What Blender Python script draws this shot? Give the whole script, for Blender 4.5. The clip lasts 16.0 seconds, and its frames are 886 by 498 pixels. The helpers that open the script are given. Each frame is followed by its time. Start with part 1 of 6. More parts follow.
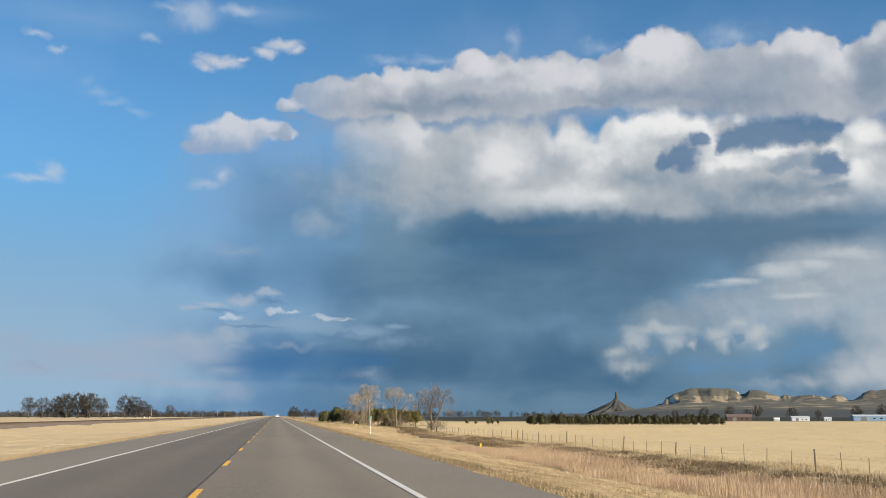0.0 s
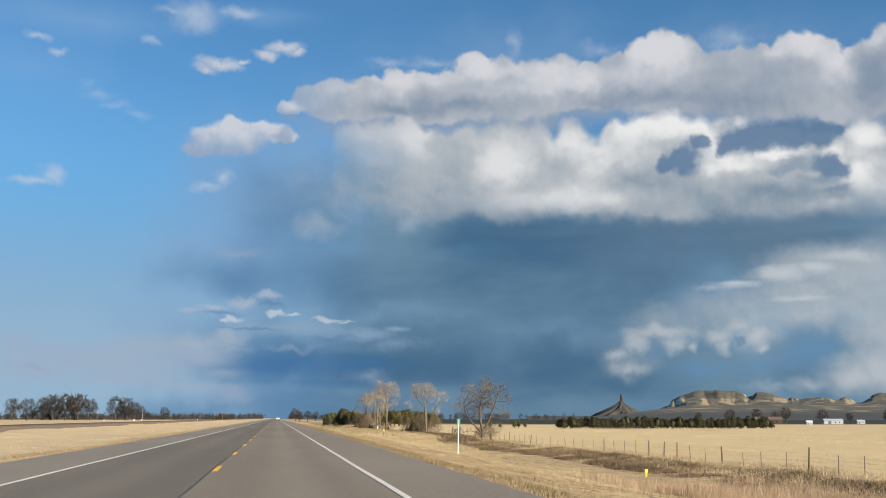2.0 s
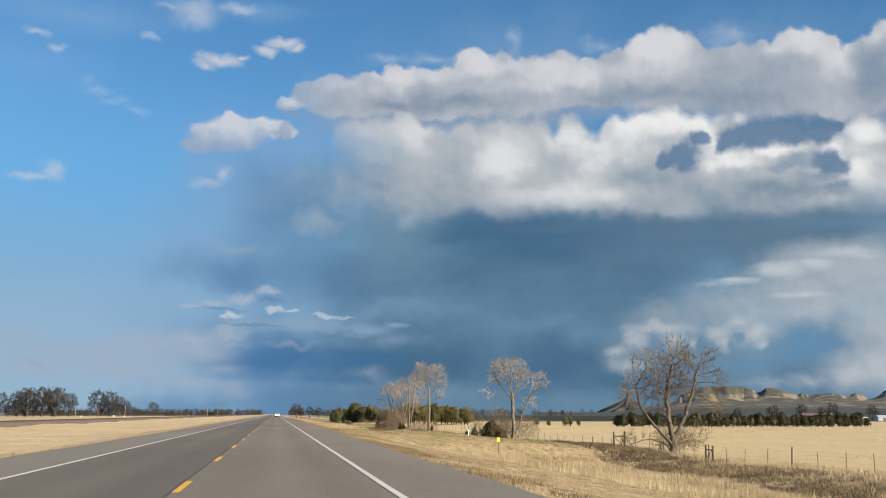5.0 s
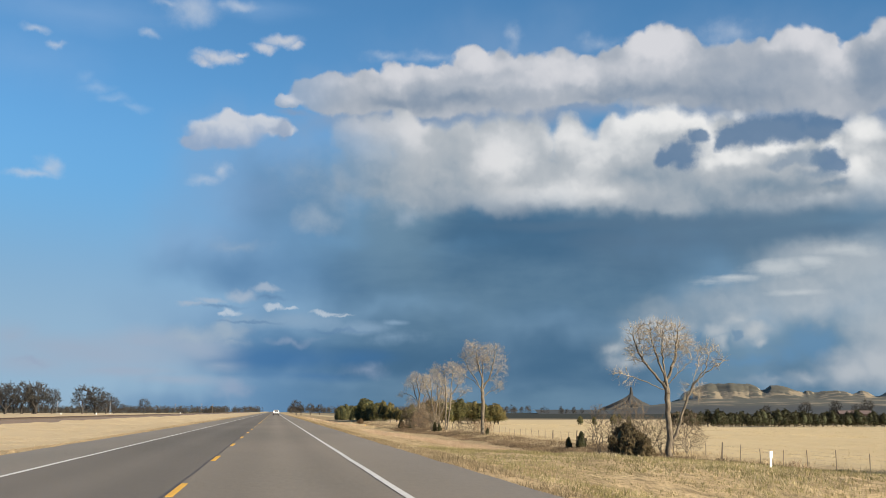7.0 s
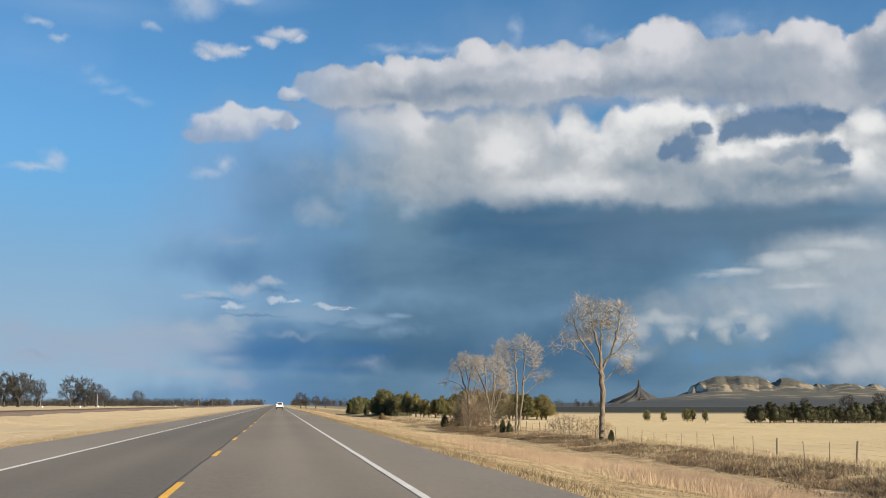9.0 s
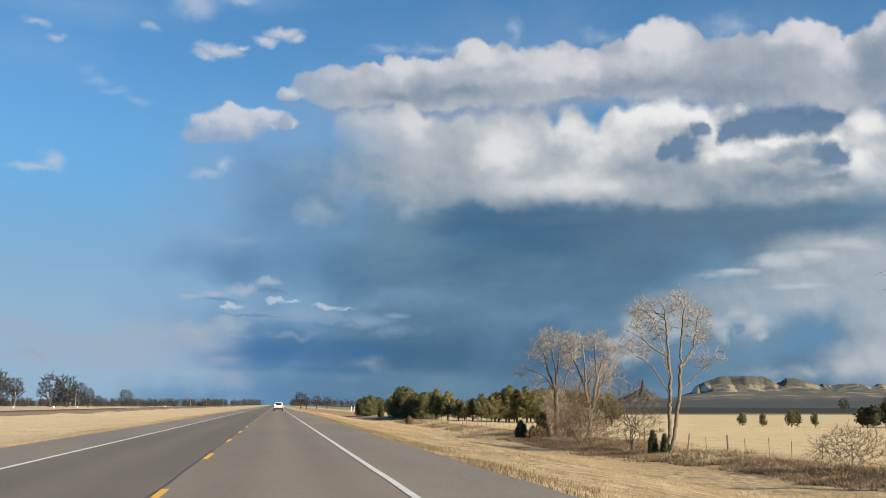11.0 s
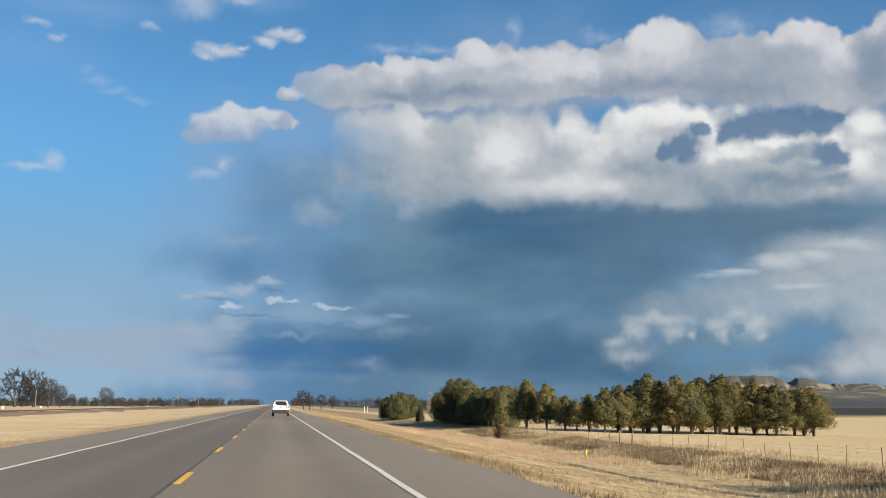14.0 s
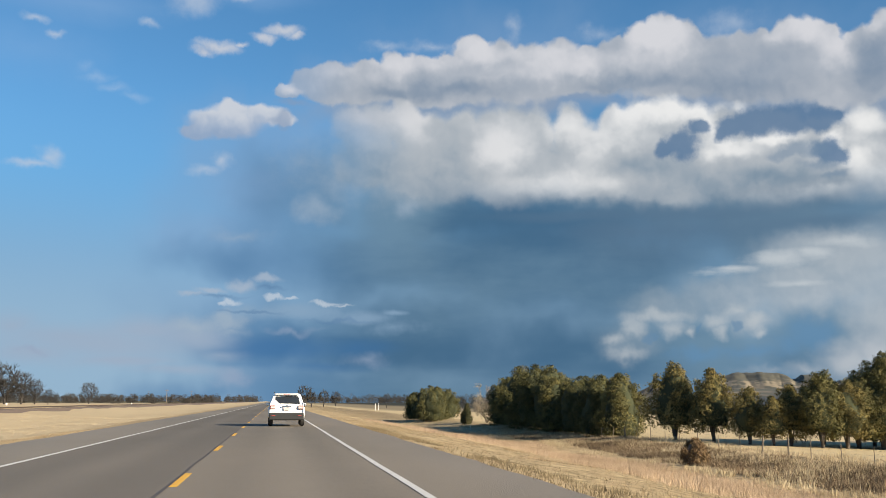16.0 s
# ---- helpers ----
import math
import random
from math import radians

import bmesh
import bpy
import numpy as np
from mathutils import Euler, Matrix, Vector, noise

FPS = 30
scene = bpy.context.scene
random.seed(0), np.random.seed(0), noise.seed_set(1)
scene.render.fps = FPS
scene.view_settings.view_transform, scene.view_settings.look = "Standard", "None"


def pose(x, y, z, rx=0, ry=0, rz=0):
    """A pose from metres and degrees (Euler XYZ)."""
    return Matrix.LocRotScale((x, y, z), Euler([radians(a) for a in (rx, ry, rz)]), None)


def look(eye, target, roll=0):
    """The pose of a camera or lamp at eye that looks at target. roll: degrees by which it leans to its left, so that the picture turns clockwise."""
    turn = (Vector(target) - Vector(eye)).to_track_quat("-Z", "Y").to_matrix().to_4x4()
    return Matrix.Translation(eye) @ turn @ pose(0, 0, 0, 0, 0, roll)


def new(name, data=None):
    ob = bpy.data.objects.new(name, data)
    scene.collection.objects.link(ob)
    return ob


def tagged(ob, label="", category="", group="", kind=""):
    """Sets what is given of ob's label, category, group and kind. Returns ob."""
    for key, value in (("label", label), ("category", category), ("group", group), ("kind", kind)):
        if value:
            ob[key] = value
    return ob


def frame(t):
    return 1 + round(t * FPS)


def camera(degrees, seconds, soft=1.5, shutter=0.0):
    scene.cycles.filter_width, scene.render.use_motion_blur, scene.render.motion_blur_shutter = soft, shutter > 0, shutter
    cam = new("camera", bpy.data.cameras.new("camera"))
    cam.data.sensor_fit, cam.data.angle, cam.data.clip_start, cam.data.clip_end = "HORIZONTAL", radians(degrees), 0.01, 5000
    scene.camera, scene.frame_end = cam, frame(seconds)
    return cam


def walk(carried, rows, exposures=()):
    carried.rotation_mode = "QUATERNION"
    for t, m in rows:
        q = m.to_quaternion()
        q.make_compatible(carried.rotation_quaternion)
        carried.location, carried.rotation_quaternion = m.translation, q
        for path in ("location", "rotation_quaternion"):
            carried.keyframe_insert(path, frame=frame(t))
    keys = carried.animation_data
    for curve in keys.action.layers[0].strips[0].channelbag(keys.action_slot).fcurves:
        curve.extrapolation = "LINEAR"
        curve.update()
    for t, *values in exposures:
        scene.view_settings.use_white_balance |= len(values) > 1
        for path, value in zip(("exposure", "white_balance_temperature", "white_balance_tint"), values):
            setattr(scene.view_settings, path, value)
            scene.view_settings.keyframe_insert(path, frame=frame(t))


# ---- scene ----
DEG = 45.35
cam = camera(DEG, 16.0, soft=0.65)
EXPOSURE = 1.1
walk(cam, [
    (0, pose(-0.230, 0.00, 1.302, 98.922, -0.000, -8.865)),
    (0.5, pose(-0.205, 15.67, 1.302, 99.057, -0.006, -8.862)),
    (1, pose(-0.153, 31.34, 1.302, 99.113, -0.012, -8.851)),
    (1.5, pose(-0.102, 47.01, 1.302, 99.131, -0.018, -8.850)),
    (2, pose(-0.051, 62.67, 1.302, 99.057, -0.024, -8.831)),
    (2.5, pose(0.000, 78.33, 1.302, 99.055, -0.030, -8.809)),
    (3, pose(0.051, 93.98, 1.302, 99.045, -0.036, -8.801)),
    (3.5, pose(0.102, 109.63, 1.302, 99.023, -0.042, -8.820)),
    (4, pose(0.128, 125.28, 1.302, 98.844, -0.048, -8.836)),
    (6.5, pose(0.052, 203.46, 1.302, 98.872, -0.078, -8.922)),
    (7, pose(0.043, 219.08, 1.302, 98.716, -0.084, -8.945)),
    (7.5, pose(0.025, 234.70, 1.302, 98.661, -0.090, -8.933)),
    (8, pose(0.018, 250.32, 1.302, 98.581, -0.096, -8.917)),
    (8.5, pose(0.023, 265.93, 1.302, 98.545, -0.102, -8.819)),
    (9, pose(0.032, 281.54, 1.302, 98.344, -0.108, -8.787)),
    (11.5, pose(0.134, 359.53, 1.302, 98.373, -0.138, -8.894)),
    (12, pose(0.129, 375.12, 1.302, 98.445, -0.144, -8.917)),
    (12.5, pose(0.119, 390.70, 1.302, 98.465, -0.150, -8.916)),
    (13, pose(0.095, 406.28, 1.302, 98.473, -0.156, -8.880)),
    (13.5, pose(0.072, 421.86, 1.302, 98.419, -0.162, -8.874)),
    (14, pose(0.048, 437.43, 1.302, 98.358, -0.168, -8.882)),
    (14.5, pose(0.025, 453.00, 1.302, 98.264, -0.174, -8.925)),
    (15, pose(0.001, 468.56, 1.302, 98.196, -0.180, -8.920)),
    (15.5, pose(-0.023, 484.12, 1.302, 98.036, -0.186, -8.942)),
    (16, pose(-0.034, 499.68, 1.302, 98.193, -0.192, -8.959)),
], exposures=[(0, EXPOSURE), (16, EXPOSURE)])

# ---- world: evening sky with a storm cloud ahead ----
SUN_AZ, SUN_EL = 133.0, 22.0          # degrees clockwise from the road's direction, and above the plain
world = bpy.data.worlds.new("sky")
scene.world = world
world.use_nodes = True
wt = world.node_tree
wt.nodes.clear()


def wnode(kind, **values):
    n = wt.nodes.new(kind)
    for key, value in values.items():
        if key == "op":
            n.operation = value
    return n


def put(n, slot, value):
    if isinstance(value, bpy.types.NodeSocket):
        wt.links.new(value, n.inputs[slot])
    elif value is not None:
        n.inputs[slot].default_value = value


def wm(op, a, b=None, c=None, clamp=False):
    n = wnode("ShaderNodeMath", op=op)
    n.use_clamp = clamp
    for i, v in enumerate((a, b, c)):
        put(n, i, v)
    return n.outputs[0]


def wv(op, a, b=None, c=None):
    n = wnode("ShaderNodeVectorMath", op=op)
    for i, v in enumerate((a, b, c)):
        put(n, i, v)
    return n.outputs["Value"] if op == "LENGTH" else n.outputs["Vector"]


def wstep(v, lo, hi):
    n = wt.nodes.new("ShaderNodeMapRange")
    n.interpolation_type = "SMOOTHSTEP"
    for i, x in enumerate((v, lo, hi, 0.0, 1.0)):
        put(n, i, x)
    return n.outputs[0]


def wmix(fac, a, b):
    n = wt.nodes.new("ShaderNodeMix")
    n.data_type = "RGBA"
    put(n, 0, fac), put(n, 6, a), put(n, 7, b)
    return n.outputs[2]


def wnoise(vec, scale, detail=6.0, rough=0.55, colour=False):
    n = wt.nodes.new("ShaderNodeTexNoise")
    n.noise_dimensions = "2D"
    put(n, "Vector", vec), put(n, "Scale", scale), put(n, "Detail", detail), put(n, "Roughness", rough)
    return n.outputs["Color" if colour else "Fac"]


SKY_UNIT = 0.052                       # the sky's strength


def tone(r, g, b, k=1.0):
    """A cloud colour as an eye would name it (0 to 255), as light."""
    lin = [((c / 255 + 0.055) / 1.055) ** 2.4 if c > 10 else c / 3294 for c in (r, g, b)]
    return tuple(c * k * 0.46 / SKY_UNIT for c in lin) + (1.0,)


way = wt.nodes.new("ShaderNodeTexCoord").outputs["Generated"]
split = wt.nodes.new("ShaderNodeSeparateXYZ")
put(split, 0, way)
azim = wm("MULTIPLY", wm("ARCTAN2", split.outputs[0], split.outputs[1]), 180 / math.pi)
elev = wm("MULTIPLY", wm("ARCSINE", split.outputs[2]), 180 / math.pi)
join = wt.nodes.new("ShaderNodeCombineXYZ")
put(join, 0, azim), put(join, 1, elev), put(join, 2, 0.0)
plane = join.outputs[0]               # degrees along and above the horizon


def warped(amount, scale, detail, rough=0.55, seed=0.0):
    shift = wv("MULTIPLY_ADD", wnoise(wv("ADD", plane, (seed, seed, 0)), scale, detail, rough, True), (2 * amount, 2 * amount, 0), (-amount, -amount, 0))
    return wv("ADD", plane, shift)


def billows(vec, scale, detail):
    """Rounded cloud heads: 1 at the middle of each, less towards the creases between them."""
    n = wt.nodes.new("ShaderNodeTexVoronoi")
    n.voronoi_dimensions, n.feature = "2D", "F1"
    n.normalize = True
    put(n, "Vector", vec), put(n, "Scale", scale), put(n, "Detail", detail), put(n, "Roughness", 0.45), put(n, "Lacunarity", 2.2)
    return wm("SUBTRACT", 1.0, n.outputs["Distance"])


soft_plane = warped(1.6, 0.2, 3)
drift_plane = wv("ADD", plane, wv("MULTIPLY_ADD", wnoise(wv("MULTIPLY", plane, (0.4, 1.0, 0)), 0.45, 4, 0.5, True), (2.4, 0.7, 0), (-1.2, -0.35, 0)))
billow_plane = warped(0.34, 0.9, 4, 0.5, 7.3)
lump_plane = warped(0.55, 0.7, 3, 0.5, 5.2)
wisp_plane = warped(0.42, 0.8, 5, 0.5, 3.1)
streak_plane = wv("ADD", plane, wv("MULTIPLY_ADD", wnoise(wv("MULTIPLY", plane, (0.25, 1.0, 0)), 0.8, 5, 0.55, True), (2.4, 0.6, 0), (-1.2, -0.3, 0)))
fine = wnoise(plane, 0.8, 8, 0.6)
heads = billows(billow_plane, 0.75, 1.4)
heads_lit = billows(wv("ADD", billow_plane, (0.10, 0.22, 0)), 0.75, 1.4)
broad = wnoise(plane, 0.22, 5, 0.5)
swell = wnoise(billow_plane, 0.5, 3, 0.5)
swell_lit = wnoise(wv("ADD", billow_plane, (0.25, 0.5, 0)), 0.5, 3, 0.5)
relief = wm("MULTIPLY_ADD", wm("SUBTRACT", swell, swell_lit), 0.8, wm("MULTIPLY", wm("SUBTRACT", heads, heads_lit), 0.35))   # bright on the side towards the sun
coarse = wnoise(wv("ADD", plane, (11, 4, 0)), 0.16, 5, 0.5)
bands = wnoise(wv("MULTIPLY", streak_plane, (0.45, 1.6, 0)), 0.32, 5, 0.55)


def puff(where, az, el, rx, ry, weight=1.0):
    """How deep a direction lies inside one oval of cloud: weight in its middle, 0 at its rim, below 0 outside."""
    d = wv("LENGTH", wv("MULTIPLY_ADD", where, (1 / rx, 1 / ry, 0), (-az / rx, -el / ry, 0)))
    return wm("MULTIPLY_ADD", d, -weight, weight)


def union(parts):
    total = parts[0]
    for p in parts[1:]:
        n = wnode("ShaderNodeMath", op="SMOOTH_MAX")
        put(n, 0, total), put(n, 1, p), put(n, 2, 0.25)
        total = n.outputs[0]
    return total


def bump(where, az, el, rx, ry, weight):
    """A soft swelling of tone: weight in its middle, fading to nothing at its rim."""
    d = wv("LENGTH", wv("MULTIPLY_ADD", where, (0.7 / rx, 0.7 / ry, 0), (-0.7 * az / rx, -0.7 * el / ry, 0)))
    return wm("MULTIPLY", wstep(d, 1.0, 0.0), weight)


def total(parts, start):
    value = start
    for p in parts:
        value = wm("ADD", p, value)
    return value


def lay(below, mask, colour):
    return wmix(mask, below, colour)


clear = wt.nodes.new("ShaderNodeTexSky")
clear.sky_type, clear.sun_disc = "NISHITA", False
clear.sun_elevation, clear.sun_rotation = radians(SUN_EL), radians(SUN_AZ)
clear.altitude, clear.air_density, clear.dust_density, clear.ozone_density = 1100, 1.0, 0.6, 2.5
sky = wv('MULTIPLY', clear.outputs[0], (0.66, 1.09, 1.24))
sky = wmix(wm('MULTIPLY', wstep(elev, 18.0, 6.0), 0.85), sky, tone(107, 161, 206))
sky = wmix(wm('MULTIPLY', wstep(elev, 12.5, 2.5), 0.78), sky, tone(156, 182, 204))
thin = union([
    puff(soft_plane, -1.98, 11.76, 5.70, 3.59, 1),
    puff(soft_plane, 0.69, 14.25, 4.61, 2.69, 1),
    puff(soft_plane, 3.13, 16.42, 4.06, 2.09, 1),
    puff(soft_plane, -3.39, 9.01, 4.43, 2.09, 1),
    puff(soft_plane, 12.59, 18.55, 8.20, 2.66, 0.6),
    puff(soft_plane, 24.89, 18.49, 7.34, 2.28, 0.6),
])
thin = wstep(wm("MULTIPLY_ADD", wm("SUBTRACT", broad, 0.5), 0.7, thin), -0.3, 1)
sky = lay(sky, wm('MULTIPLY', thin, 0.45), tone(140, 168, 202))
upper_haze = union([
    puff(streak_plane, -10.56, 20.11, 6.53, 1.24, 1),
    puff(streak_plane, -12.94, 17.61, 4.10, 1.94, 0.6),
    puff(streak_plane, -1.34, 21.20, 3.72, 0.63, 0.8),
])
upper_haze = wstep(wm("MULTIPLY_ADD", wm("SUBTRACT", broad, 0.5), 0.8, upper_haze), -0.2, 1.2)
sky = lay(sky, wm('MULTIPLY', upper_haze, 0.35), tone(150, 182, 220))
fringe = union([
    puff(soft_plane, -1.56, 7.57, 5.06, 1.80, 1),
    puff(soft_plane, -0.75, 10.90, 4.53, 3.30, 1),
    puff(soft_plane, -3.25, 4.84, 3.51, 1.19, 0.6),
])
fringe = wstep(wm("MULTIPLY_ADD", wm("SUBTRACT", broad, 0.5), 0.6, fringe), -0.7, 1.3)
sky = lay(sky, wm('MULTIPLY', fringe, 0.62), tone(118, 154, 192))
# storm body
storm = union([
    puff(soft_plane, 15.54, 7.34, 12.71, 4.54, 1),
    puff(soft_plane, 5.10, 7.68, 7.66, 3.35, 1),
    puff(soft_plane, 27.31, 8.76, 8.90, 4.34, 1),
    puff(soft_plane, 6.36, 3.13, 9.10, 3.02, 1),
    puff(soft_plane, 18.43, 2.49, 12.37, 2.98, 1),
    puff(soft_plane, -0.26, 3.09, 4.74, 1.79, 1),
    puff(soft_plane, -2.44, 7.25, 2.96, 1.20, 0.7),
    puff(soft_plane, 29.74, 2.93, 5.85, 3.39, 1),
    puff(soft_plane, 1.99, 10.97, 3.67, 2.72, 0.7),
    puff(soft_plane, 15.59, 10.68, 12.82, 3.63, 1),
    puff(soft_plane, 27.44, 11.36, 8.95, 4.04, 1),
    puff(soft_plane, 8.17, 10.44, 7.13, 3.05, 1),
    puff(soft_plane, 3.98, 0.12, 8.98, 2.68, 1),
    puff(soft_plane, 15.41, 0.12, 11.88, 2.67, 1),
    puff(soft_plane, -4.56, 0.56, 4.00, 0.99, 0.8),
])
storm = wstep(wm("MULTIPLY_ADD", wm("SUBTRACT", broad, 0.5), 0.6, storm), -0.5, 0.7)
storm_tone = total([
    bump(drift_plane, 12.50, 9.51, 5.55, 1.52, -0.28),
    bump(drift_plane, 19.19, 8.78, 6.58, 1.80, -0.22),
    bump(drift_plane, 17.04, 6.71, 4.82, 1.51, -0.15),
    bump(drift_plane, 10.02, 7.08, 3.69, 1.83, -0.12),
    bump(drift_plane, 25.91, 8.97, 5.66, 1.02, -0.06),
    bump(drift_plane, 30.08, 9.18, 3.23, 1.14, 0.08),
    bump(drift_plane, 13.97, 4.03, 4.84, 1.81, -0.12),
    bump(drift_plane, 0.34, 2.80, 4.76, 0.90, -0.35),
    bump(drift_plane, 3.95, 2.52, 3.32, 0.90, -0.2),
    bump(drift_plane, 4.77, 9.81, 4.00, 1.67, 0.22),
    bump(drift_plane, 9.40, 2.83, 6.68, 1.81, -0.2),
    bump(drift_plane, 15.75, 2.21, 5.98, 1.50, -0.18),
    bump(drift_plane, -0.70, 8.79, 3.30, 0.90, 0.12),
    bump(drift_plane, -3.97, 8.70, 2.64, 0.89, 0.25),
    bump(drift_plane, -2.73, 6.94, 3.24, 0.75, 0.05),
    bump(drift_plane, 0.75, 11.55, 3.35, 1.81, 0.25),
    bump(drift_plane, 4.43, 12.54, 3.41, 2.12, 0.25),
    bump(drift_plane, 24.32, 4.78, 3.98, 1.76, 0.18),
    bump(drift_plane, 29.36, 5.78, 3.77, 2.57, 0.3),
    bump(drift_plane, 24.42, 7.42, 3.43, 1.18, 0.06),
    bump(drift_plane, 15.42, 0.72, 7.16, 0.65, 0.06),
    bump(drift_plane, 8.19, 2.23, 2.73, 1.21, -0.06),
    bump(drift_plane, 31.65, 8.52, 1.58, 0.70, 0.1),
    bump(drift_plane, 22.50, 2.16, 3.73, 1.17, 0.1),
    bump(drift_plane, -1.97, 11.46, 2.40, 1.50, 0.25),
], 0.30)
storm_tone = wm('ADD', storm_tone, wm('MULTIPLY_ADD', wm('SUBTRACT', bands, 0.5), 0.30, wm('MULTIPLY', wm('SUBTRACT', broad, 0.5), 0.30)))
storm_colour = wmix(wstep(storm_tone, 0.0, 0.5), tone(68, 105, 136), tone(106, 138, 162))
storm_colour = wmix(wstep(storm_tone, 0.5, 1.0), storm_colour, tone(150, 170, 192))
storm_colour = wmix(wm('MULTIPLY', wstep(azim, 8.0, -3.0), 0.55), storm_colour, tone(90, 139, 188))
storm_colour = wmix(wm('MULTIPLY', wstep(azim, 14.0, 20.0), wm('MULTIPLY', wstep(elev, 6.0, 9.0), 0.4)), storm_colour, tone(100, 122, 142))
sky = lay(sky, wm('MULTIPLY', storm, wm('MULTIPLY_ADD', wstep(azim, -7.0, 1.0), 0.32, 0.66)), storm_colour)
mottle = union([
    puff(lump_plane, 2.00, 10.31, 1.59, 0.97, 1),
    puff(lump_plane, 6.93, 10.50, 1.05, 0.91, 0.8),
    puff(lump_plane, 3.20, 11.91, 2.47, 1.51, 0.5),
    puff(lump_plane, 4.43, 13.14, 2.48, 1.51, 0.5),
    puff(lump_plane, -2.19, 8.69, 1.79, 0.42, 0.5),
    puff(lump_plane, 5.99, 11.65, 2.17, 1.52, 0.5),
    puff(lump_plane, 1.34, 12.77, 1.84, 1.35, 0.4),
])
mottle = wstep(wm("MULTIPLY_ADD", wm("SUBTRACT", fine, 0.5), 0.7, mottle), -0.15, 1)
sky = lay(sky, wm('MULTIPLY', mottle, 0.62), tone(160, 177, 194))
deep = union([
    puff(drift_plane, -0.25, 2.73, 4.44, 0.78, 1),
    puff(drift_plane, 3.94, 2.82, 3.32, 0.66, 0.7),
    puff(drift_plane, 2.15, 1.91, 4.79, 0.42, 0.6),
])
deep = wstep(wm("MULTIPLY_ADD", wm("SUBTRACT", broad, 0.5), 0.5, deep), -0.1, 0.9)
sky = lay(sky, wm('MULTIPLY', deep, 0.5), tone(60, 111, 163))
# low bank on the clear side
haze = union([
    puff(drift_plane, -4.51, 3.28, 3.46, 1.18, 1),
    puff(drift_plane, -2.88, 2.33, 1.75, 0.53, 0.6),
    puff(drift_plane, -8.87, 2.84, 7.17, 1.58, 1),
    puff(drift_plane, -9.98, 3.11, 6.27, 1.20, 1),
    puff(drift_plane, -12.09, 2.36, 3.71, 0.85, 1),
    puff(drift_plane, -6.38, 3.61, 3.69, 1.11, 1),
    puff(drift_plane, -7.72, 1.99, 4.46, 0.46, 1),
    puff(drift_plane, -4.59, 1.58, 3.73, 0.41, 0.8),
    puff(drift_plane, -13.22, 3.74, 3.14, 1.12, 0.7),
])
haze = wstep(wm("MULTIPLY_ADD", wm("SUBTRACT", broad, 0.5), 0.5, haze), -0.05, 1)
sky = lay(sky, wm('MULTIPLY', haze, 0.86), tone(158, 175, 196))
pale_patch = union([
    puff(lump_plane, -2.79, 4.20, 1.61, 0.71, 1),
    puff(lump_plane, -4.24, 3.94, 1.45, 0.77, 0.8),
    puff(lump_plane, -2.34, 3.67, 1.17, 0.48, 0.6),
])
pale_patch = wstep(wm("MULTIPLY_ADD", wm("SUBTRACT", fine, 0.5), 0.6, pale_patch), -0.1, 0.9)
sky = lay(sky, wm('MULTIPLY', pale_patch, 0.72), tone(166, 182, 197))
rosy_patch = union([
    puff(lump_plane, -2.12, 1.18, 1.46, 0.65, 1),
    puff(lump_plane, 4.86, 2.16, 1.51, 0.54, 0.6),
    puff(lump_plane, 0.92, 3.70, 1.79, 0.30, 0.7),
    puff(lump_plane, -12.10, 2.47, 1.06, 0.20, 0.8),
])
rosy_patch = wstep(wm("MULTIPLY_ADD", wm("SUBTRACT", fine, 0.5), 0.6, rosy_patch), -0.1, 1)
sky = lay(sky, wm('MULTIPLY', rosy_patch, 0.66), tone(152, 168, 192))
slip_band = union([
    puff(drift_plane, 0.90, 4.72, 3.30, 0.54, 1),
    puff(drift_plane, 4.53, 4.54, 2.73, 0.42, 1),
    puff(drift_plane, 6.50, 4.77, 1.22, 0.21, 1),
    puff(drift_plane, 6.36, 4.04, 2.13, 0.55, 0.6),
    puff(drift_plane, -1.49, 4.99, 1.48, 0.36, 0.8),
])
slip_band = wstep(wm("MULTIPLY_ADD", wm("SUBTRACT", fine, 0.5), 0.7, slip_band), -0.1, 0.9)
sky = lay(sky, wm('MULTIPLY', slip_band, 0.75), tone(138, 166, 192))
slip_shade = union([
    puff(wisp_plane, -1.34, 4.69, 2.07, 0.15, 1),
    puff(wisp_plane, 3.32, 4.26, 2.72, 0.15, 0.7),
    puff(wisp_plane, -2.98, 5.50, 1.76, 0.15, 0.8),
    puff(wisp_plane, -0.33, 5.94, 1.20, 0.18, 0.8),
])
slip_shade = wstep(wm("MULTIPLY_ADD", wm("SUBTRACT", fine, 0.5), 0.4, slip_shade), -0.1, 0.8)
sky = lay(sky, wm('MULTIPLY', slip_shade, 0.5), tone(92, 128, 166))
slips = union([
    puff(wisp_plane, -1.82, 6.09, 0.95, 0.42, 1),
    puff(wisp_plane, -0.52, 6.45, 0.90, 0.27, 1),
    puff(wisp_plane, -3.43, 5.82, 1.05, 0.24, 1),
    puff(wisp_plane, -4.59, 5.59, 0.81, 0.18, 0.8),
])
slips = wstep(wm("MULTIPLY_ADD", wm("SUBTRACT", fine, 0.5), 0.9, slips), -0.15, 0.9)
sky = lay(sky, wm('MULTIPLY', slips, 0.8), tone(168, 183, 201))
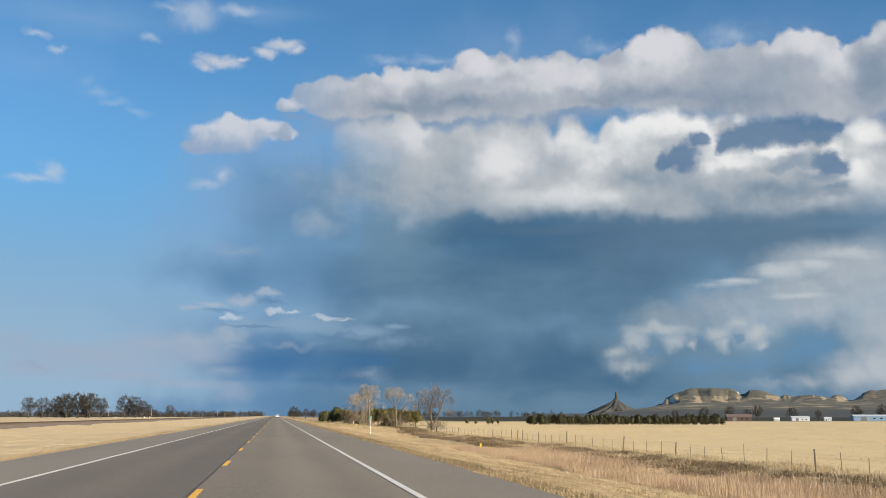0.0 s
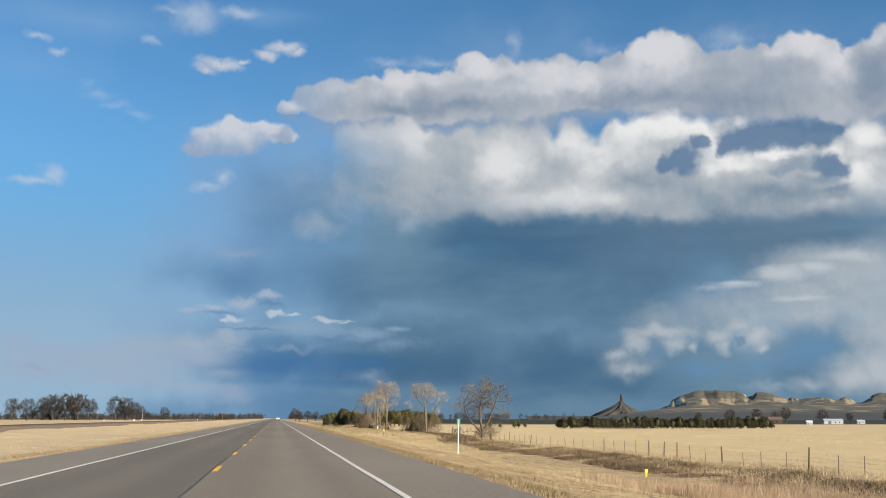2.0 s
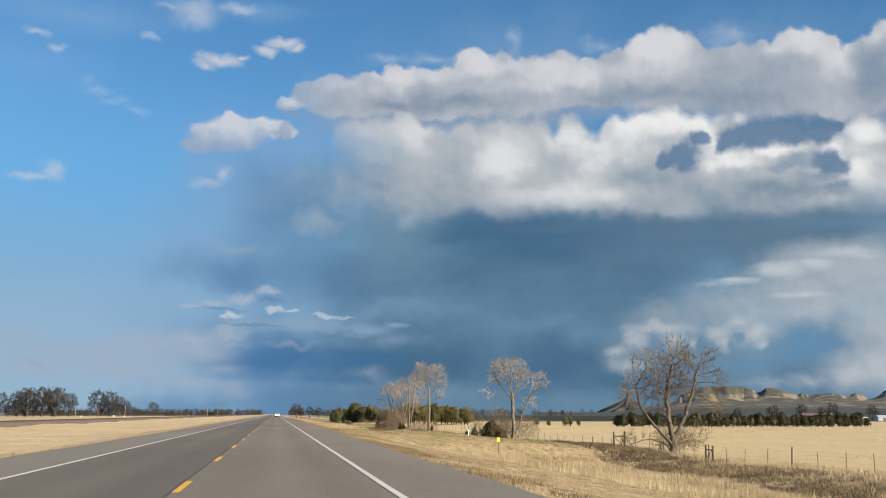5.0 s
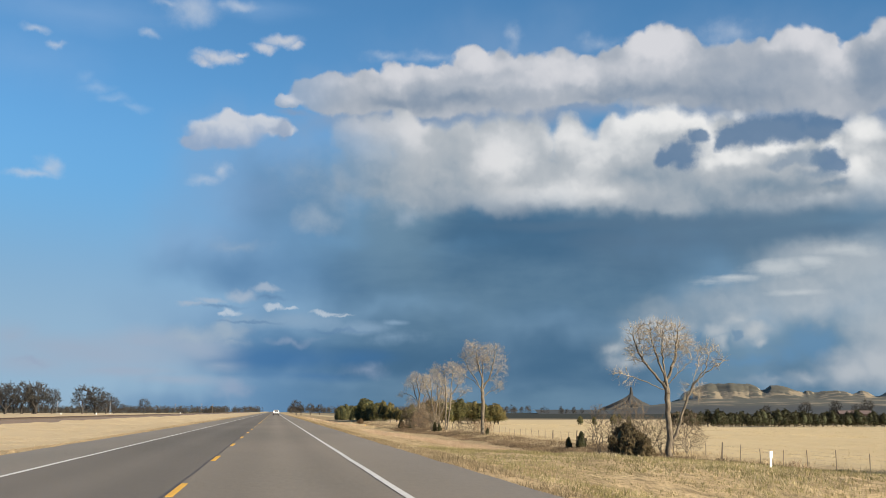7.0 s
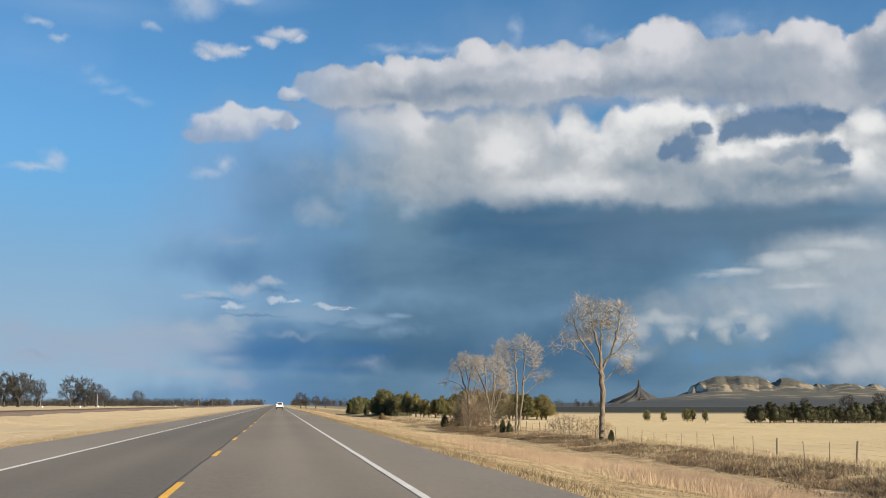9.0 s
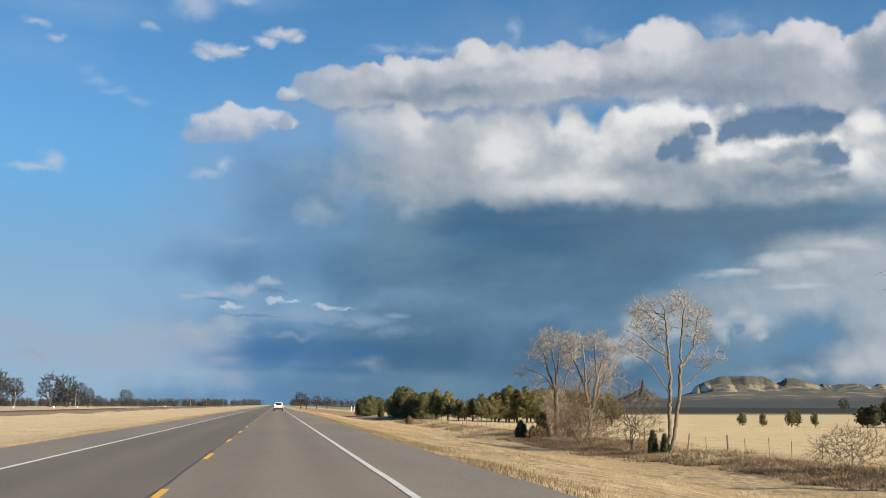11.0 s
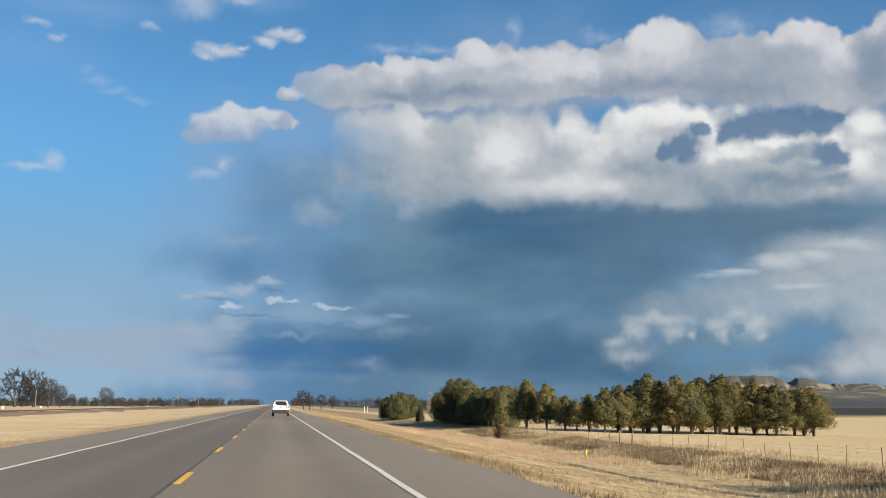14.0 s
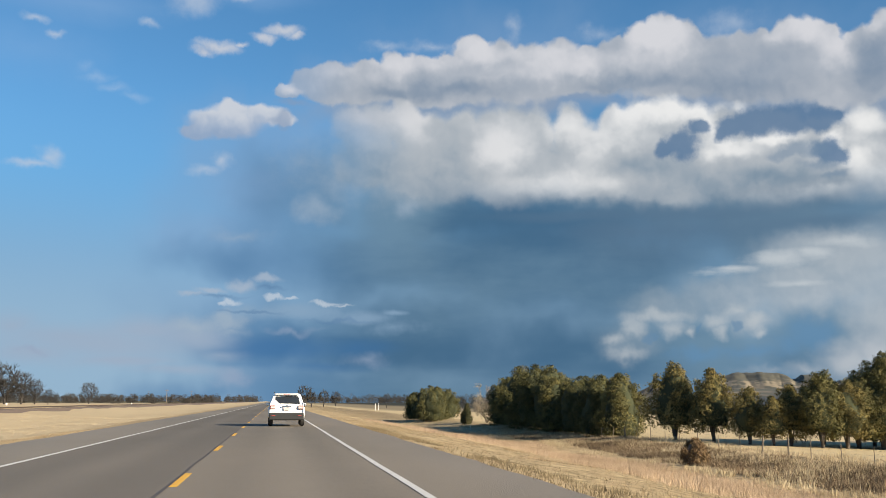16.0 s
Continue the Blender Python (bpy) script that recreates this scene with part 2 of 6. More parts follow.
glints = union([
    puff(wisp_plane, -2.33, 5.25, 0.50, 0.21, 1),
    puff(wisp_plane, -2.73, 5.12, 0.35, 0.15, 1),
    puff(wisp_plane, -0.17, 5.46, 0.72, 0.18, 1),
    puff(wisp_plane, 0.73, 5.41, 0.45, 0.12, 1),
    puff(wisp_plane, 2.55, 5.19, 0.91, 0.12, 0.7),
    puff(wisp_plane, 3.55, 5.08, 0.61, 0.09, 0.5),
])
glints = wstep(wm("MULTIPLY_ADD", wm("SUBTRACT", fine, 0.5), 1.1, glints), -0.1, 0.7)
sky = lay(sky, wm('MULTIPLY', glints, 0.55), tone(212, 219, 226))
# rain veil and torn hooks on the sunny side
veil = union([
    puff(lump_plane, 21.15, 4.99, 2.92, 1.25, 1),
    puff(lump_plane, 24.35, 5.51, 4.27, 1.61, 1),
    puff(lump_plane, 27.17, 5.86, 4.43, 1.59, 1),
    puff(lump_plane, 29.93, 6.33, 3.75, 1.99, 1),
    puff(lump_plane, 31.44, 5.00, 2.35, 2.53, 1),
    puff(lump_plane, 18.74, 3.09, 1.77, 1.34, 0.8),
    puff(lump_plane, 25.15, 4.32, 1.69, 0.87, 0.8),
    puff(lump_plane, 29.46, 7.64, 4.60, 1.43, 1.1),
    puff(lump_plane, 31.55, 6.83, 3.15, 2.53, 1),
])
veil = wstep(wm("MULTIPLY_ADD", wm("SUBTRACT", broad, 0.5), 0.5, veil), -0.2, 0.7)
sky = lay(sky, wm('MULTIPLY', veil, 0.74), wmix(wm('ADD', wm('MULTIPLY', wstep(relief, -0.35, 0.35), 0.4), wm('MULTIPLY', wstep(azim, 19.0, 30.0), 0.7)), tone(116, 141, 161), tone(184, 191, 197)))
blue_gap = union([
    puff(lump_plane, 28.16, 3.53, 1.68, 1.20, 1),
    puff(lump_plane, 27.04, 2.98, 1.10, 0.72, 0.8),
    puff(lump_plane, 22.51, 2.46, 2.30, 0.65, 0.8),
    puff(lump_plane, 25.08, 2.57, 2.52, 0.52, 0.7),
])
blue_gap = wstep(wm("MULTIPLY_ADD", wm("SUBTRACT", fine, 0.5), 0.5, blue_gap), -0.1, 0.8)
sky = lay(sky, wm('MULTIPLY', blue_gap, 0.6), tone(98, 142, 180))
hooks = union([
    puff(lump_plane, 20.40, 4.44, 1.94, 0.39, 1),
    puff(lump_plane, 19.12, 4.04, 0.71, 0.66, 1),
    puff(lump_plane, 18.22, 3.39, 0.77, 0.42, 0.9),
    puff(lump_plane, 18.73, 2.49, 1.12, 0.48, 0.8),
    puff(lump_plane, 21.29, 3.77, 0.70, 0.56, 1),
    puff(lump_plane, 22.15, 3.58, 0.38, 0.35, 1),
    puff(lump_plane, 23.44, 4.35, 0.80, 0.59, 1),
    puff(lump_plane, 23.59, 3.73, 0.43, 0.47, 1),
    puff(lump_plane, 25.37, 4.23, 0.67, 0.47, 1),
    puff(lump_plane, 25.57, 3.67, 0.45, 0.29, 1),
    puff(lump_plane, 24.46, 4.77, 1.02, 0.41, 0.7),
])
hooks = wstep(wm("MULTIPLY_ADD", wm("SUBTRACT", fine, 0.5), 0.9, hooks), -0.35, 1.05)
sky = lay(sky, wm('MULTIPLY', hooks, 0.6), tone(196, 201, 204))
hook_gap = union([
    puff(lump_plane, 19.99, 3.49, 0.59, 0.33, 1),
    puff(lump_plane, 19.63, 3.32, 0.41, 0.36, 1),
    puff(lump_plane, 22.73, 3.75, 0.20, 0.41, 1),
    puff(lump_plane, 24.51, 3.95, 0.34, 0.29, 1),
])
hook_gap = wstep(wm("MULTIPLY_ADD", wm("SUBTRACT", fine, 0.5), 0.5, hook_gap), 0, 0.6)
sky = lay(sky, wm('MULTIPLY', hook_gap, 0.6), tone(100, 136, 168))
gleam = union([
    puff(streak_plane, 26.55, 7.34, 1.73, 0.52, 1.1),
    puff(streak_plane, 24.40, 6.95, 1.89, 0.26, 0.9),
    puff(streak_plane, 28.36, 7.55, 1.37, 0.35, 0.9),
    puff(streak_plane, 30.02, 8.10, 2.15, 0.31, 0.7),
    puff(streak_plane, 27.46, 6.11, 1.93, 0.23, 0.7),
    puff(streak_plane, 23.25, 6.81, 1.15, 0.18, 0.6),
])
gleam = wstep(wm("MULTIPLY_ADD", wm("SUBTRACT", fine, 0.5), 0.8, gleam), -0.15, 0.95)
sky = lay(sky, wm('MULTIPLY', gleam, 0.78), tone(196, 203, 208))
low_glow = union([
    puff(lump_plane, 29.83, 2.08, 2.12, 1.35, 1),
    puff(lump_plane, 31.30, 2.48, 1.56, 1.67, 1),
    puff(lump_plane, 27.80, 1.71, 1.63, 0.63, 0.6),
    puff(lump_plane, 26.15, 1.61, 1.66, 0.34, 0.5),
])
low_glow = wstep(wm("MULTIPLY_ADD", wm("SUBTRACT", broad, 0.5), 0.7, low_glow), -0.1, 1)
sky = lay(sky, wm('MULTIPLY', low_glow, 0.85), tone(188, 194, 200))
# upper row of heaped clouds
filler = union([
    puff(soft_plane, 16.62, 16.06, 3.40, 0.89, 0.75),
    puff(soft_plane, 14.44, 15.83, 2.81, 1.20, 0.8),
    puff(soft_plane, 6.90, 15.89, 6.60, 1.50, 1),
    puff(soft_plane, 11.94, 16.18, 4.08, 1.08, 0.8),
    puff(soft_plane, 22.40, 15.78, 4.77, 1.46, 1),
    puff(soft_plane, 28.18, 15.05, 6.17, 1.71, 1),
    puff(soft_plane, 31.50, 15.02, 3.22, 1.67, 1),
])
filler = wstep(wm("MULTIPLY_ADD", wm("SUBTRACT", broad, 0.5), 0.6, filler), -0.2, 0.6)
sky = lay(sky, wm('MULTIPLY', filler, 0.85), tone(142, 158, 180))
row = union([
    puff(billow_plane, 0.40, 16.50, 0.74, 0.39, 1),
    puff(billow_plane, 1.41, 17.11, 0.99, 0.65, 1),
    puff(billow_plane, 2.81, 17.24, 1.56, 0.89, 1),
    puff(billow_plane, 4.69, 17.41, 1.57, 0.89, 1),
    puff(billow_plane, 6.42, 17.68, 1.20, 1.10, 1),
    puff(billow_plane, 8.16, 17.57, 1.42, 0.98, 1),
    puff(billow_plane, 9.11, 17.99, 0.76, 0.77, 1),
    puff(billow_plane, 10.53, 18.52, 1.20, 1.07, 1),
    puff(billow_plane, 11.96, 18.26, 1.20, 1.07, 1),
    puff(billow_plane, 13.69, 18.17, 1.26, 1.06, 1),
    puff(billow_plane, 15.42, 18.24, 1.31, 1.12, 1),
    puff(billow_plane, 16.97, 17.97, 1.24, 1.00, 1),
    puff(billow_plane, 18.53, 18.28, 1.08, 1.11, 1),
    puff(billow_plane, 19.72, 18.80, 0.86, 1.22, 1),
    puff(billow_plane, 21.08, 19.24, 1.40, 1.21, 1),
    puff(billow_plane, 22.09, 18.76, 0.90, 1.27, 1),
    puff(billow_plane, 22.80, 18.42, 0.54, 1.09, 1),
    puff(billow_plane, 23.82, 17.77, 1.04, 1.04, 1),
    puff(billow_plane, 25.16, 17.95, 1.17, 1.20, 1),
    puff(billow_plane, 26.48, 18.20, 0.87, 1.13, 1),
    puff(billow_plane, 27.65, 18.45, 1.08, 1.29, 1),
    puff(billow_plane, 28.81, 18.33, 1.07, 1.34, 1),
    puff(billow_plane, 29.66, 18.02, 0.72, 1.17, 1),
    puff(billow_plane, 31.09, 17.35, 1.36, 1.38, 1),
    puff(billow_plane, 32.42, 17.69, 1.20, 1.80, 1),
    puff(billow_plane, 3.75, 16.67, 3.44, 0.89, 1),
    puff(billow_plane, 8.16, 16.86, 4.73, 1.14, 1),
    puff(billow_plane, 12.58, 17.36, 4.72, 1.49, 1),
    puff(billow_plane, 17.27, 17.46, 4.02, 1.24, 1),
    puff(billow_plane, 21.87, 17.56, 4.51, 1.74, 1),
    puff(billow_plane, 26.28, 17.08, 4.32, 1.88, 1),
    puff(billow_plane, 30.49, 16.52, 3.56, 1.89, 1),
])
row = wstep(wm("MULTIPLY_ADD", wm("SUBTRACT", heads, 0.5), 0.4, row), 0.02, 0.3)
row_tone = total([
    bump(lump_plane, 6.42, 18.03, 1.52, 0.95, 0.38),
    bump(lump_plane, 3.11, 17.61, 2.19, 0.65, 0.2),
    bump(lump_plane, 8.54, 18.29, 1.08, 0.71, 0.3),
    bump(lump_plane, 10.63, 18.81, 1.46, 0.89, 0.4),
    bump(lump_plane, 12.09, 18.56, 1.26, 0.65, 0.22),
    bump(lump_plane, 13.85, 18.34, 1.57, 0.83, 0.3),
    bump(lump_plane, 15.73, 18.11, 1.69, 1.18, 0.4),
    bump(lump_plane, 17.03, 17.88, 0.99, 0.94, 0.22),
    bump(lump_plane, 19.79, 19.26, 1.10, 1.04, 0.4),
    bump(lump_plane, 21.03, 19.59, 1.64, 1.04, 0.45),
    bump(lump_plane, 21.79, 18.79, 1.39, 1.04, 0.35),
    bump(lump_plane, 19.45, 18.06, 2.14, 0.64, 0.22),
    bump(lump_plane, 27.82, 19.00, 1.20, 0.84, 0.4),
    bump(lump_plane, 28.95, 18.93, 0.96, 0.89, 0.4),
    bump(lump_plane, 30.12, 17.80, 0.99, 1.17, 0.42),
    bump(lump_plane, 26.65, 18.61, 0.63, 0.56, 0.2),
    bump(lump_plane, 32.17, 18.96, 0.59, 0.71, 0.35),
    bump(lump_plane, 0.46, 16.63, 0.62, 0.33, 0.4),
    bump(lump_plane, 12.58, 17.48, 3.46, 0.45, 0.15),
    bump(lump_plane, 9.42, 16.74, 4.10, 0.66, -0.42),
    bump(lump_plane, 5.95, 16.54, 2.20, 0.45, -0.25),
    bump(lump_plane, 17.57, 16.74, 2.16, 0.53, -0.25),
    bump(lump_plane, 20.33, 16.95, 3.95, 0.47, -0.28),
    bump(lump_plane, 24.79, 16.25, 4.09, 0.98, -0.38),
    bump(lump_plane, 23.97, 17.76, 1.24, 0.86, -0.2),
    bump(lump_plane, 27.18, 17.65, 1.54, 0.74, -0.2),
    bump(lump_plane, 31.74, 16.80, 1.29, 1.93, -0.5),
    bump(lump_plane, 25.56, 17.23, 1.28, 0.86, -0.15),
    bump(lump_plane, 1.89, 16.38, 1.86, 0.48, -0.15),
], 0.47)
row_tone = wm('MULTIPLY_ADD', relief, 0.5, row_tone)
row_colour = wmix(wstep(row_tone, -0.1, 0.45), tone(130, 147, 167), tone(168, 176, 187))
row_colour = wmix(wstep(row_tone, 0.35, 1.0), row_colour, tone(217, 217, 221))
sky = lay(sky, wm('MULTIPLY', row, wm('MULTIPLY', wm('MULTIPLY_ADD', wstep(azim, 0.5, 4.5), 0.3, 0.66), wstep(wm('ADD', wm('MULTIPLY_ADD', wm('SUBTRACT', fine, 0.5), 1.6, elev), wm('MULTIPLY', azim, -0.012)), 13.4, 14.8))), row_colour)
# great wall of cloud below it
wall = union([
    puff(billow_plane, 3.84, 14.76, 1.18, 1.08, 1),
    puff(billow_plane, 5.19, 14.67, 1.41, 1.27, 1),
    puff(billow_plane, 6.78, 14.81, 1.32, 1.36, 1),
    puff(billow_plane, 8.16, 14.33, 1.41, 1.21, 1),
    puff(billow_plane, 10.05, 14.24, 1.72, 1.45, 1),
    puff(billow_plane, 12.24, 14.37, 1.88, 1.63, 1),
    puff(billow_plane, 13.95, 14.19, 1.40, 1.63, 1),
    puff(billow_plane, 15.91, 14.44, 1.05, 1.50, 1),
    puff(billow_plane, 16.88, 13.42, 1.23, 1.56, 1),
    puff(billow_plane, 18.36, 14.21, 1.04, 1.61, 1),
    puff(billow_plane, 19.65, 14.57, 1.21, 1.48, 1),
    puff(billow_plane, 21.23, 14.78, 1.38, 1.47, 1),
    puff(billow_plane, 22.71, 14.29, 1.04, 1.47, 1),
    puff(billow_plane, 24.40, 14.04, 1.75, 1.57, 1),
    puff(billow_plane, 26.70, 13.73, 1.99, 1.44, 1),
    puff(billow_plane, 28.93, 13.27, 1.66, 1.42, 1),
    puff(billow_plane, 31.12, 13.22, 1.61, 1.69, 1),
    puff(billow_plane, 4.74, 12.85, 2.17, 1.82, 1),
    puff(billow_plane, 8.17, 12.57, 3.43, 2.25, 1),
    puff(billow_plane, 12.53, 12.49, 3.73, 2.24, 1),
    puff(billow_plane, 17.16, 12.45, 3.97, 2.11, 1),
    puff(billow_plane, 21.68, 12.27, 4.45, 2.19, 1),
    puff(billow_plane, 26.90, 11.98, 4.23, 2.20, 1),
    puff(billow_plane, 31.03, 11.68, 2.95, 2.43, 1),
])
wall = wstep(wm("MULTIPLY_ADD", wm("SUBTRACT", heads, 0.5), 0.4, wall), -0.03, 0.38)
wall_tone = total([
    bump(lump_plane, 4.40, 15.10, 1.50, 0.78, 0.28),
    bump(lump_plane, 6.84, 15.41, 1.51, 0.96, 0.4),
    bump(lump_plane, 7.54, 14.63, 1.32, 0.78, 0.25),
    bump(lump_plane, 11.98, 13.28, 1.56, 1.27, 0.5),
    bump(lump_plane, 12.55, 14.30, 2.37, 1.27, 0.2),
    bump(lump_plane, 15.73, 14.84, 1.30, 1.14, 0.35),
    bump(lump_plane, 16.88, 13.60, 1.47, 1.26, 0.3),
    bump(lump_plane, 16.23, 11.81, 2.76, 0.78, 0.3),
    bump(lump_plane, 14.07, 11.43, 2.78, 0.61, 0.25),
    bump(lump_plane, 19.06, 15.19, 1.65, 0.77, 0.35),
    bump(lump_plane, 21.19, 15.49, 1.92, 0.76, 0.45),
    bump(lump_plane, 22.69, 15.55, 1.31, 0.64, 0.35),
    bump(lump_plane, 23.25, 14.49, 0.77, 1.05, 0.4),
    bump(lump_plane, 25.05, 15.45, 1.28, 0.32, 0.5),
    bump(lump_plane, 24.37, 13.13, 1.86, 0.53, 0.45),
    bump(lump_plane, 26.69, 13.56, 1.25, 0.35, 0.5),
    bump(lump_plane, 31.17, 14.15, 1.72, 0.90, 0.45),
    bump(lump_plane, 30.58, 12.22, 1.19, 1.02, 0.45),
    bump(lump_plane, 31.23, 10.53, 2.13, 1.13, 0.45),
    bump(lump_plane, 29.49, 13.34, 0.49, 0.34, 0.5),
    bump(lump_plane, 18.73, 14.37, 1.64, 1.25, 0.2),
    bump(lump_plane, 6.99, 10.74, 0.87, 0.61, 0.3),
    bump(lump_plane, 28.51, 10.48, 3.03, 0.63, 0.3),
    bump(lump_plane, 3.18, 13.27, 1.55, 1.57, -0.3),
    bump(lump_plane, 5.21, 12.70, 2.36, 1.27, -0.32),
    bump(lump_plane, 8.95, 14.03, 1.32, 0.97, -0.14),
    bump(lump_plane, 9.42, 12.42, 2.06, 1.28, -0.28),
    bump(lump_plane, 15.65, 13.52, 0.99, 0.78, -0.18),
    bump(lump_plane, 14.25, 13.67, 0.87, 0.66, -0.12),
    bump(lump_plane, 20.20, 12.58, 3.00, 0.77, -0.3),
    bump(lump_plane, 23.13, 11.55, 3.80, 0.89, -0.32),
    bump(lump_plane, 27.45, 11.59, 2.41, 0.69, -0.32),
    bump(lump_plane, 4.45, 11.17, 4.02, 1.28, -0.25),
    bump(lump_plane, 29.71, 11.44, 0.93, 0.43, -0.25),
], 0.52)
wall_tone = wm('MULTIPLY_ADD', relief, 0.5, wall_tone)
wall_colour = wmix(wstep(wall_tone, -0.05, 0.5), tone(126, 147, 165), tone(176, 183, 190))
wall_colour = wmix(wstep(wall_tone, 0.4, 1.05), wall_colour, wmix(wstep(azim, 4.0, 24.0), tone(215, 216, 219), tone(238, 238, 237)))
wall_base = wm('MULTIPLY_ADD', wm('SUBTRACT', broad, 0.5), 1.5, wm('MULTIPLY_ADD', wm('SUBTRACT', coarse, 0.5), 1.2, elev))
sky = lay(sky, wm('MULTIPLY', wall, wm('MULTIPLY', wstep(wall_base, 9.3, 12.0), wm('MULTIPLY_ADD', wstep(azim, 1.5, 8.0), 0.66, 0.32))), wall_colour)
shelf = union([
    puff(drift_plane, 15.58, 9.92, 6.11, 0.48, 1),
    puff(drift_plane, 23.07, 9.84, 5.83, 0.65, 1),
    puff(drift_plane, 28.71, 9.12, 5.21, 0.52, 1),
    puff(drift_plane, 20.09, 9.05, 7.73, 0.72, 0.8),
])
shelf = wstep(wm("MULTIPLY_ADD", wm("SUBTRACT", broad, 0.5), 0.5, shelf), 0, 0.9)
sky = lay(sky, wm('MULTIPLY', shelf, 0.5), tone(88, 116, 142))
scud = union([
    puff(billow_plane, 24.47, 14.30, 0.99, 0.87, 1),
    puff(billow_plane, 25.64, 14.50, 1.67, 0.93, 1),
    puff(billow_plane, 27.59, 14.47, 1.81, 0.86, 1),
    puff(billow_plane, 29.04, 14.35, 1.11, 0.77, 1),
    puff(billow_plane, 29.82, 14.45, 0.44, 0.37, 1),
    puff(billow_plane, 23.99, 14.03, 0.53, 0.50, 1),
    puff(billow_plane, 21.90, 13.51, 1.19, 0.95, 1),
    puff(billow_plane, 22.89, 14.45, 0.77, 0.50, 1),
    puff(billow_plane, 21.12, 13.31, 0.72, 0.71, 1),
    puff(billow_plane, 29.35, 12.78, 0.99, 0.77, 1),
    puff(billow_plane, 29.88, 12.48, 0.55, 0.54, 1),
])
scud = wstep(wm("MULTIPLY_ADD", wm("SUBTRACT", fine, 0.5), 0.9, scud), -0.1, 0.5)
sky = lay(sky, wm('MULTIPLY', scud, 0.86), tone(88, 121, 156))
scud_thin = union([
    puff(lump_plane, 28.07, 12.88, 1.68, 0.57, 1),
    puff(lump_plane, 27.22, 12.65, 1.24, 0.40, 1),
    puff(lump_plane, 28.87, 12.13, 1.38, 0.40, 0.7),
    puff(lump_plane, 29.67, 11.61, 0.71, 0.28, 0.8),
])
scud_thin = wstep(wm("MULTIPLY_ADD", wm("SUBTRACT", fine, 0.5), 0.8, scud_thin), -0.1, 0.7)
sky = lay(sky, wm('MULTIPLY', scud_thin, 0.6), tone(116, 140, 164))
# small clouds in the clear
lone = union([
    puff(billow_plane, -3.03, 14.63, 2.28, 0.83, 1),
    puff(billow_plane, -4.60, 14.10, 1.13, 0.50, 1),
    puff(billow_plane, -2.54, 15.30, 1.09, 0.56, 1),
    puff(billow_plane, -0.92, 15.14, 1.40, 0.65, 1),
    puff(billow_plane, 0.06, 15.00, 0.80, 0.36, 1),
])
lone = wstep(wm("MULTIPLY_ADD", wm("SUBTRACT", heads, 0.5), 0.5, lone), -0.05, 0.45)
sky = lay(sky, wm('MULTIPLY', lone, 0.86), wmix(wstep(wm('MULTIPLY_ADD', relief, 2.0, elev), 13.9, 15.5), tone(150, 168, 194), tone(212, 214, 219)))
small = union([
    puff(wisp_plane, -3.55, 18.52, 1.39, 0.38, 1),
    puff(wisp_plane, -4.24, 18.22, 0.78, 0.32, 1),
    puff(wisp_plane, -2.34, 18.75, 0.67, 0.17, 1),
    puff(wisp_plane, -0.05, 19.60, 1.12, 0.35, 1),
    puff(wisp_plane, -1.03, 19.20, 0.80, 0.29, 1),
    puff(wisp_plane, 0.73, 19.35, 0.50, 0.23, 1),
    puff(wisp_plane, 0.40, 16.45, 0.68, 0.33, 0.7),
])
small = wstep(wm("MULTIPLY_ADD", wm("SUBTRACT", fine, 0.5), 0.9, small), -0.3, 0.95)
sky = lay(sky, wm('MULTIPLY', small, 0.8), wmix(wstep(wm('ADD', relief, wm('MULTIPLY', wm('SUBTRACT', elev, 14.9), 0.06)), -0.12, 0.2), tone(158, 174, 199), tone(208, 210, 216)))
small_shade = union([
    puff(lump_plane, -0.09, 15.00, 0.80, 0.45, 1),
    puff(lump_plane, 0.66, 15.89, 0.93, 0.30, 0.7),
])
small_shade = wstep(wm("MULTIPLY_ADD", wm("SUBTRACT", fine, 0.5), 0.6, small_shade), -0.1, 0.7)
sky = lay(sky, wm('MULTIPLY', small_shade, 0.6), tone(136, 156, 184))
wisps = union([
    puff(wisp_plane, -12.75, 11.91, 1.40, 0.28, 1),
    puff(wisp_plane, -11.82, 12.33, 0.77, 0.51, 1),
    puff(wisp_plane, -12.89, 19.06, 0.66, 0.22, 1),
    puff(wisp_plane, -11.94, 18.48, 0.56, 0.17, 0.8),
    puff(wisp_plane, -7.18, 19.39, 0.50, 0.23, 0.7),
    puff(wisp_plane, -5.00, 20.88, 1.51, 0.91, 1),
    puff(wisp_plane, -2.57, 21.18, 1.04, 0.40, 1),
    puff(wisp_plane, -6.21, 21.01, 1.01, 0.28, 0.8),
    puff(wisp_plane, -3.06, 12.61, 0.48, 0.45, 0.9),
    puff(wisp_plane, -4.02, 12.12, 0.71, 0.27, 0.6),
    puff(wisp_plane, 12.80, 19.96, 0.38, 0.59, 0.5),
    puff(wisp_plane, 24.64, 19.59, 1.30, 0.57, 0.45),
    puff(wisp_plane, 5.62, 19.00, 0.89, 0.24, 0.5),
    puff(wisp_plane, 8.15, 18.94, 1.71, 0.27, 0.5),
    puff(wisp_plane, 17.63, 19.50, 0.93, 0.35, 0.4),
])
wisps = wstep(wm("MULTIPLY_ADD", wm("SUBTRACT", fine, 0.5), 0.9, wisps), -0.35, 1.1)
sky = lay(sky, wm('MULTIPLY', wisps, 0.66), tone(190, 202, 218))
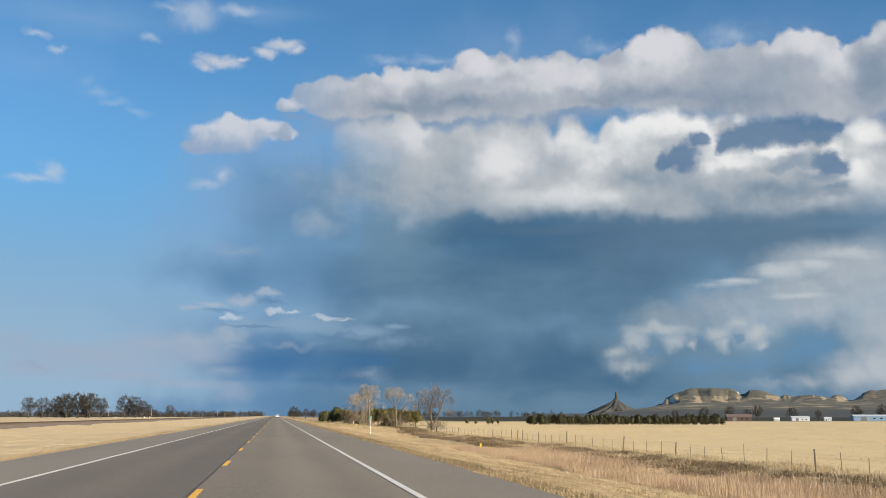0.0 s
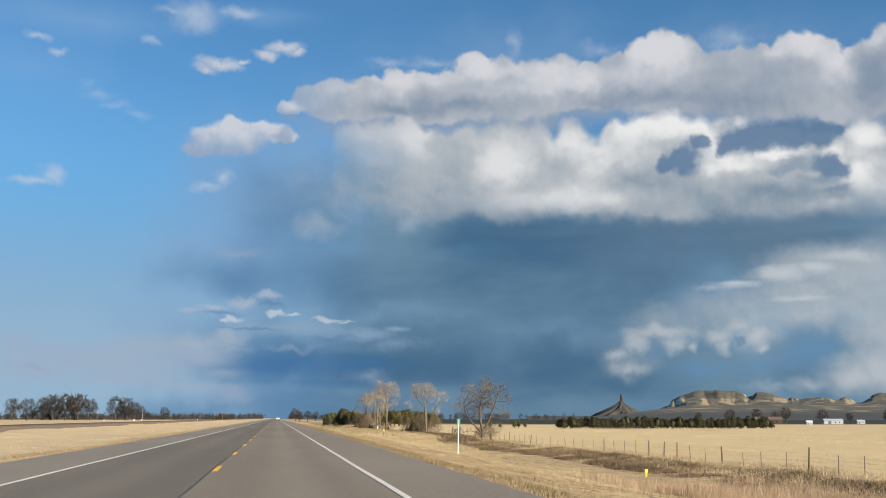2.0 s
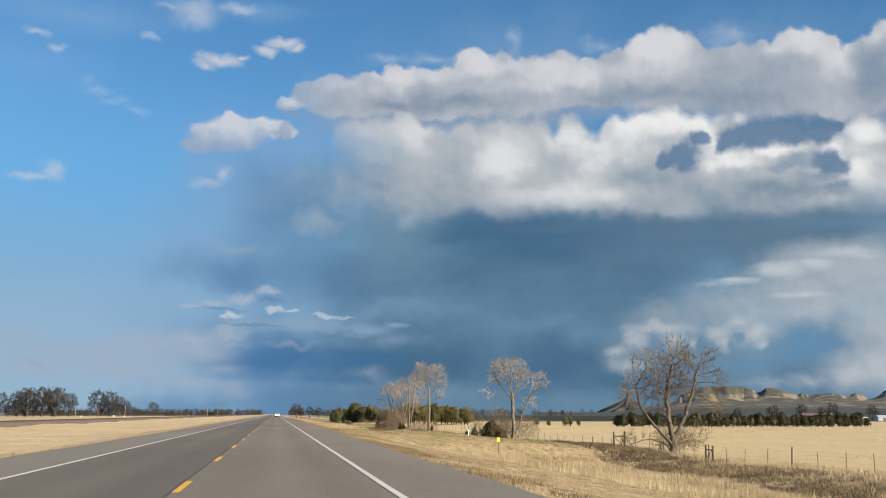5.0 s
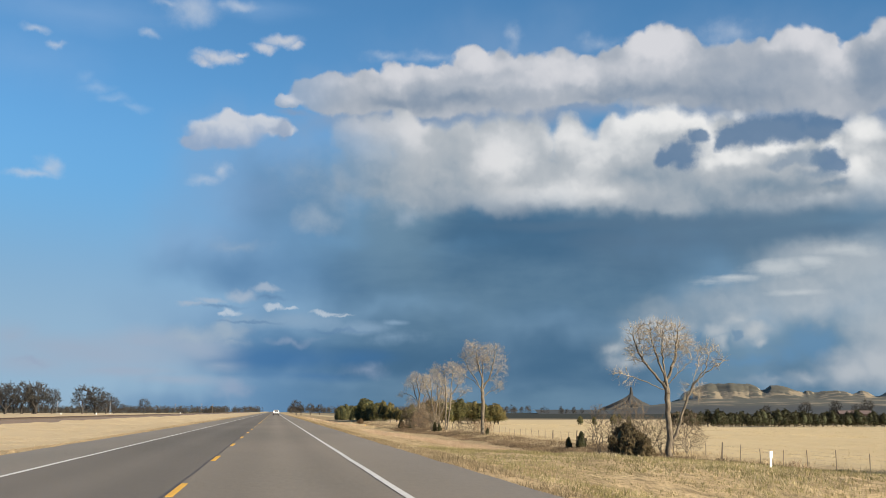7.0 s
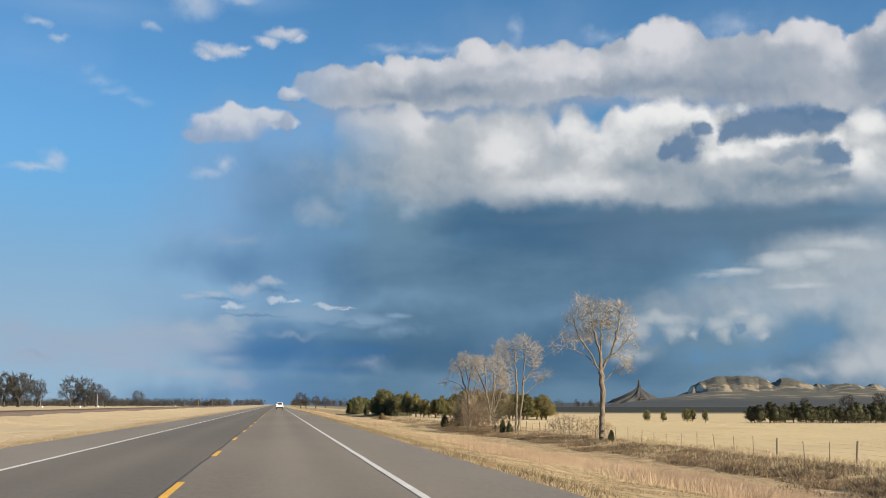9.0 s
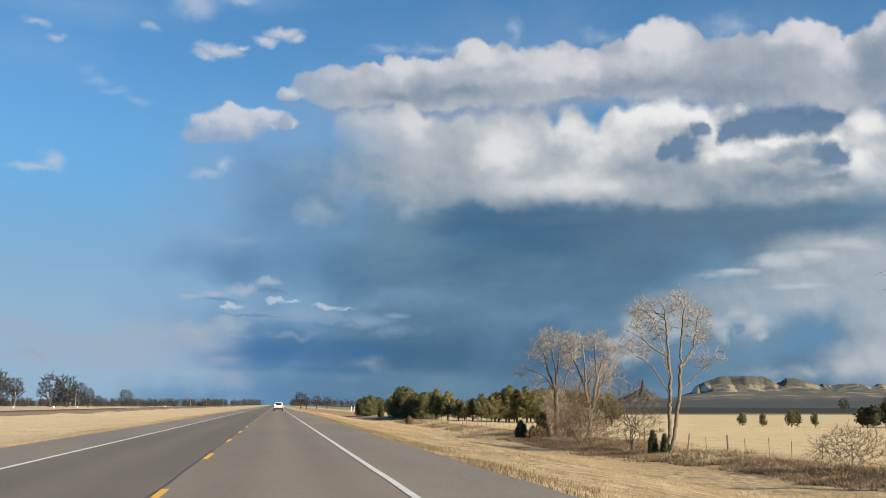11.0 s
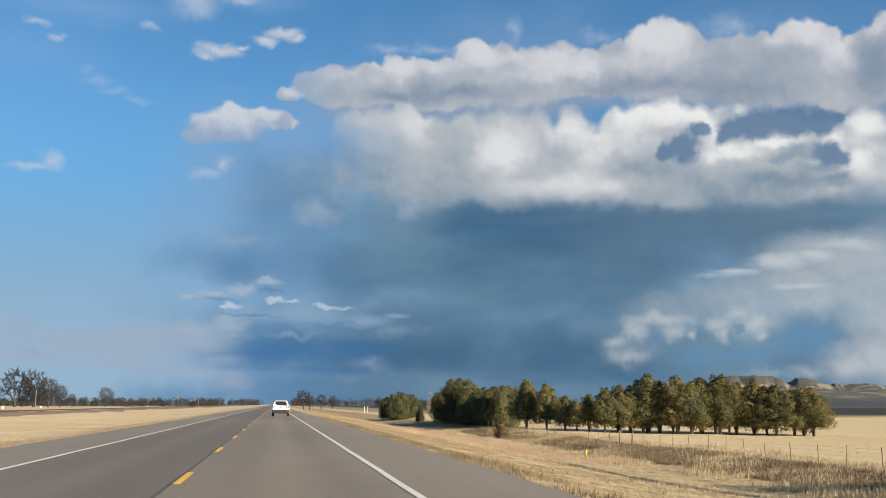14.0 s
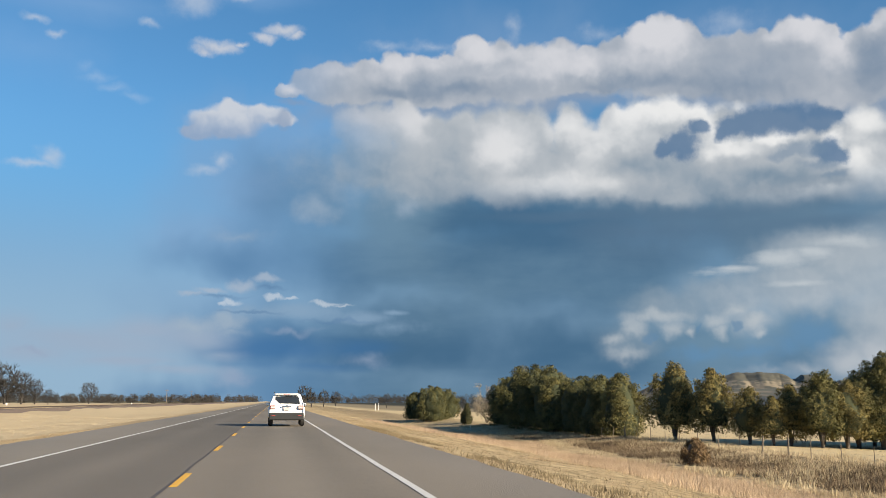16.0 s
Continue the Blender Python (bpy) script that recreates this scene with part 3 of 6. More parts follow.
cirrus = union([
    puff(wisp_plane, -9.74, 16.48, 0.91, 0.31, 1),
    puff(wisp_plane, -8.80, 16.01, 0.92, 0.29, 1),
    puff(wisp_plane, -7.75, 15.64, 0.87, 0.26, 0.8),
    puff(wisp_plane, -10.39, 16.90, 0.45, 0.28, 0.6),
])
cirrus = wstep(wm("MULTIPLY_ADD", wm("SUBTRACT", fine, 0.5), 0.7, cirrus), -0.3, 1.2)
sky = lay(sky, wm('MULTIPLY', cirrus, 0.42), tone(168, 194, 224))
out = wt.nodes.new("ShaderNodeOutputWorld")
back = wt.nodes.new("ShaderNodeBackground")
put(back, 0, sky), put(back, 1, SKY_UNIT)
wt.links.new(back.outputs[0], out.inputs[0])

sun = new("sun", bpy.data.lights.new("sun", "SUN"))
sun.data.energy, sun.data.angle, sun.data.color = 4.6, radians(0.6), (1.0, 0.86, 0.65)
to_sun = Vector((math.sin(radians(SUN_AZ)) * math.cos(radians(SUN_EL)), math.cos(radians(SUN_AZ)) * math.cos(radians(SUN_EL)), math.sin(radians(SUN_EL))))
sun.matrix_world = look((0, 0, 0), tuple(-to_sun))

# ---- materials ----


def material(name, base, rough=0.8, vary=None, scale=1.0, detail=5.0, bump=0.0, bump_scale=None, metal=0.0, second=None, second_scale=0.1,
             piece=None, stretch=(1, 1, 1), coat=0.0, spec=0.5):
    """A surface whose colour wanders between base and vary at one scale and towards second at a larger one; piece: colour by object."""
    m = bpy.data.materials.new(name)
    m.use_nodes = True
    t = m.node_tree
    bsdf = t.nodes["Principled BSDF"]
    bsdf.inputs["Roughness"].default_value, bsdf.inputs["Metallic"].default_value = rough, metal
    bsdf.inputs["Coat Weight"].default_value, bsdf.inputs["Specular IOR Level"].default_value = coat, spec
    where = t.nodes.new("ShaderNodeTexCoord").outputs["Object"]
    if stretch != (1, 1, 1):
        s = t.nodes.new("ShaderNodeMapping")
        s.inputs["Scale"].default_value = stretch
        t.links.new(where, s.inputs[0])
        where = s.outputs[0]

    def noise_at(sc, det):
        n = t.nodes.new("ShaderNodeTexNoise")
        n.inputs["Scale"].default_value, n.inputs["Detail"].default_value, n.inputs["Roughness"].default_value = sc, det, 0.6
        t.links.new(where, n.inputs["Vector"])
        r = t.nodes.new("ShaderNodeMapRange")
        r.inputs[1].default_value, r.inputs[2].default_value = 0.3, 0.7
        t.links.new(n.outputs["Fac"], r.inputs[0])
        return r.outputs[0]

    def mixed(fac, a, b):
        n = t.nodes.new("ShaderNodeMix")
        n.data_type = "RGBA"
        for slot, v in ((0, fac), (6, a), (7, b)):
            if isinstance(v, bpy.types.NodeSocket):
                t.links.new(v, n.inputs[slot])
            else:
                n.inputs[slot].default_value = v if slot == 0 else (*v[:3], 1)
        return n.outputs[2]

    colour = mixed(noise_at(scale, detail), base, vary or tuple(c * 0.8 for c in base))
    if second:
        colour = mixed(noise_at(second_scale, 4.0), colour, second)
    if piece:
        info = t.nodes.new("ShaderNodeObjectInfo").outputs["Random"]
        colour = mixed(info, colour, mixed(0.55, colour, piece))
    t.links.new(colour, bsdf.inputs["Base Color"])
    if bump:
        b = t.nodes.new("ShaderNodeBump")
        b.inputs["Strength"].default_value, b.inputs["Distance"].default_value = bump, 0.05
        t.links.new(noise_at(bump_scale or scale * 2, 6.0), b.inputs["Height"])
        t.links.new(b.outputs[0], bsdf.inputs["Normal"])
    m["tree"] = name
    return m


def island_material(name, dark, light, rough=0.85, through_light=0.0, pick_share=0.6, clump=0.22):
    """For grass, twigs and leaves: each loose piece of the mesh takes its own tone between two."""
    m = bpy.data.materials.new(name)
    m.use_nodes = True
    t = m.node_tree
    bsdf = t.nodes["Principled BSDF"]
    bsdf.inputs["Roughness"].default_value, bsdf.inputs["Specular IOR Level"].default_value = rough, 0.2
    pick = t.nodes.new("ShaderNodeNewGeometry").outputs["Random Per Island"]
    where = t.nodes.new("ShaderNodeTexCoord").outputs["Object"]
    n = t.nodes.new("ShaderNodeTexNoise")
    n.inputs["Scale"].default_value, n.inputs["Detail"].default_value = clump, 4
    t.links.new(where, n.inputs["Vector"])
    add = t.nodes.new("ShaderNodeMath")
    add.operation, add.use_clamp = "MULTIPLY_ADD", True
    t.links.new(pick, add.inputs[0])
    add.inputs[1].default_value = pick_share
    off = t.nodes.new("ShaderNodeMapRange")
    off.inputs[1].default_value, off.inputs[2].default_value, off.inputs[3].default_value, off.inputs[4].default_value = 0.3, 0.7, -0.15, 0.5
    t.links.new(n.outputs["Fac"], off.inputs[0])
    t.links.new(off.outputs[0], add.inputs[2])
    mix = t.nodes.new("ShaderNodeMix")
    mix.data_type = "RGBA"
    mix.inputs[6].default_value, mix.inputs[7].default_value = (*dark, 1), (*light, 1)
    t.links.new(add.outputs[0], mix.inputs[0])
    t.links.new(mix.outputs[2], bsdf.inputs["Base Color"])
    if through_light:
        tr = t.nodes.new("ShaderNodeBsdfTranslucent")
        t.links.new(mix.outputs[2], tr.inputs[0])
        ms = t.nodes.new("ShaderNodeMixShader")
        ms.inputs[0].default_value = through_light
        t.links.new(bsdf.outputs[0], ms.inputs[1])
        t.links.new(tr.outputs[0], ms.inputs[2])
        t.links.new(ms.outputs[0], t.nodes["Material Output"].inputs[0])
    return m


M = {}
M["white_line"] = material("white road paint", (0.72, 0.70, 0.66), 0.7, (0.5, 0.49, 0.46), 3.0, 8, second=(0.55, 0.53, 0.5), second_scale=0.6)
M["yellow_line"] = material("yellow road paint", (0.75, 0.42, 0.035), 0.7, (0.55, 0.3, 0.03), 6.0, 8)
M["seam"] = material("crack filler", (0.045, 0.036, 0.03), 0.7, (0.10, 0.082, 0.066), 1.2, 8)
M["grass"] = island_material("dry straw grass", (0.32, 0.245, 0.145), (0.64, 0.53, 0.35), through_light=0.25)
M["pale_grass"] = island_material("bleached grass", (0.43, 0.345, 0.225), (0.58, 0.485, 0.335), through_light=0.25)
M["verge"] = island_material("verge grass", (0.18, 0.135, 0.077), (0.51, 0.395, 0.245), through_light=0.25)
# darker than the verge grass: the edge's shadow line put into its colour
M["edge_grass"] = island_material("shade-dulled pavement edge grass", (0.11, 0.085, 0.05), (0.34, 0.265, 0.16), through_light=0.2)
M["greening"] = island_material("greening grass", (0.15, 0.135, 0.055), (0.36, 0.31, 0.15), through_light=0.25)
M["reed"] = island_material("russet weeds", (0.29, 0.205, 0.135), (0.60, 0.455, 0.315), through_light=0.2)
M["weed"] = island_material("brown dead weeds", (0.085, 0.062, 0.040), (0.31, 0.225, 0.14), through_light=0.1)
M["stubble"] = island_material("field stubble", (0.46, 0.365, 0.215), (0.66, 0.545, 0.345), through_light=0.2)
M["bark"] = material("pale cottonwood bark", (0.20, 0.165, 0.12), 0.9, (0.095, 0.075, 0.055), 5.0, 7, 0.7, 9.0, stretch=(1, 1, 0.3))
M["dark_bark"] = material("dark bark", (0.14, 0.11, 0.085), 0.9, (0.08, 0.065, 0.05), 5.0, 7, 0.7, 9.0, stretch=(1, 1, 0.3))
M["twig"] = island_material("tan twigs", (0.20, 0.165, 0.12), (0.46, 0.385, 0.28))
M["dark_twig"] = island_material("dark twigs", (0.09, 0.07, 0.052), (0.23, 0.18, 0.125))
# darker far copies of bark and twigs, the bark's shade put in its colour
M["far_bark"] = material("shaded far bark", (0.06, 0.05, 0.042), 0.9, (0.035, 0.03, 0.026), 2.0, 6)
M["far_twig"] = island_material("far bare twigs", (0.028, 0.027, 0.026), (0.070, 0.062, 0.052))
M["russet_twig"] = island_material("russet shrub twigs", (0.17, 0.11, 0.068), (0.38, 0.26, 0.155))
M["needle"] = island_material("juniper foliage", (0.042, 0.048, 0.02), (0.275, 0.228, 0.08), pick_share=0.3, clump=0.8)
M["needle_bronze"] = island_material("bronzed juniper foliage", (0.062, 0.060, 0.024), (0.34, 0.26, 0.09), pick_share=0.3, clump=0.8)
# shade deep inside foliage, put into the colour of an inner hull
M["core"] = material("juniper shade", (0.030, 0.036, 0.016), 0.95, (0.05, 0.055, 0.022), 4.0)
# darker copy of the juniper foliage with shade put into its tones
M["needle_dark"] = island_material("shaded juniper foliage", (0.030, 0.034, 0.016), (0.115, 0.10, 0.045), pick_share=0.3, clump=0.8)
M["needle_belt"] = island_material("dense juniper foliage", (0.032, 0.038, 0.018), (0.185, 0.165, 0.06), pick_share=0.3, clump=0.8)
M["rust_shrub"] = island_material("rusty dead shrub", (0.085, 0.055, 0.03), (0.25, 0.165, 0.085))
M["olive_shrub"] = island_material("olive brown twigs", (0.045, 0.038, 0.022), (0.17, 0.125, 0.065))
M["needle_row"] = island_material("windbreak foliage", (0.030, 0.031, 0.018), (0.10, 0.09, 0.045), pick_share=0.3, clump=0.8)
M["post_wood"] = material("weathered post wood", (0.26, 0.21, 0.15), 0.9, (0.15, 0.12, 0.09), 6.0, 7, 0.5, 20.0, piece=(0.12, 0.095, 0.07))
M["steel"] = material("dull steel", (0.30, 0.29, 0.28), 0.5, (0.2, 0.19, 0.18), 8.0, metal=0.7)
M["rail"] = material("rusty rail", (0.10, 0.065, 0.045), 0.6, (0.06, 0.04, 0.03), 4.0, metal=0.3)
M["ballast"] = material("rail ballast", (0.17, 0.125, 0.095), 0.95, (0.10, 0.075, 0.06), 3.0, 8, 0.8, 8.0)
M["white_paint"] = material("white sign paint", (0.80, 0.79, 0.76), 0.5, (0.7, 0.69, 0.66), 4.0)
M["green_sign"] = material("green sign sheet", (0.010, 0.27, 0.16), 0.4, (0.012, 0.22, 0.13), 5.0)
M["yellow_sign"] = material("yellow marker plastic", (0.85, 0.58, 0.02), 0.45, (0.72, 0.48, 0.02), 5.0)


def asphalt():
    """Worn road: paler, browner wheel paths along the road, a dark patched far lane, fine stones."""
    m = material("road asphalt", (0.188, 0.166, 0.136), 0.8, (0.138, 0.123, 0.101), 9.0, 8, 0.25, 60.0, second=(0.215, 0.186, 0.152), second_scale=0.12, stretch=(1, 0.25, 1), spec=0.25)
    t = m.node_tree
    bsdf = t.nodes["Principled BSDF"]
    sep = t.nodes.new("ShaderNodeSeparateXYZ")
    t.links.new(t.nodes.new("ShaderNodeTexCoord").outputs["Object"], sep.inputs[0])
    ramp = t.nodes.new("ShaderNodeValToRGB")
    ramp.color_ramp.interpolation = "EASE"
    span = t.nodes.new("ShaderNodeMapRange")
    span.inputs[1].default_value, span.inputs[2].default_value = -8.2, 4.6
    t.links.new(sep.outputs[0], span.inputs[0])
    stops = ramp.color_ramp.elements
    stops[0].position, stops[1].position = 0.0, 1.0
    stops[0].color, stops[1].color = (1.12, 1.14, 1.17, 1), (1.12, 1.12, 1.14, 1)
    for x, k in ((-5.5, 1.12), (-5.2, 0.80), (-4.3, 0.74), (-3.4, 0.84), (-2.5, 0.72), (-1.75, 0.74), (-1.55, 1.0), (-0.6, 0.96), (0.35, 1.12), (1.2, 0.95), (2.0, 1.05), (2.4, 1.08)):
        e = stops.new((x + 8.2) / 12.8)
        warm = 1.0 if x > -1.6 else 0.0
        e.color = (k * (1 + 0.02 * warm), k, k * (1.0 - 0.03 * warm), 1)
    t.links.new(span.outputs[0], ramp.inputs[0])
    old = bsdf.inputs["Base Color"].links[0].from_socket
    mul = t.nodes.new("ShaderNodeMix")
    mul.data_type, mul.blend_type = "RGBA", "MULTIPLY"
    mul.inputs[0].default_value = 1
    t.links.new(old, mul.inputs[6])
    t.links.new(ramp.outputs[0], mul.inputs[7])
    t.links.new(mul.outputs[2], bsdf.inputs["Base Color"])
    return m


M["asphalt"] = asphalt()



def soil():
    """Dry straw ground near the road; duller pasture beyond the hay field on the far side of the fence, darkened
    farthest off for cloud shadow; mown streaks along the road.
    """
    m = material("dry ground", (0.52, 0.375, 0.215), 0.95, (0.25, 0.18, 0.10), 0.9, 9, 0.8, 4.0, second=(0.47, 0.365, 0.22), second_scale=0.05, stretch=(1, 0.35, 1), spec=0.04)
    t = m.node_tree
    bsdf = t.nodes["Principled BSDF"]
    where = t.nodes.new("ShaderNodeTexCoord").outputs["Object"]
    sep = t.nodes.new("ShaderNodeSeparateXYZ")
    t.links.new(where, sep.inputs[0])
    n = t.nodes.new("ShaderNodeTexNoise")
    n.inputs["Scale"].default_value, n.inputs["Detail"].default_value = 0.012, 5
    t.links.new(where, n.inputs["Vector"])

    def ranged(v, lo, hi, a=0.0, z=1.0):
        r = t.nodes.new("ShaderNodeMapRange")
        for k, x in enumerate((v, lo, hi, a, z)):
            if k:
                r.inputs[k].default_value = x
        t.links.new(v, r.inputs[0])
        return r.outputs[0]

    def times(a, b, op="MULTIPLY"):
        q = t.nodes.new("ShaderNodeMath")
        q.operation = op
        for k, v in enumerate((a, b)):
            if isinstance(v, bpy.types.NodeSocket):
                t.links.new(v, q.inputs[k])
            else:
                q.inputs[k].default_value = v
        return q.outputs[0]

    def blend(fac, a, colour):
        q = t.nodes.new("ShaderNodeMix")
        q.data_type = "RGBA"
        q.inputs[7].default_value = (*colour, 1)
        t.links.new(fac, q.inputs[0])
        t.links.new(a, q.inputs[6])
        return q.outputs[2]

    base = bsdf.inputs["Base Color"].links[0].from_socket
    along = times(sep.outputs[1], times(n.outputs["Fac"], 160.0), "ADD")
    right = ranged(sep.outputs[0], 40.0, 60.0)
    # matted thatch: dark gaps and bleached tufts in streaks across the slope
    near = times(ranged(sep.outputs[0], 4.6, 6.0), ranged(sep.outputs[0], 42.0, 36.0))
    for scale, stretch_y, lo, hi, share, colour in ((1.1, 0.5, 0.50, 0.64, 0.75, (0.60, 0.475, 0.285)), (1.5, 0.6, 0.52, 0.36, 0.8, (0.175, 0.135, 0.078)), (0.16, 0.35, 0.54, 0.68, 0.55, (0.27, 0.225, 0.115)), (5.0, 1.0, 0.52, 0.38, 0.6, (0.15, 0.115, 0.07))):
        mp = t.nodes.new("ShaderNodeMapping")
        mp.inputs["Scale"].default_value = (1, stretch_y, 1)
        t.links.new(where, mp.inputs[0])
        tex = t.nodes.new("ShaderNodeTexNoise")
        tex.inputs["Scale"].default_value, tex.inputs["Detail"].default_value, tex.inputs["Roughness"].default_value = scale, 7, 0.68
        t.links.new(mp.outputs[0], tex.inputs["Vector"])
        base = blend(times(times(ranged(tex.outputs["Fac"], lo, hi), share), near), base, colour)
    base = blend(times(ranged(sep.outputs[0], 36.0, 40.0), 0.6), base, (0.58, 0.47, 0.285))
    base = blend(times(right, ranged(along, 1010.0, 1040.0)), base, (0.25, 0.205, 0.135))
    # farthest pasture, with cloud shadow put into its colour
    base = blend(times(ranged(sep.outputs[0], 110.0, 190.0), ranged(along, 1090.0, 1170.0)), base, (0.045, 0.048, 0.042))
    base = blend(times(ranged(sep.outputs[0], -11.0, -14.0), 0.75), base, (0.50, 0.40, 0.26))
    left = ranged(sep.outputs[0], -60.0, -80.0)
    base = blend(times(left, ranged(along, 1350.0, 1500.0)), base, (0.16, 0.14, 0.09))
    t.links.new(base, bsdf.inputs["Base Color"])
    return m


M["soil"] = soil()

# ---- helpers for building ----


def empty(name, m=None, **tags):
    ob = new(name)
    if m is not None:
        ob.matrix_world = m
    return tagged(ob, **tags)


def mesh_of(name, verts, faces, smooth=False):
    me = bpy.data.meshes.new(name)
    me.from_pydata([tuple(v) for v in verts], [], [tuple(f) for f in faces])
    if smooth:
        me.polygons.foreach_set("use_smooth", [True] * len(me.polygons))
    return me


def fast_mesh(name, verts, faces, smooth=False):
    """A mesh from arrays whose faces all have the same number of corners."""
    verts, faces = np.asarray(verts, np.float32), np.asarray(faces, np.int32)
    me = bpy.data.meshes.new(name)
    me.vertices.add(len(verts))
    me.vertices.foreach_set("co", verts.ravel())
    k = faces.shape[1]
    me.loops.add(faces.size)
    me.loops.foreach_set("vertex_index", faces.ravel())
    me.polygons.add(len(faces))
    me.polygons.foreach_set("loop_start", np.arange(0, faces.size, k, dtype=np.int32))
    if smooth:
        me.polygons.foreach_set("use_smooth", np.ones(len(faces), bool))
    me.update(calc_edges=True)
    return me


def thing(name, me, mat, **tags):
    me.materials.append(mat)
    return tagged(new(name, me), **tags)


def part(name, data, mat, parent, label=""):
    """Links a bmesh or a mesh as one mesh object under a thing or a part."""
    if isinstance(data, bmesh.types.BMesh):
        me = bpy.data.meshes.new(name)
        data.to_mesh(me)
        data.free()
    else:
        me = data
    if not me.materials:
        me.materials.append(mat)
    ob = new(name, me)
    ob.parent = parent
    if me.materials[0] != mat:
        ob.material_slots[0].link = "OBJECT"
        ob.material_slots[0].material = mat
    return tagged(ob, label=label)


def box(bm, x, y, z, sx, sy, sz, bevel=0.0):
    """A box about a centre, with rounded edges."""
    made = bmesh.ops.create_cube(bm, size=1.0)["verts"]
    for v in made:
        v.co = Vector((v.co.x * sx + x, v.co.y * sy + y, v.co.z * sz + z))
    if bevel:
        edges = list({e for v in made for e in v.link_edges})
        bmesh.ops.bevel(bm, geom=edges, offset=bevel, segments=2, affect="EDGES", profile=0.5)
    return bm


def boxed(*a, **k):
    return box(bmesh.new(), *a, **k)


def rod(bm, a, b, r0, r1=None, sides=8):
    """A capped tapered rod from a to b."""
    a, b = Vector(a), Vector(b)
    made = bmesh.ops.create_cone(bm, cap_ends=True, segments=sides, radius1=r0, radius2=r0 if r1 is None else r1, depth=(b - a).length)["verts"]
    m = Matrix.Translation((a + b) / 2) @ (b - a).to_track_quat("Z", "Y").to_matrix().to_4x4()
    bmesh.ops.transform(bm, matrix=m, verts=made)
    return bm


LATTICE = np.random.default_rng(3).random((256, 256))


def wave(x, y, scale, octaves=4):
    """Smooth noise from 0 to 1 over the plan, for arrays."""
    x, y = np.asarray(x, float) * scale + 900, np.asarray(y, float) * scale + 900
    total, amp, norm = 0.0, 1.0, 0.0
    for _ in range(octaves):
        i, j = np.floor(x).astype(int), np.floor(y).astype(int)
        u, v = x - i, y - j
        u, v = u * u * (3 - 2 * u), v * v * (3 - 2 * v)
        g = lambda a, b: LATTICE[a % 256, b % 256]
        total = total + amp * ((g(i, j) * (1 - u) + g(i + 1, j) * u) * (1 - v) + (g(i, j + 1) * (1 - u) + g(i + 1, j + 1) * u) * v)
        norm += amp
        x, y, amp = x * 2.03 + 17, y * 2.03 + 31, amp * 0.5
    return total / norm


# ---- ground: verge, ditch and fields, one sheet ----
LEFT_EDGE, RIGHT_EDGE = -8.0, 4.45
PROFILE_X = np.array([-6000, -60, -44, -39, -33, -28, -20, -13, -8.6, -8.0, -7.6, 4.0, 4.45, 5.2, 8.0, 12.0, 18, 23, 28, 31, 33, 35.5, 45, 100, 140, 260, 6000.0])
PROFILE_Z = np.array([-0.9, -0.8, -0.6, -0.4, -0.32, -0.5, -0.8, -0.65, -0.12, -0.05, -0.25, -0.25, -0.05, -0.14, -0.6, -1.25, -2.3, -2.9, -2.95, -2.8, -2.6, -2.4, -2.55, -3.3, -4.0, -4.3, -4.3])


def ground_z(x, y):
    x, y = np.asarray(x, float), np.asarray(y, float)
    z = np.interp(x, PROFILE_X, PROFILE_Z)
    ramp = np.interp(x, [4.45, 18.0, 30.0, 36.0, 48.0], [-0.05, -0.75, -1.7, -2.2, -2.7])
    bank = np.clip((y - 241.0) / 9.5, 0, 1) * np.clip((270.0 - y) / 8.0, 0, 1) * np.clip((42.0 - x) / 7.0, 0, 1) * (x > 4.5)
    z = np.maximum(z, z + (ramp - z) * bank * bank * (3 - 2 * bank))
    away = np.clip(np.maximum(x - 5.0, -8.6 - x) / 5, 0, 1)
    near = np.clip(1 - np.abs(x) / 400, 0.15, 1)
    z = z + away * near * ((wave(x, y, 0.09) - 0.5) * 0.7 + (wave(x, y, 0.6, 3) - 0.5) * 0.22)
    return z


def build_ground():
    xs = np.unique(np.concatenate([np.linspace(-4900, -400, 12), np.linspace(-400, -62, 14), np.arange(-60, -8.5, 1.6), [-8.6, -8.25, -8.0, -7.6], [-3, 0], [4.0, 4.45, 4.8, 5.2],
                                   np.arange(6, 44, 0.9), np.arange(45, 140, 4.0), np.linspace(145, 500, 16), np.linspace(560, 4900, 14)]))
    ys = np.unique(np.concatenate([np.linspace(-4900, -60, 12), np.arange(-40, 760, 3.2), np.linspace(770, 1500, 20), np.linspace(1600, 4900, 12)]))
    gx, gy = np.meshgrid(xs, ys, indexing="ij")
    v = np.stack([gx, gy, ground_z(gx, gy)], -1).reshape(-1, 3)
    nx, ny = len(xs), len(ys)
    i = (np.arange(nx - 1)[:, None] * ny + np.arange(ny - 1)[None]).ravel()
    thing("ground", fast_mesh("ground", v, np.stack([i, i + ny, i + ny + 1, i + 1], 1), True), M["soil"], label="dry straw-coloured plain with a shallow roadside ditch", category="ground", kind="structure")


build_ground()

# ---- road ----
ROAD_Y0, ROAD_Y1 = -60.0, 2600.0


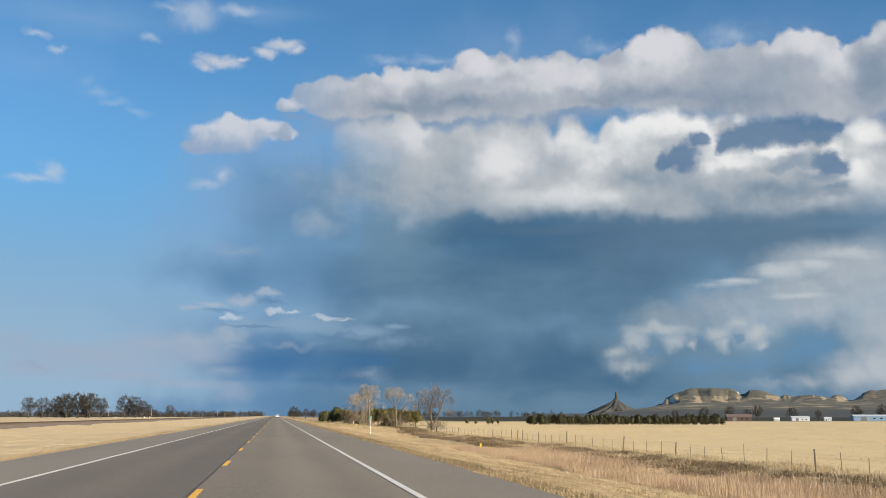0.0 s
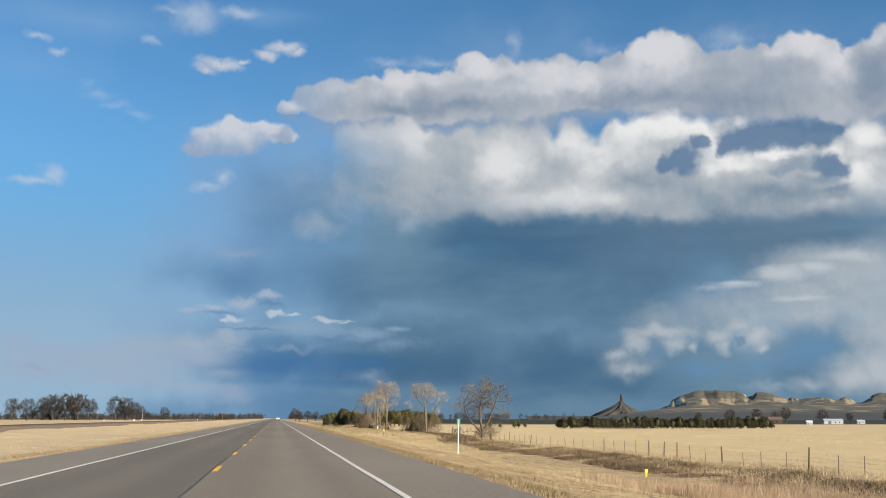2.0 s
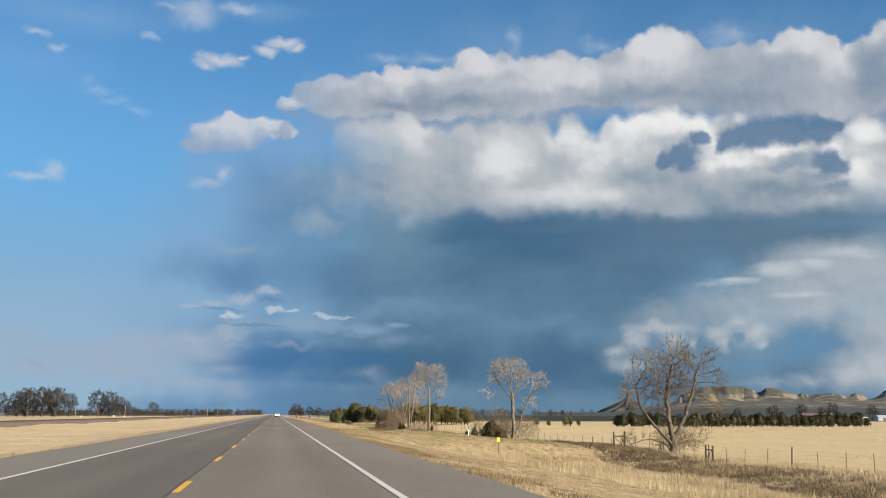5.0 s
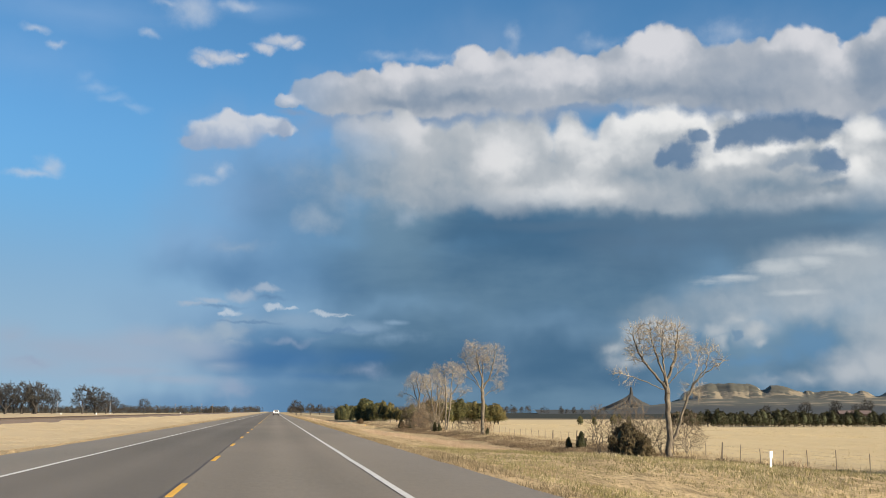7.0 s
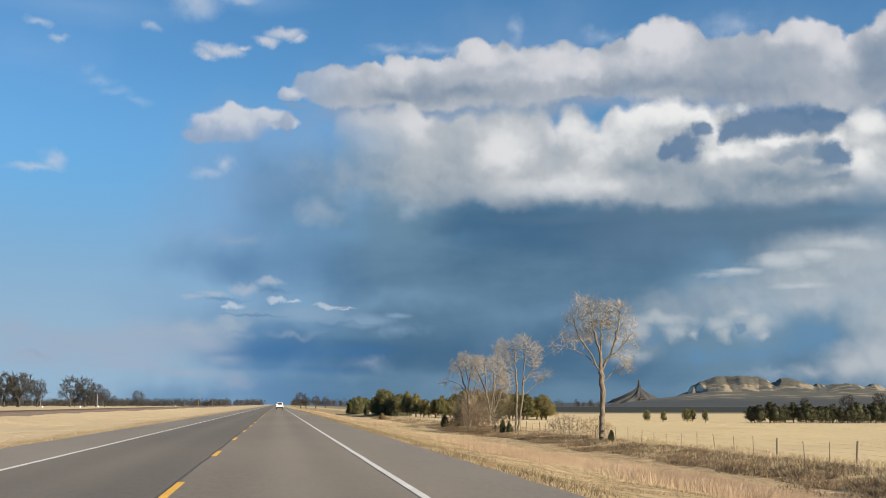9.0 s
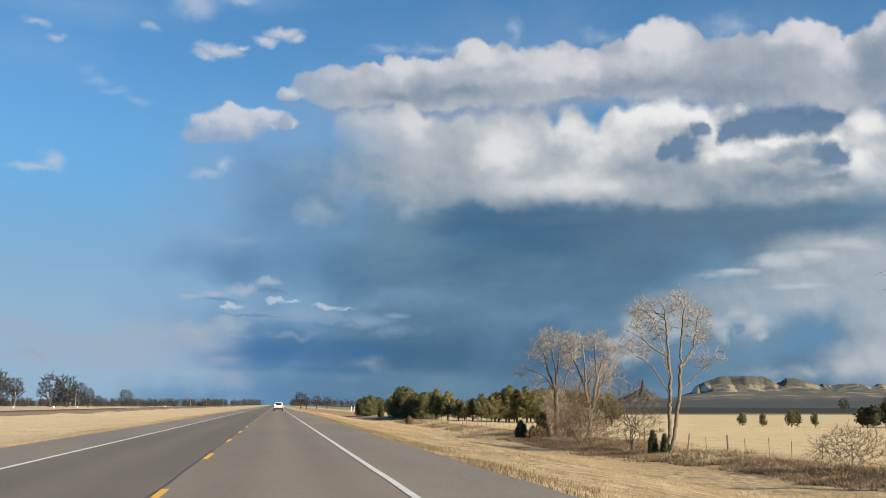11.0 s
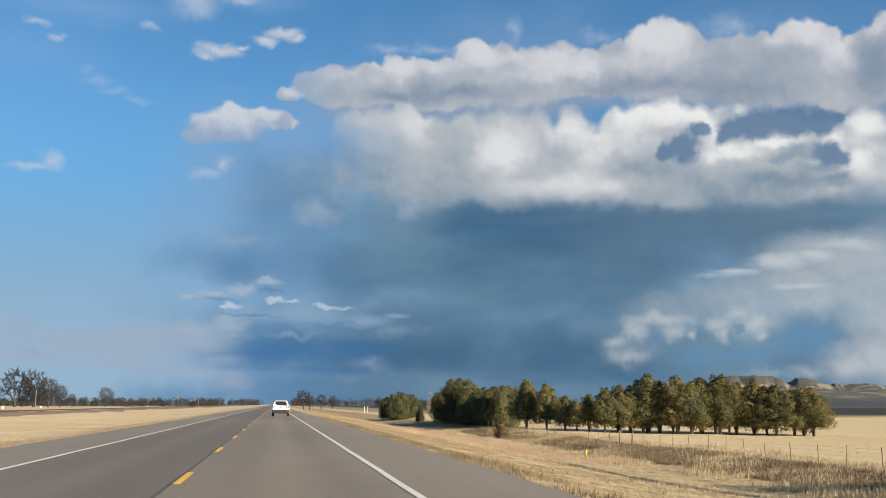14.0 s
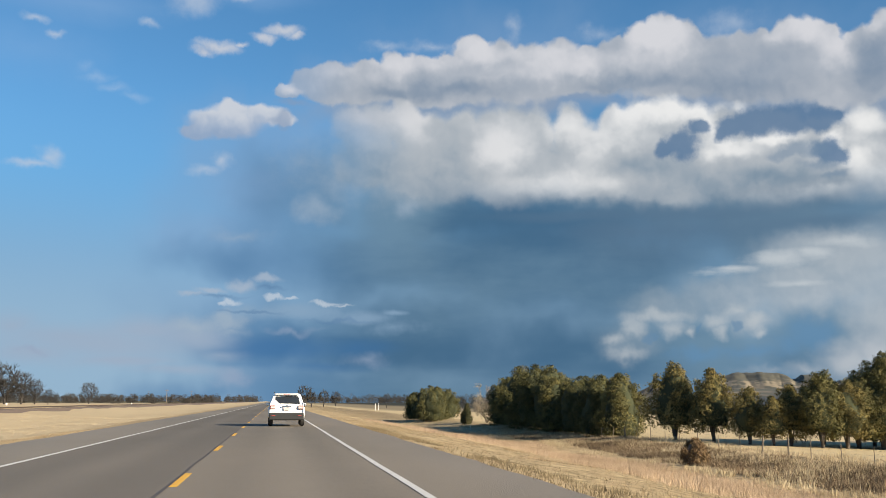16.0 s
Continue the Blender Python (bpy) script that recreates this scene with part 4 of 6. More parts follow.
def strip(x0, x1, z, y0=ROAD_Y0, y1=ROAD_Y1, step=20.0, wander=0.0, thick=0.0):
    ys = np.arange(y0, y1 + step / 2, step)
    off = (wave(ys, ys * 0, 0.35, 3) - 0.5) * wander
    a = np.stack([x0 + off, ys, np.full_like(ys, z)], 1)
    b = np.stack([x1 + off, ys, np.full_like(ys, z)], 1)
    n = len(ys)
    v, i = np.concatenate([a, b]), np.arange(n - 1)
    return v, np.stack([i, i + n, i + n + 1, i + 1], 1)


def build_road():
    bm = bmesh.new()
    half = [(LEFT_EDGE - 0.15, -0.3), (LEFT_EDGE, -0.012), (-5.34, -0.004), (-1.6, 0.0), (2.13, -0.004), (RIGHT_EDGE, -0.012), (RIGHT_EDGE + 0.15, -0.3)]
    ys = list(np.arange(ROAD_Y0, 700, 1.5)) + list(np.arange(700, ROAD_Y1, 50))
    rows = []
    for y in ys:
        ragged = (float(wave(y, 3.0, 0.5)) - 0.5) * 0.28
        rows.append([bm.verts.new((x + (ragged if k in (1, 5) else 0), y, z)) for k, (x, z) in enumerate(half)])
    for a, b in zip(rows, rows[1:]):
        for k in range(len(half) - 1):
            bm.faces.new((a[k], a[k + 1], b[k + 1], b[k]))
    me = bpy.data.meshes.new("road")
    bm.to_mesh(me)
    bm.free()
    road = thing("road", me, M["asphalt"], label="two-lane asphalt highway with wide paved shoulders", category="road", kind="structure")
    for x in (2.13, -5.34):
        v, f = strip(x - 0.065, x + 0.065, 0.004, wander=0.03, step=3.0)
        part("edge_line", fast_mesh("edge_line", v, f), M["white_line"], road, "solid white painted edge line")
    v, f = strip(-1.655, -1.59, 0.003, -20, 700, 0.8, wander=0.05)
    part("centre_seam", fast_mesh("centre_seam", v, f), M["seam"], road, "dark tarred seam along the centre")
    bm = bmesh.new()
    me = bpy.data.meshes.new("lane_dash")
    outline = [(-0.06, -1.5), (-0.052, -1.53), (0.05, -1.515), (0.06, -1.48), (0.062, 0.0), (0.06, 1.5), (0.05, 1.53), (-0.05, 1.515), (-0.06, 1.49), (-0.057, 0.0)]
    low = [bm.verts.new((x, y, 0.0)) for x, y in outline]
    top = [bm.verts.new((x, y, 0.005)) for x, y in outline]
    bm.faces.new(top)
    for k in range(len(low)):
        bm.faces.new((low[k], low[(k + 1) % len(low)], top[(k + 1) % len(low)], top[k]))
    bm.to_mesh(me)
    bm.free()
    for k in range(-3, 110):
        dash = part("lane_dash", me, M["yellow_line"], road, "")
        dash.location = (-1.53, DASH0 + k * 12.192, 0.001)


DASH0 = 6.1
build_road()

# ---- plants: generators ----


def tubes(name, segs, sides, smooth=True):
    """Tapered tubes for many (start, end, radius, radius) at once, as one mesh."""
    a = np.array([s[0] for s in segs], float)
    b = np.array([s[1] for s in segs], float)
    ra, rb = np.array([s[2] for s in segs]), np.array([s[3] for s in segs])
    d = b - a
    d /= np.linalg.norm(d, axis=1, keepdims=True) + 1e-9
    ref = np.where(np.abs(d[:, 2:3]) > 0.9, [[1.0, 0, 0]], [[0, 0, 1.0]])
    u = np.cross(d, ref)
    u /= np.linalg.norm(u, axis=1, keepdims=True)
    w = np.cross(d, u)
    rings = []
    for base, r in ((a, ra), (b, rb)):
        for k in range(sides):
            t = 2 * math.pi * k / sides
            rings.append(base + (u * math.cos(t) + w * math.sin(t)) * r[:, None])
    v = np.stack(rings, 1)
    n = len(a)
    off = (np.arange(n) * 2 * sides)[:, None]
    faces = [np.stack([off[:, 0] + k, off[:, 0] + (k + 1) % sides, off[:, 0] + sides + (k + 1) % sides, off[:, 0] + sides + k], 1) for k in range(sides)]
    return fast_mesh(name, v.reshape(-1, 3), np.concatenate(faces), smooth)


def grow(seed, height, spread, stems=1, fork=0.3, lean=0.12, levels=5, rise=0.5, counts=(4, 5, 4, 4, 5), thick=0.028, droop=0.0):
    """The limbs of one leafless tree, as segments with a level each, grown from its stems and then fitted to its height and spread."""
    r = random.Random(seed)
    segs = []

    def bough(p, d, length, rad, level):
        steps = 4 if level < 2 else 3 if level < 4 else 2
        pts, rads = [p], [rad]
        for k in range(steps):
            bend = Vector((r.gauss(0, 1), r.gauss(0, 1), r.gauss(0, 1))) * (0.16 + 0.05 * level)
            d = (d + bend + Vector((0, 0, rise * (0.16 if level < 2 else 0.11) - droop * 0.12 * level))).normalized()
            p = p + d * (length / steps)
            pts.append(p)
            rads.append(rad * (1 - 0.55 * (k + 1) / steps))
        for k in range(steps):
            segs.append((tuple(pts[k]), tuple(pts[k + 1]), rads[k], rads[k + 1], level))
        if level >= levels:
            return
        n = counts[min(level, len(counts) - 1)]
        for i in range(n):
            f = r.uniform(0.3 if level else 0.6, 1.0) if i < n - 1 else 1.0
            k = min(int(f * steps), steps - 1)
            q = pts[k].lerp(pts[k + 1], f * steps - k)
            side = Vector((r.gauss(0, 1), r.gauss(0, 1), r.gauss(0, 0.5)))
            side = (side - d * side.dot(d)).normalized()
            spreading = (r.uniform(0.3, 0.75) if level == 0 else r.uniform(0.45, 1.1)) if i < n - 1 else r.uniform(0.0, 0.3)
            nd = (d * (1 - 0.45 * spreading) + side * spreading).normalized()
            reach = length * r.uniform(0.5, 0.78) if level else height * (0.46 if i == n - 1 else r.uniform(0.18, 0.34))
            bough(q, nd, reach, rads[k] * (r.uniform(0.6, 0.82) if level < 2 else r.uniform(0.5, 0.7)), level + 1)

    for s in range(stems):
        turn = r.uniform(0, 6.28)
        d = Vector((math.cos(turn) * lean * (1 if stems == 1 else 2.2), math.sin(turn) * lean * (1 if stems == 1 else 2.2), 1)).normalized()
        start = Vector((math.cos(turn), math.sin(turn), 0)) * (0 if stems == 1 else 0.012 * spread)
        bough(start, d, height * fork * r.uniform(0.8, 1.2), height * thick * (1 if stems == 1 else 0.75), 0)
    top = np.percentile([s[1][2] for s in segs], 99)
    wide = np.percentile([abs(s[1][0]) for s in segs] + [abs(s[1][1]) for s in segs], 97)
    kz, kx = height / top, spread / 2 / max(wide, 0.1)
    fit = lambda q: (q[0] * kx, q[1] * kx, q[2] * kz)
    return [(fit(a), fit(b), ra, rb, lv) for a, b, ra, rb, lv in segs if b[2] < top * 1.04]


def bare_tree(name, x, y, height, spread, seed, bark, twig, label, category="tree", split=3, twig_min=0.014, z=None, **kw):
    """A leafless tree or shrub: one mesh of trunk and limbs, one of fine twigs."""
    segs = grow(seed, height, spread, **kw)
    root = empty(name, pose(x, y, float(ground_z(x, y)) - 0.06 if z is None else z), label=label, category=category)
    part("trunk", tubes("trunk", [s[:4] for s in segs if s[4] < split], 6 if y < 900 else 4), bark, root)
    fine_segs = [(a, b, max(ra, twig_min), max(rb, twig_min * 0.7)) for a, b, ra, rb, lv in segs if lv >= split]
    part("crown", tubes("crown", fine_segs, 3, False), twig, root, "fine leafless twigs")
    return root


def juniper_meshes(seed, height, width, clumps, low=0.1, cone=0.5, spray=0.19):
    """Trunk, dark heart and foliage of one evergreen: many upward sprays over a lumpy pointed oval."""
    g = np.random.default_rng(seed)
    lobes = g.uniform(0, 6.28, 7), g.uniform(0.15, 0.95, 7), g.uniform(0.12, 0.3, 7)

    def radius(h, a):
        base = np.where(h < 0.35, 0.78 + 0.22 * np.sin(h / 0.35 * 1.57), ((1 - h) / 0.65) ** cone)
        lump = 1.0
        for k in range(7):
            da = np.angle(np.exp(1j * (a - lobes[0][k])))
            lump = lump + lobes[2][k] * np.exp(-(da / 0.55) ** 2 - ((h - lobes[1][k]) / 0.16) ** 2) - lobes[2][k] * 0.7 * np.exp(-((da - 1.0) / 0.3) ** 2 - ((h - lobes[1][k]) / 0.12) ** 2)
        return base * lump * width / 2

    # flame-shaped lobes, low ones leaning out, upper ones standing on them
    count = 30
    lh = (np.arange(count) + g.uniform(0, 1, count)) / count
    la = np.arange(count) * 2.4 + g.uniform(-0.6, 0.6, count)
    lr = radius(lh, la) * g.uniform(0.5, 0.8, count) * np.where(lh > 0.85, 0.4, 1.0)
    lw = width * g.uniform(0.13, 0.20, count) * (1.12 - 0.4 * lh)
    lz = height * (low * np.where(lh < 0.3, g.uniform(0.55, 1.25, count), 1.0) + (0.86 - low) * lh)
    lt = height * g.uniform(0.10, 0.17, count)
    tilt = g.uniform(0.1, 0.45, count)
    pick = g.integers(0, count, clumps)
    th = g.uniform(0, 2 * math.pi, clumps)
    up = g.uniform(-0.75, 1.0, clumps)
    ring = np.sqrt(np.clip(1 - np.abs(up) ** 1.5, 0, 1)) * g.uniform(0.72, 1.05, clumps)
    a = la[pick]
    off = np.stack([np.cos(th) * ring * lw[pick], np.sin(th) * ring * lw[pick], up * lt[pick]], 1)
    shove = lr[pick] + off[:, 2] * tilt[pick]
    centre = np.stack([np.cos(a) * shove, np.sin(a) * shove, lz[pick]], 1) + off + g.normal(0, 0.05, (clumps, 3)) * width / 5
    blades = 5
    out = off / (lw[pick] ** 2)[:, None] * [1, 1, 0.35] + np.stack([np.cos(a), np.sin(a), np.full(clumps, 0.3)], 1) * 0.4 / width
    out = out / np.linalg.norm(out, axis=1, keepdims=True) + g.normal(0, 0.3, (clumps, 3))
    out = (out / np.linalg.norm(out, axis=1, keepdims=True))[:, None, :]
    d = g.normal(0, 0.8, (clumps, blades, 3)) + [0, 0, 0.9]
    d = d - out * (d * out).sum(2, keepdims=True) * 0.6
    d /= np.linalg.norm(d, axis=2, keepdims=True)
    side = np.cross(d, out + g.normal(0, 0.3, (clumps, blades, 3)))
    side /= np.linalg.norm(side, axis=2, keepdims=True)
    length = spray * g.uniform(0.6, 1.4, (clumps, blades, 1))
    root = centre[:, None, :] + g.normal(0, 0.07, (clumps, blades, 3))
    v = np.stack([root - side * length * 0.23, root + side * length * 0.23, root + d * length], 2).reshape(-1, 3)
    crown = fast_mesh("crown", v, np.arange(len(v)).reshape(-1, 3))
    # added inner hull, dark in place of the shade between the sprays
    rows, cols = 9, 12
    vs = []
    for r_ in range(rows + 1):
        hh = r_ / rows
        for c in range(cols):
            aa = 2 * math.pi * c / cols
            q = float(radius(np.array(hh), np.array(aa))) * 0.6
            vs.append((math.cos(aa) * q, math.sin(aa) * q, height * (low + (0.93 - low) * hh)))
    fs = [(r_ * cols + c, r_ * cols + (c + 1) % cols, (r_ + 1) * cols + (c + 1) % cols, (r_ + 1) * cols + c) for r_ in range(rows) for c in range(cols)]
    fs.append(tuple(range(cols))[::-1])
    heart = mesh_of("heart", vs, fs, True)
    rg = random.Random(seed)
    trunk = tubes("trunk", [((0, 0, -0.1), (0.04, 0.02, height * 0.3), height * 0.022, height * 0.015), ((0.04, 0.02, height * 0.3), (0, 0, height * 0.75), height * 0.015, 0.02)]
                  + [((rg.uniform(-.1, .1), rg.uniform(-.1, .1), 0), (math.cos(t) * width * 0.09, math.sin(t) * width * 0.09, height * 0.34), height * 0.013, height * 0.008) for t in (0.4, 2.3, 4.6)], 7)
    return trunk, heart, crown


def juniper(meshes, mats, x, y, size=1.0, turn=0.0, label="", category="juniper tree", group="", wide=1.0):
    trunk, heart, crown = meshes
    root = empty("juniper_tree", Matrix.Translation((x, y, float(ground_z(x, y)) - 0.05)) @ Matrix.Rotation(turn, 4, "Z") @ Matrix.Diagonal((size * wide, size * wide, size, 1)), label=label, category=category, group=group)
    part("trunk", trunk, M["dark_bark"], root)
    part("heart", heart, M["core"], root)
    part("crown", crown, mats, root)
    return root


# ---- bare cottonwoods and shrubs along the fence ----
COTTON = "leafless cottonwood with pale bark and tan twigs beside the fence"


def colony(seed, stems, blobs, count, step=0.34, kill=0.42, reach=4.5, tip=0.0125, base=0.3, twig=0.7, twigs=2, droop=0.0):
    """Limbs of a tree that grow from its stems towards points spread through its crown; gives (start, end, radius, radius) and whether it is a twig."""
    g = np.random.default_rng(seed)
    pts, mum = [], []
    for line in stems:
        q = np.array(line, float)
        q = np.column_stack([q[:, 0], np.cumsum(g.normal(0, 0.25, len(q))) - 0.0 if len(q) > 2 else q[:, 0] * 0, q[:, 1]])
        q[0, 1] = 0
        start = 0
        if pts:
            d = np.linalg.norm(np.array(pts) - q[0], axis=1)
            start = int(np.argmin(d))
            q[:, 1] += pts[start][1]
        last = start if pts else -1
        for a, b in zip(q[:-1], q[1:]):
            n = max(1, int(np.linalg.norm(b - a) / step))
            for k in range(0 if last < 0 else 1, n + 1):
                w = g.normal(0, 0.045, 3) * (0.3 if k in (0, n) else 1)
                pts.append(a + (b - a) * k / n + w)
                mum.append(last)
                last = len(pts) - 1
    share = np.array([b[2] * b[2] * b[3] for b in blobs])
    att = []
    for (cx, cz, rx, rz, *cy), n in zip(blobs, (share / share.sum() * count).astype(int)):
        u = g.normal(0, 1, (n, 3))
        u = u / np.linalg.norm(u, axis=1, keepdims=True) * g.uniform(0.15, 1, (n, 1)) ** 0.42
        att.append(u * [rx, rx * 0.9, rz] + [cx, cy[0] if cy else 0, cz])
    att = np.concatenate(att)
    pos = np.array(pts)
    d = np.linalg.norm(att[:, None] - pos[None], axis=2)
    near, gap = d.argmin(1), d.min(1)
    for turn in range(90):
        live = gap > kill
        att, near, gap = att[live], near[live], gap[live]
        use = gap < reach + turn * 0.1
        if not use.any():
            break
        pull = np.zeros((len(pos), 3))
        np.add.at(pull, near[use], (att[use] - pos[near[use]]) / gap[use][:, None])
        who = np.unique(near[use])
        way = pull[who] / (np.linalg.norm(pull[who], axis=1, keepdims=True) + 1e-6)
        way = way + g.normal(0, 0.24, way.shape) + [0, 0, 0.12 - droop]
        way /= np.linalg.norm(way, axis=1, keepdims=True)
        fresh = pos[who] + way * step
        mum.extend(int(k) for k in who)
        first = len(pos)
        pos = np.concatenate([pos, fresh])
        d = np.linalg.norm(att[:, None] - fresh[None], axis=2)
        k = d.argmin(1)
        dm = d[np.arange(len(att)), k]
        closer = dm < gap
        near[closer], gap[closer] = first + k[closer], dm[closer]
        if len(pos) > 5200:
            break
    n = len(pos)
    flow = np.zeros(n)
    kids = np.zeros(n, int)
    for k in range(n - 1, -1, -1):
        if flow[k] == 0:
            flow[k] = 1.0
        if mum[k] >= 0:
            flow[mum[k]] += flow[k]
            kids[mum[k]] += 1
    rad = np.maximum(tip, base * (flow / flow.max()) ** 0.6)
    slim = max(tip * 1.15, min(max(0.03, tip * 2.0), base * 0.3))
    limbs, fine_ = [], []
    for k in range(n):
        if mum[k] >= 0:
            p = mum[k]
            r0 = rad[p] if flow[k] > 0.55 * flow[p] else min(rad[p], rad[k] * 1.4)
            back = pos[p] - (pos[k] - pos[p]) * (0.15 if rad[k] > slim else 0.0)   # overlap at the joint
            (limbs if rad[k] > slim else fine_).append((tuple(back), tuple(pos[k]), r0, rad[k]))
    for k in range(n):
        if mum[k] < 0 or rad[k] > slim * 1.2:
            continue
        along = pos[k] - pos[mum[k]]
        along = along / (np.linalg.norm(along) + 1e-6)
        for _ in range(twigs + (2 if kids[k] == 0 else 0)):
            w = along * 1.4 + g.normal(0, 0.55, 3) + [0, 0, 0.25 - droop]
            w /= np.linalg.norm(w)
            long = twig * g.uniform(0.4, 1.1)
            mid = pos[k] + w * long * 0.5
            end = mid + (w + g.normal(0, 0.22, 3) + [0, 0, 0.1]) * long * 0.5
            fine_.append((tuple(pos[k]), tuple(mid), tip, tip * 0.75))
            fine_.append((tuple(mid), tuple(end), tip * 0.75, tip * 0.45))
    if len(limbs) < 4:
        limbs, fine_ = limbs + fine_[:8], fine_[8:]
    return limbs, fine_


def cottonwood(x, y, seed, stems, blobs, count, label, twig_mat="twig", **kw):
    """A leafless cottonwood: trunk with limbs, and a crown of fine twigs."""
    r = random.Random(seed)
    clumps = []                                        # each mass of the crown breaks up into smaller ones, with gaps between
    for cx, cz, rx, rz in blobs:
        for k in range(6):
            t, p, q = r.uniform(0, 6.28), r.uniform(-0.7, 1.0), r.uniform(0.45, 0.75)
            side = math.sqrt(max(0.0, 1 - p * p)) * r.uniform(0.6, 1)
            clumps.append((cx + math.cos(t) * side * rx * 0.75, cz + p * rz * 0.75, rx * q * 0.85, rz * q * 0.85, math.sin(t) * side * rx * 0.7))
    limbs, fine_ = colony(seed, stems, clumps, count, twigs=6, tip=0.0085, twig=0.9, step=0.34, kill=0.42, **kw)
    root = empty("cottonwood_tree", pose(x, y, float(ground_z(x, y)) - 0.06), label=label, category="tree")
    part("trunk", tubes("trunk", limbs, 7), M["bark" if twig_mat == "twig" else "dark_bark"], root)
    part("crown", tubes("crown", fine_, 3, False), M[twig_mat], root, "fine leafless twigs")
    return root


cottonwood(36.4, 251.5, 21, [[(0, 0), (0.1, 1.2), (-0.3, 3.0), (-0.4, 5.4), (0.2, 8.0)], [(0.1, 1.2), (1.2, 3.0), (2.2, 5.4), (3.0, 7.8)], [(0, 1.0), (-1.6, 2.6), (-3.0, 4.6), (-3.2, 6.4)], [(-0.2, 0.8), (-2.0, 1.5), (-4.0, 1.0), (-4.9, 0.4)], [(0.2, 0.8), (1.6, 1.4), (3.0, 1.0)]],
           [(0.4, 9.0, 2.0, 2.0), (-2.2, 8.0, 1.9, 2.2), (3.2, 7.8, 1.9, 2.4), (-3.9, 4.8, 1.7, 1.6), (3.6, 4.6, 1.5, 1.6), (0.2, 5.2, 2.6, 2.4), (0.3, 7.2, 3.2, 2.6), (-3.6, 1.3, 1.6, 0.9), (2.4, 1.6, 1.4, 0.9)], 1900, "leafless dark cottonwood with low tangled limbs", "dark_twig", base=0.36)
cottonwood(34.2, 309.3, 5, [[(0, 0), (0, 2.0), (-0.1, 4.4), (-0.1, 6.4), (-0.3, 8.4), (-0.3, 10.6)], [(0.05, 0.5), (0.7, 2.0), (1.6, 4.6), (2.3, 6.5), (2.9, 8.4)], [(2.2, 6.2), (3.2, 7.6), (3.9, 9.0)], [(2.3, 6.6), (3.6, 7.6), (5.2, 8.6)],
            [(-0.1, 5.8), (-1.8, 6.6), (-3.4, 7.1), (-4.8, 7.4)], [(-0.1, 6.2), (-1.2, 7.6), (-2.4, 9.2), (-2.9, 10.8)], [(-0.2, 7.0), (-1.0, 9.2), (-1.3, 11.2)], [(-0.1, 6.6), (0.7, 8.6), (1.0, 11.0)], [(-0.1, 6.4), (1.2, 7.6), (2.2, 8.6)]],
           [(-0.6, 10.2, 2.7, 1.8), (-2.6, 9.6, 1.4, 1.8), (1.2, 9.6, 1.4, 1.9), (4.0, 8.6, 1.6, 1.4), (-4.0, 7.0, 1.3, 0.8), (2.4, 5.6, 1.0, 1.2)], 1500, "leafless cottonwood forked low with a leaning limb", base=0.28)
cottonwood(33.1, 388.5, 9, [[(0, 0), (0, 2.5), (0.05, 5.0), (-0.1, 7.1), (0.1, 9.5), (0, 12.4)], [(-0.1, 7.1), (-1.2, 9.0), (-2.4, 10.8), (-3.0, 12.6)], [(-0.1, 7.4), (-1.8, 8.9), (-3.6, 9.6), (-5.0, 9.9)], [(0, 7.2), (1.2, 9.2), (1.8, 11.5), (2.2, 13.4)],
            [(0.1, 8.0), (2.0, 9.6), (3.4, 11.2)], [(0, 6.0), (1.2, 7.0), (2.4, 7.4)], [(0, 9.0), (-0.7, 11.4), (-1.0, 13.8)]],
           [(-0.2, 12.6, 3.2, 2.7), (-2.6, 11.3, 2.0, 1.9), (2.5, 11.4, 1.8, 2.2), (-4.1, 9.8, 1.3, 0.9), (2.3, 7.6, 1.4, 1.4)], 1600, "tall leafless cottonwood with one straight trunk", base=0.28)
cottonwood(34.4, 434.6, 14, [[(0, 0), (0.1, 3), (0.1, 6), (-0.6, 8.6), (-1.6, 11.6)], [(0.3, 0.2), (0.7, 3.0), (1.0, 6.0), (1.2, 9.0), (1.5, 12.4)], [(0.1, 6.2), (0, 9.0), (-0.2, 12.4)], [(0.1, 5), (-1.4, 7.2), (-3.2, 8.6)], [(-0.5, 8.4), (-2.2, 9.8), (-3.6, 10.6)], [(1.0, 5.4), (2.8, 6.8), (4.3, 8.2)], [(1.2, 7.2), (2.6, 9.2), (3.2, 11.2)]],
           [(-1.2, 11.6, 2.3, 2.0), (1.6, 12.0, 2.1, 1.9), (-2.8, 9.2, 1.6, 1.5), (3.8, 8.0, 1.6, 1.1), (3.0, 10.4, 1.4, 1.5)], 1400, "tall leafless cottonwood with twin trunks", base=0.25)
cottonwood(33.9, 471.0, 33, [[(0, 0), (0, 3), (0, 6), (0.2, 8.0), (0.5, 10.3), (1.0, 12.2)], [(0, 5.8), (-0.9, 8.0), (-1.3, 10.0), (-2.2, 11.6)], [(-0.1, 6.0), (-1.6, 7.6), (-3.0, 8.1), (-4.3, 8.4)], [(0, 4.2), (0.9, 6.0), (1.5, 7.8), (2.2, 9.4)], [(0.2, 7.6), (-0.3, 9.6), (-0.6, 11.8)], [(-0.9, 7.0), (-2.0, 6.6), (-3.0, 5.8)]],
           [(-0.4, 11.0, 2.3, 1.7), (1.2, 11.0, 1.6, 1.7), (-2.0, 10.2, 1.5, 1.6), (-3.6, 8.0, 1.3, 0.9), (2.0, 8.6, 1.3, 1.5), (-2.4, 6.2, 1.2, 0.9)], 1300, COTTON, base=0.28)
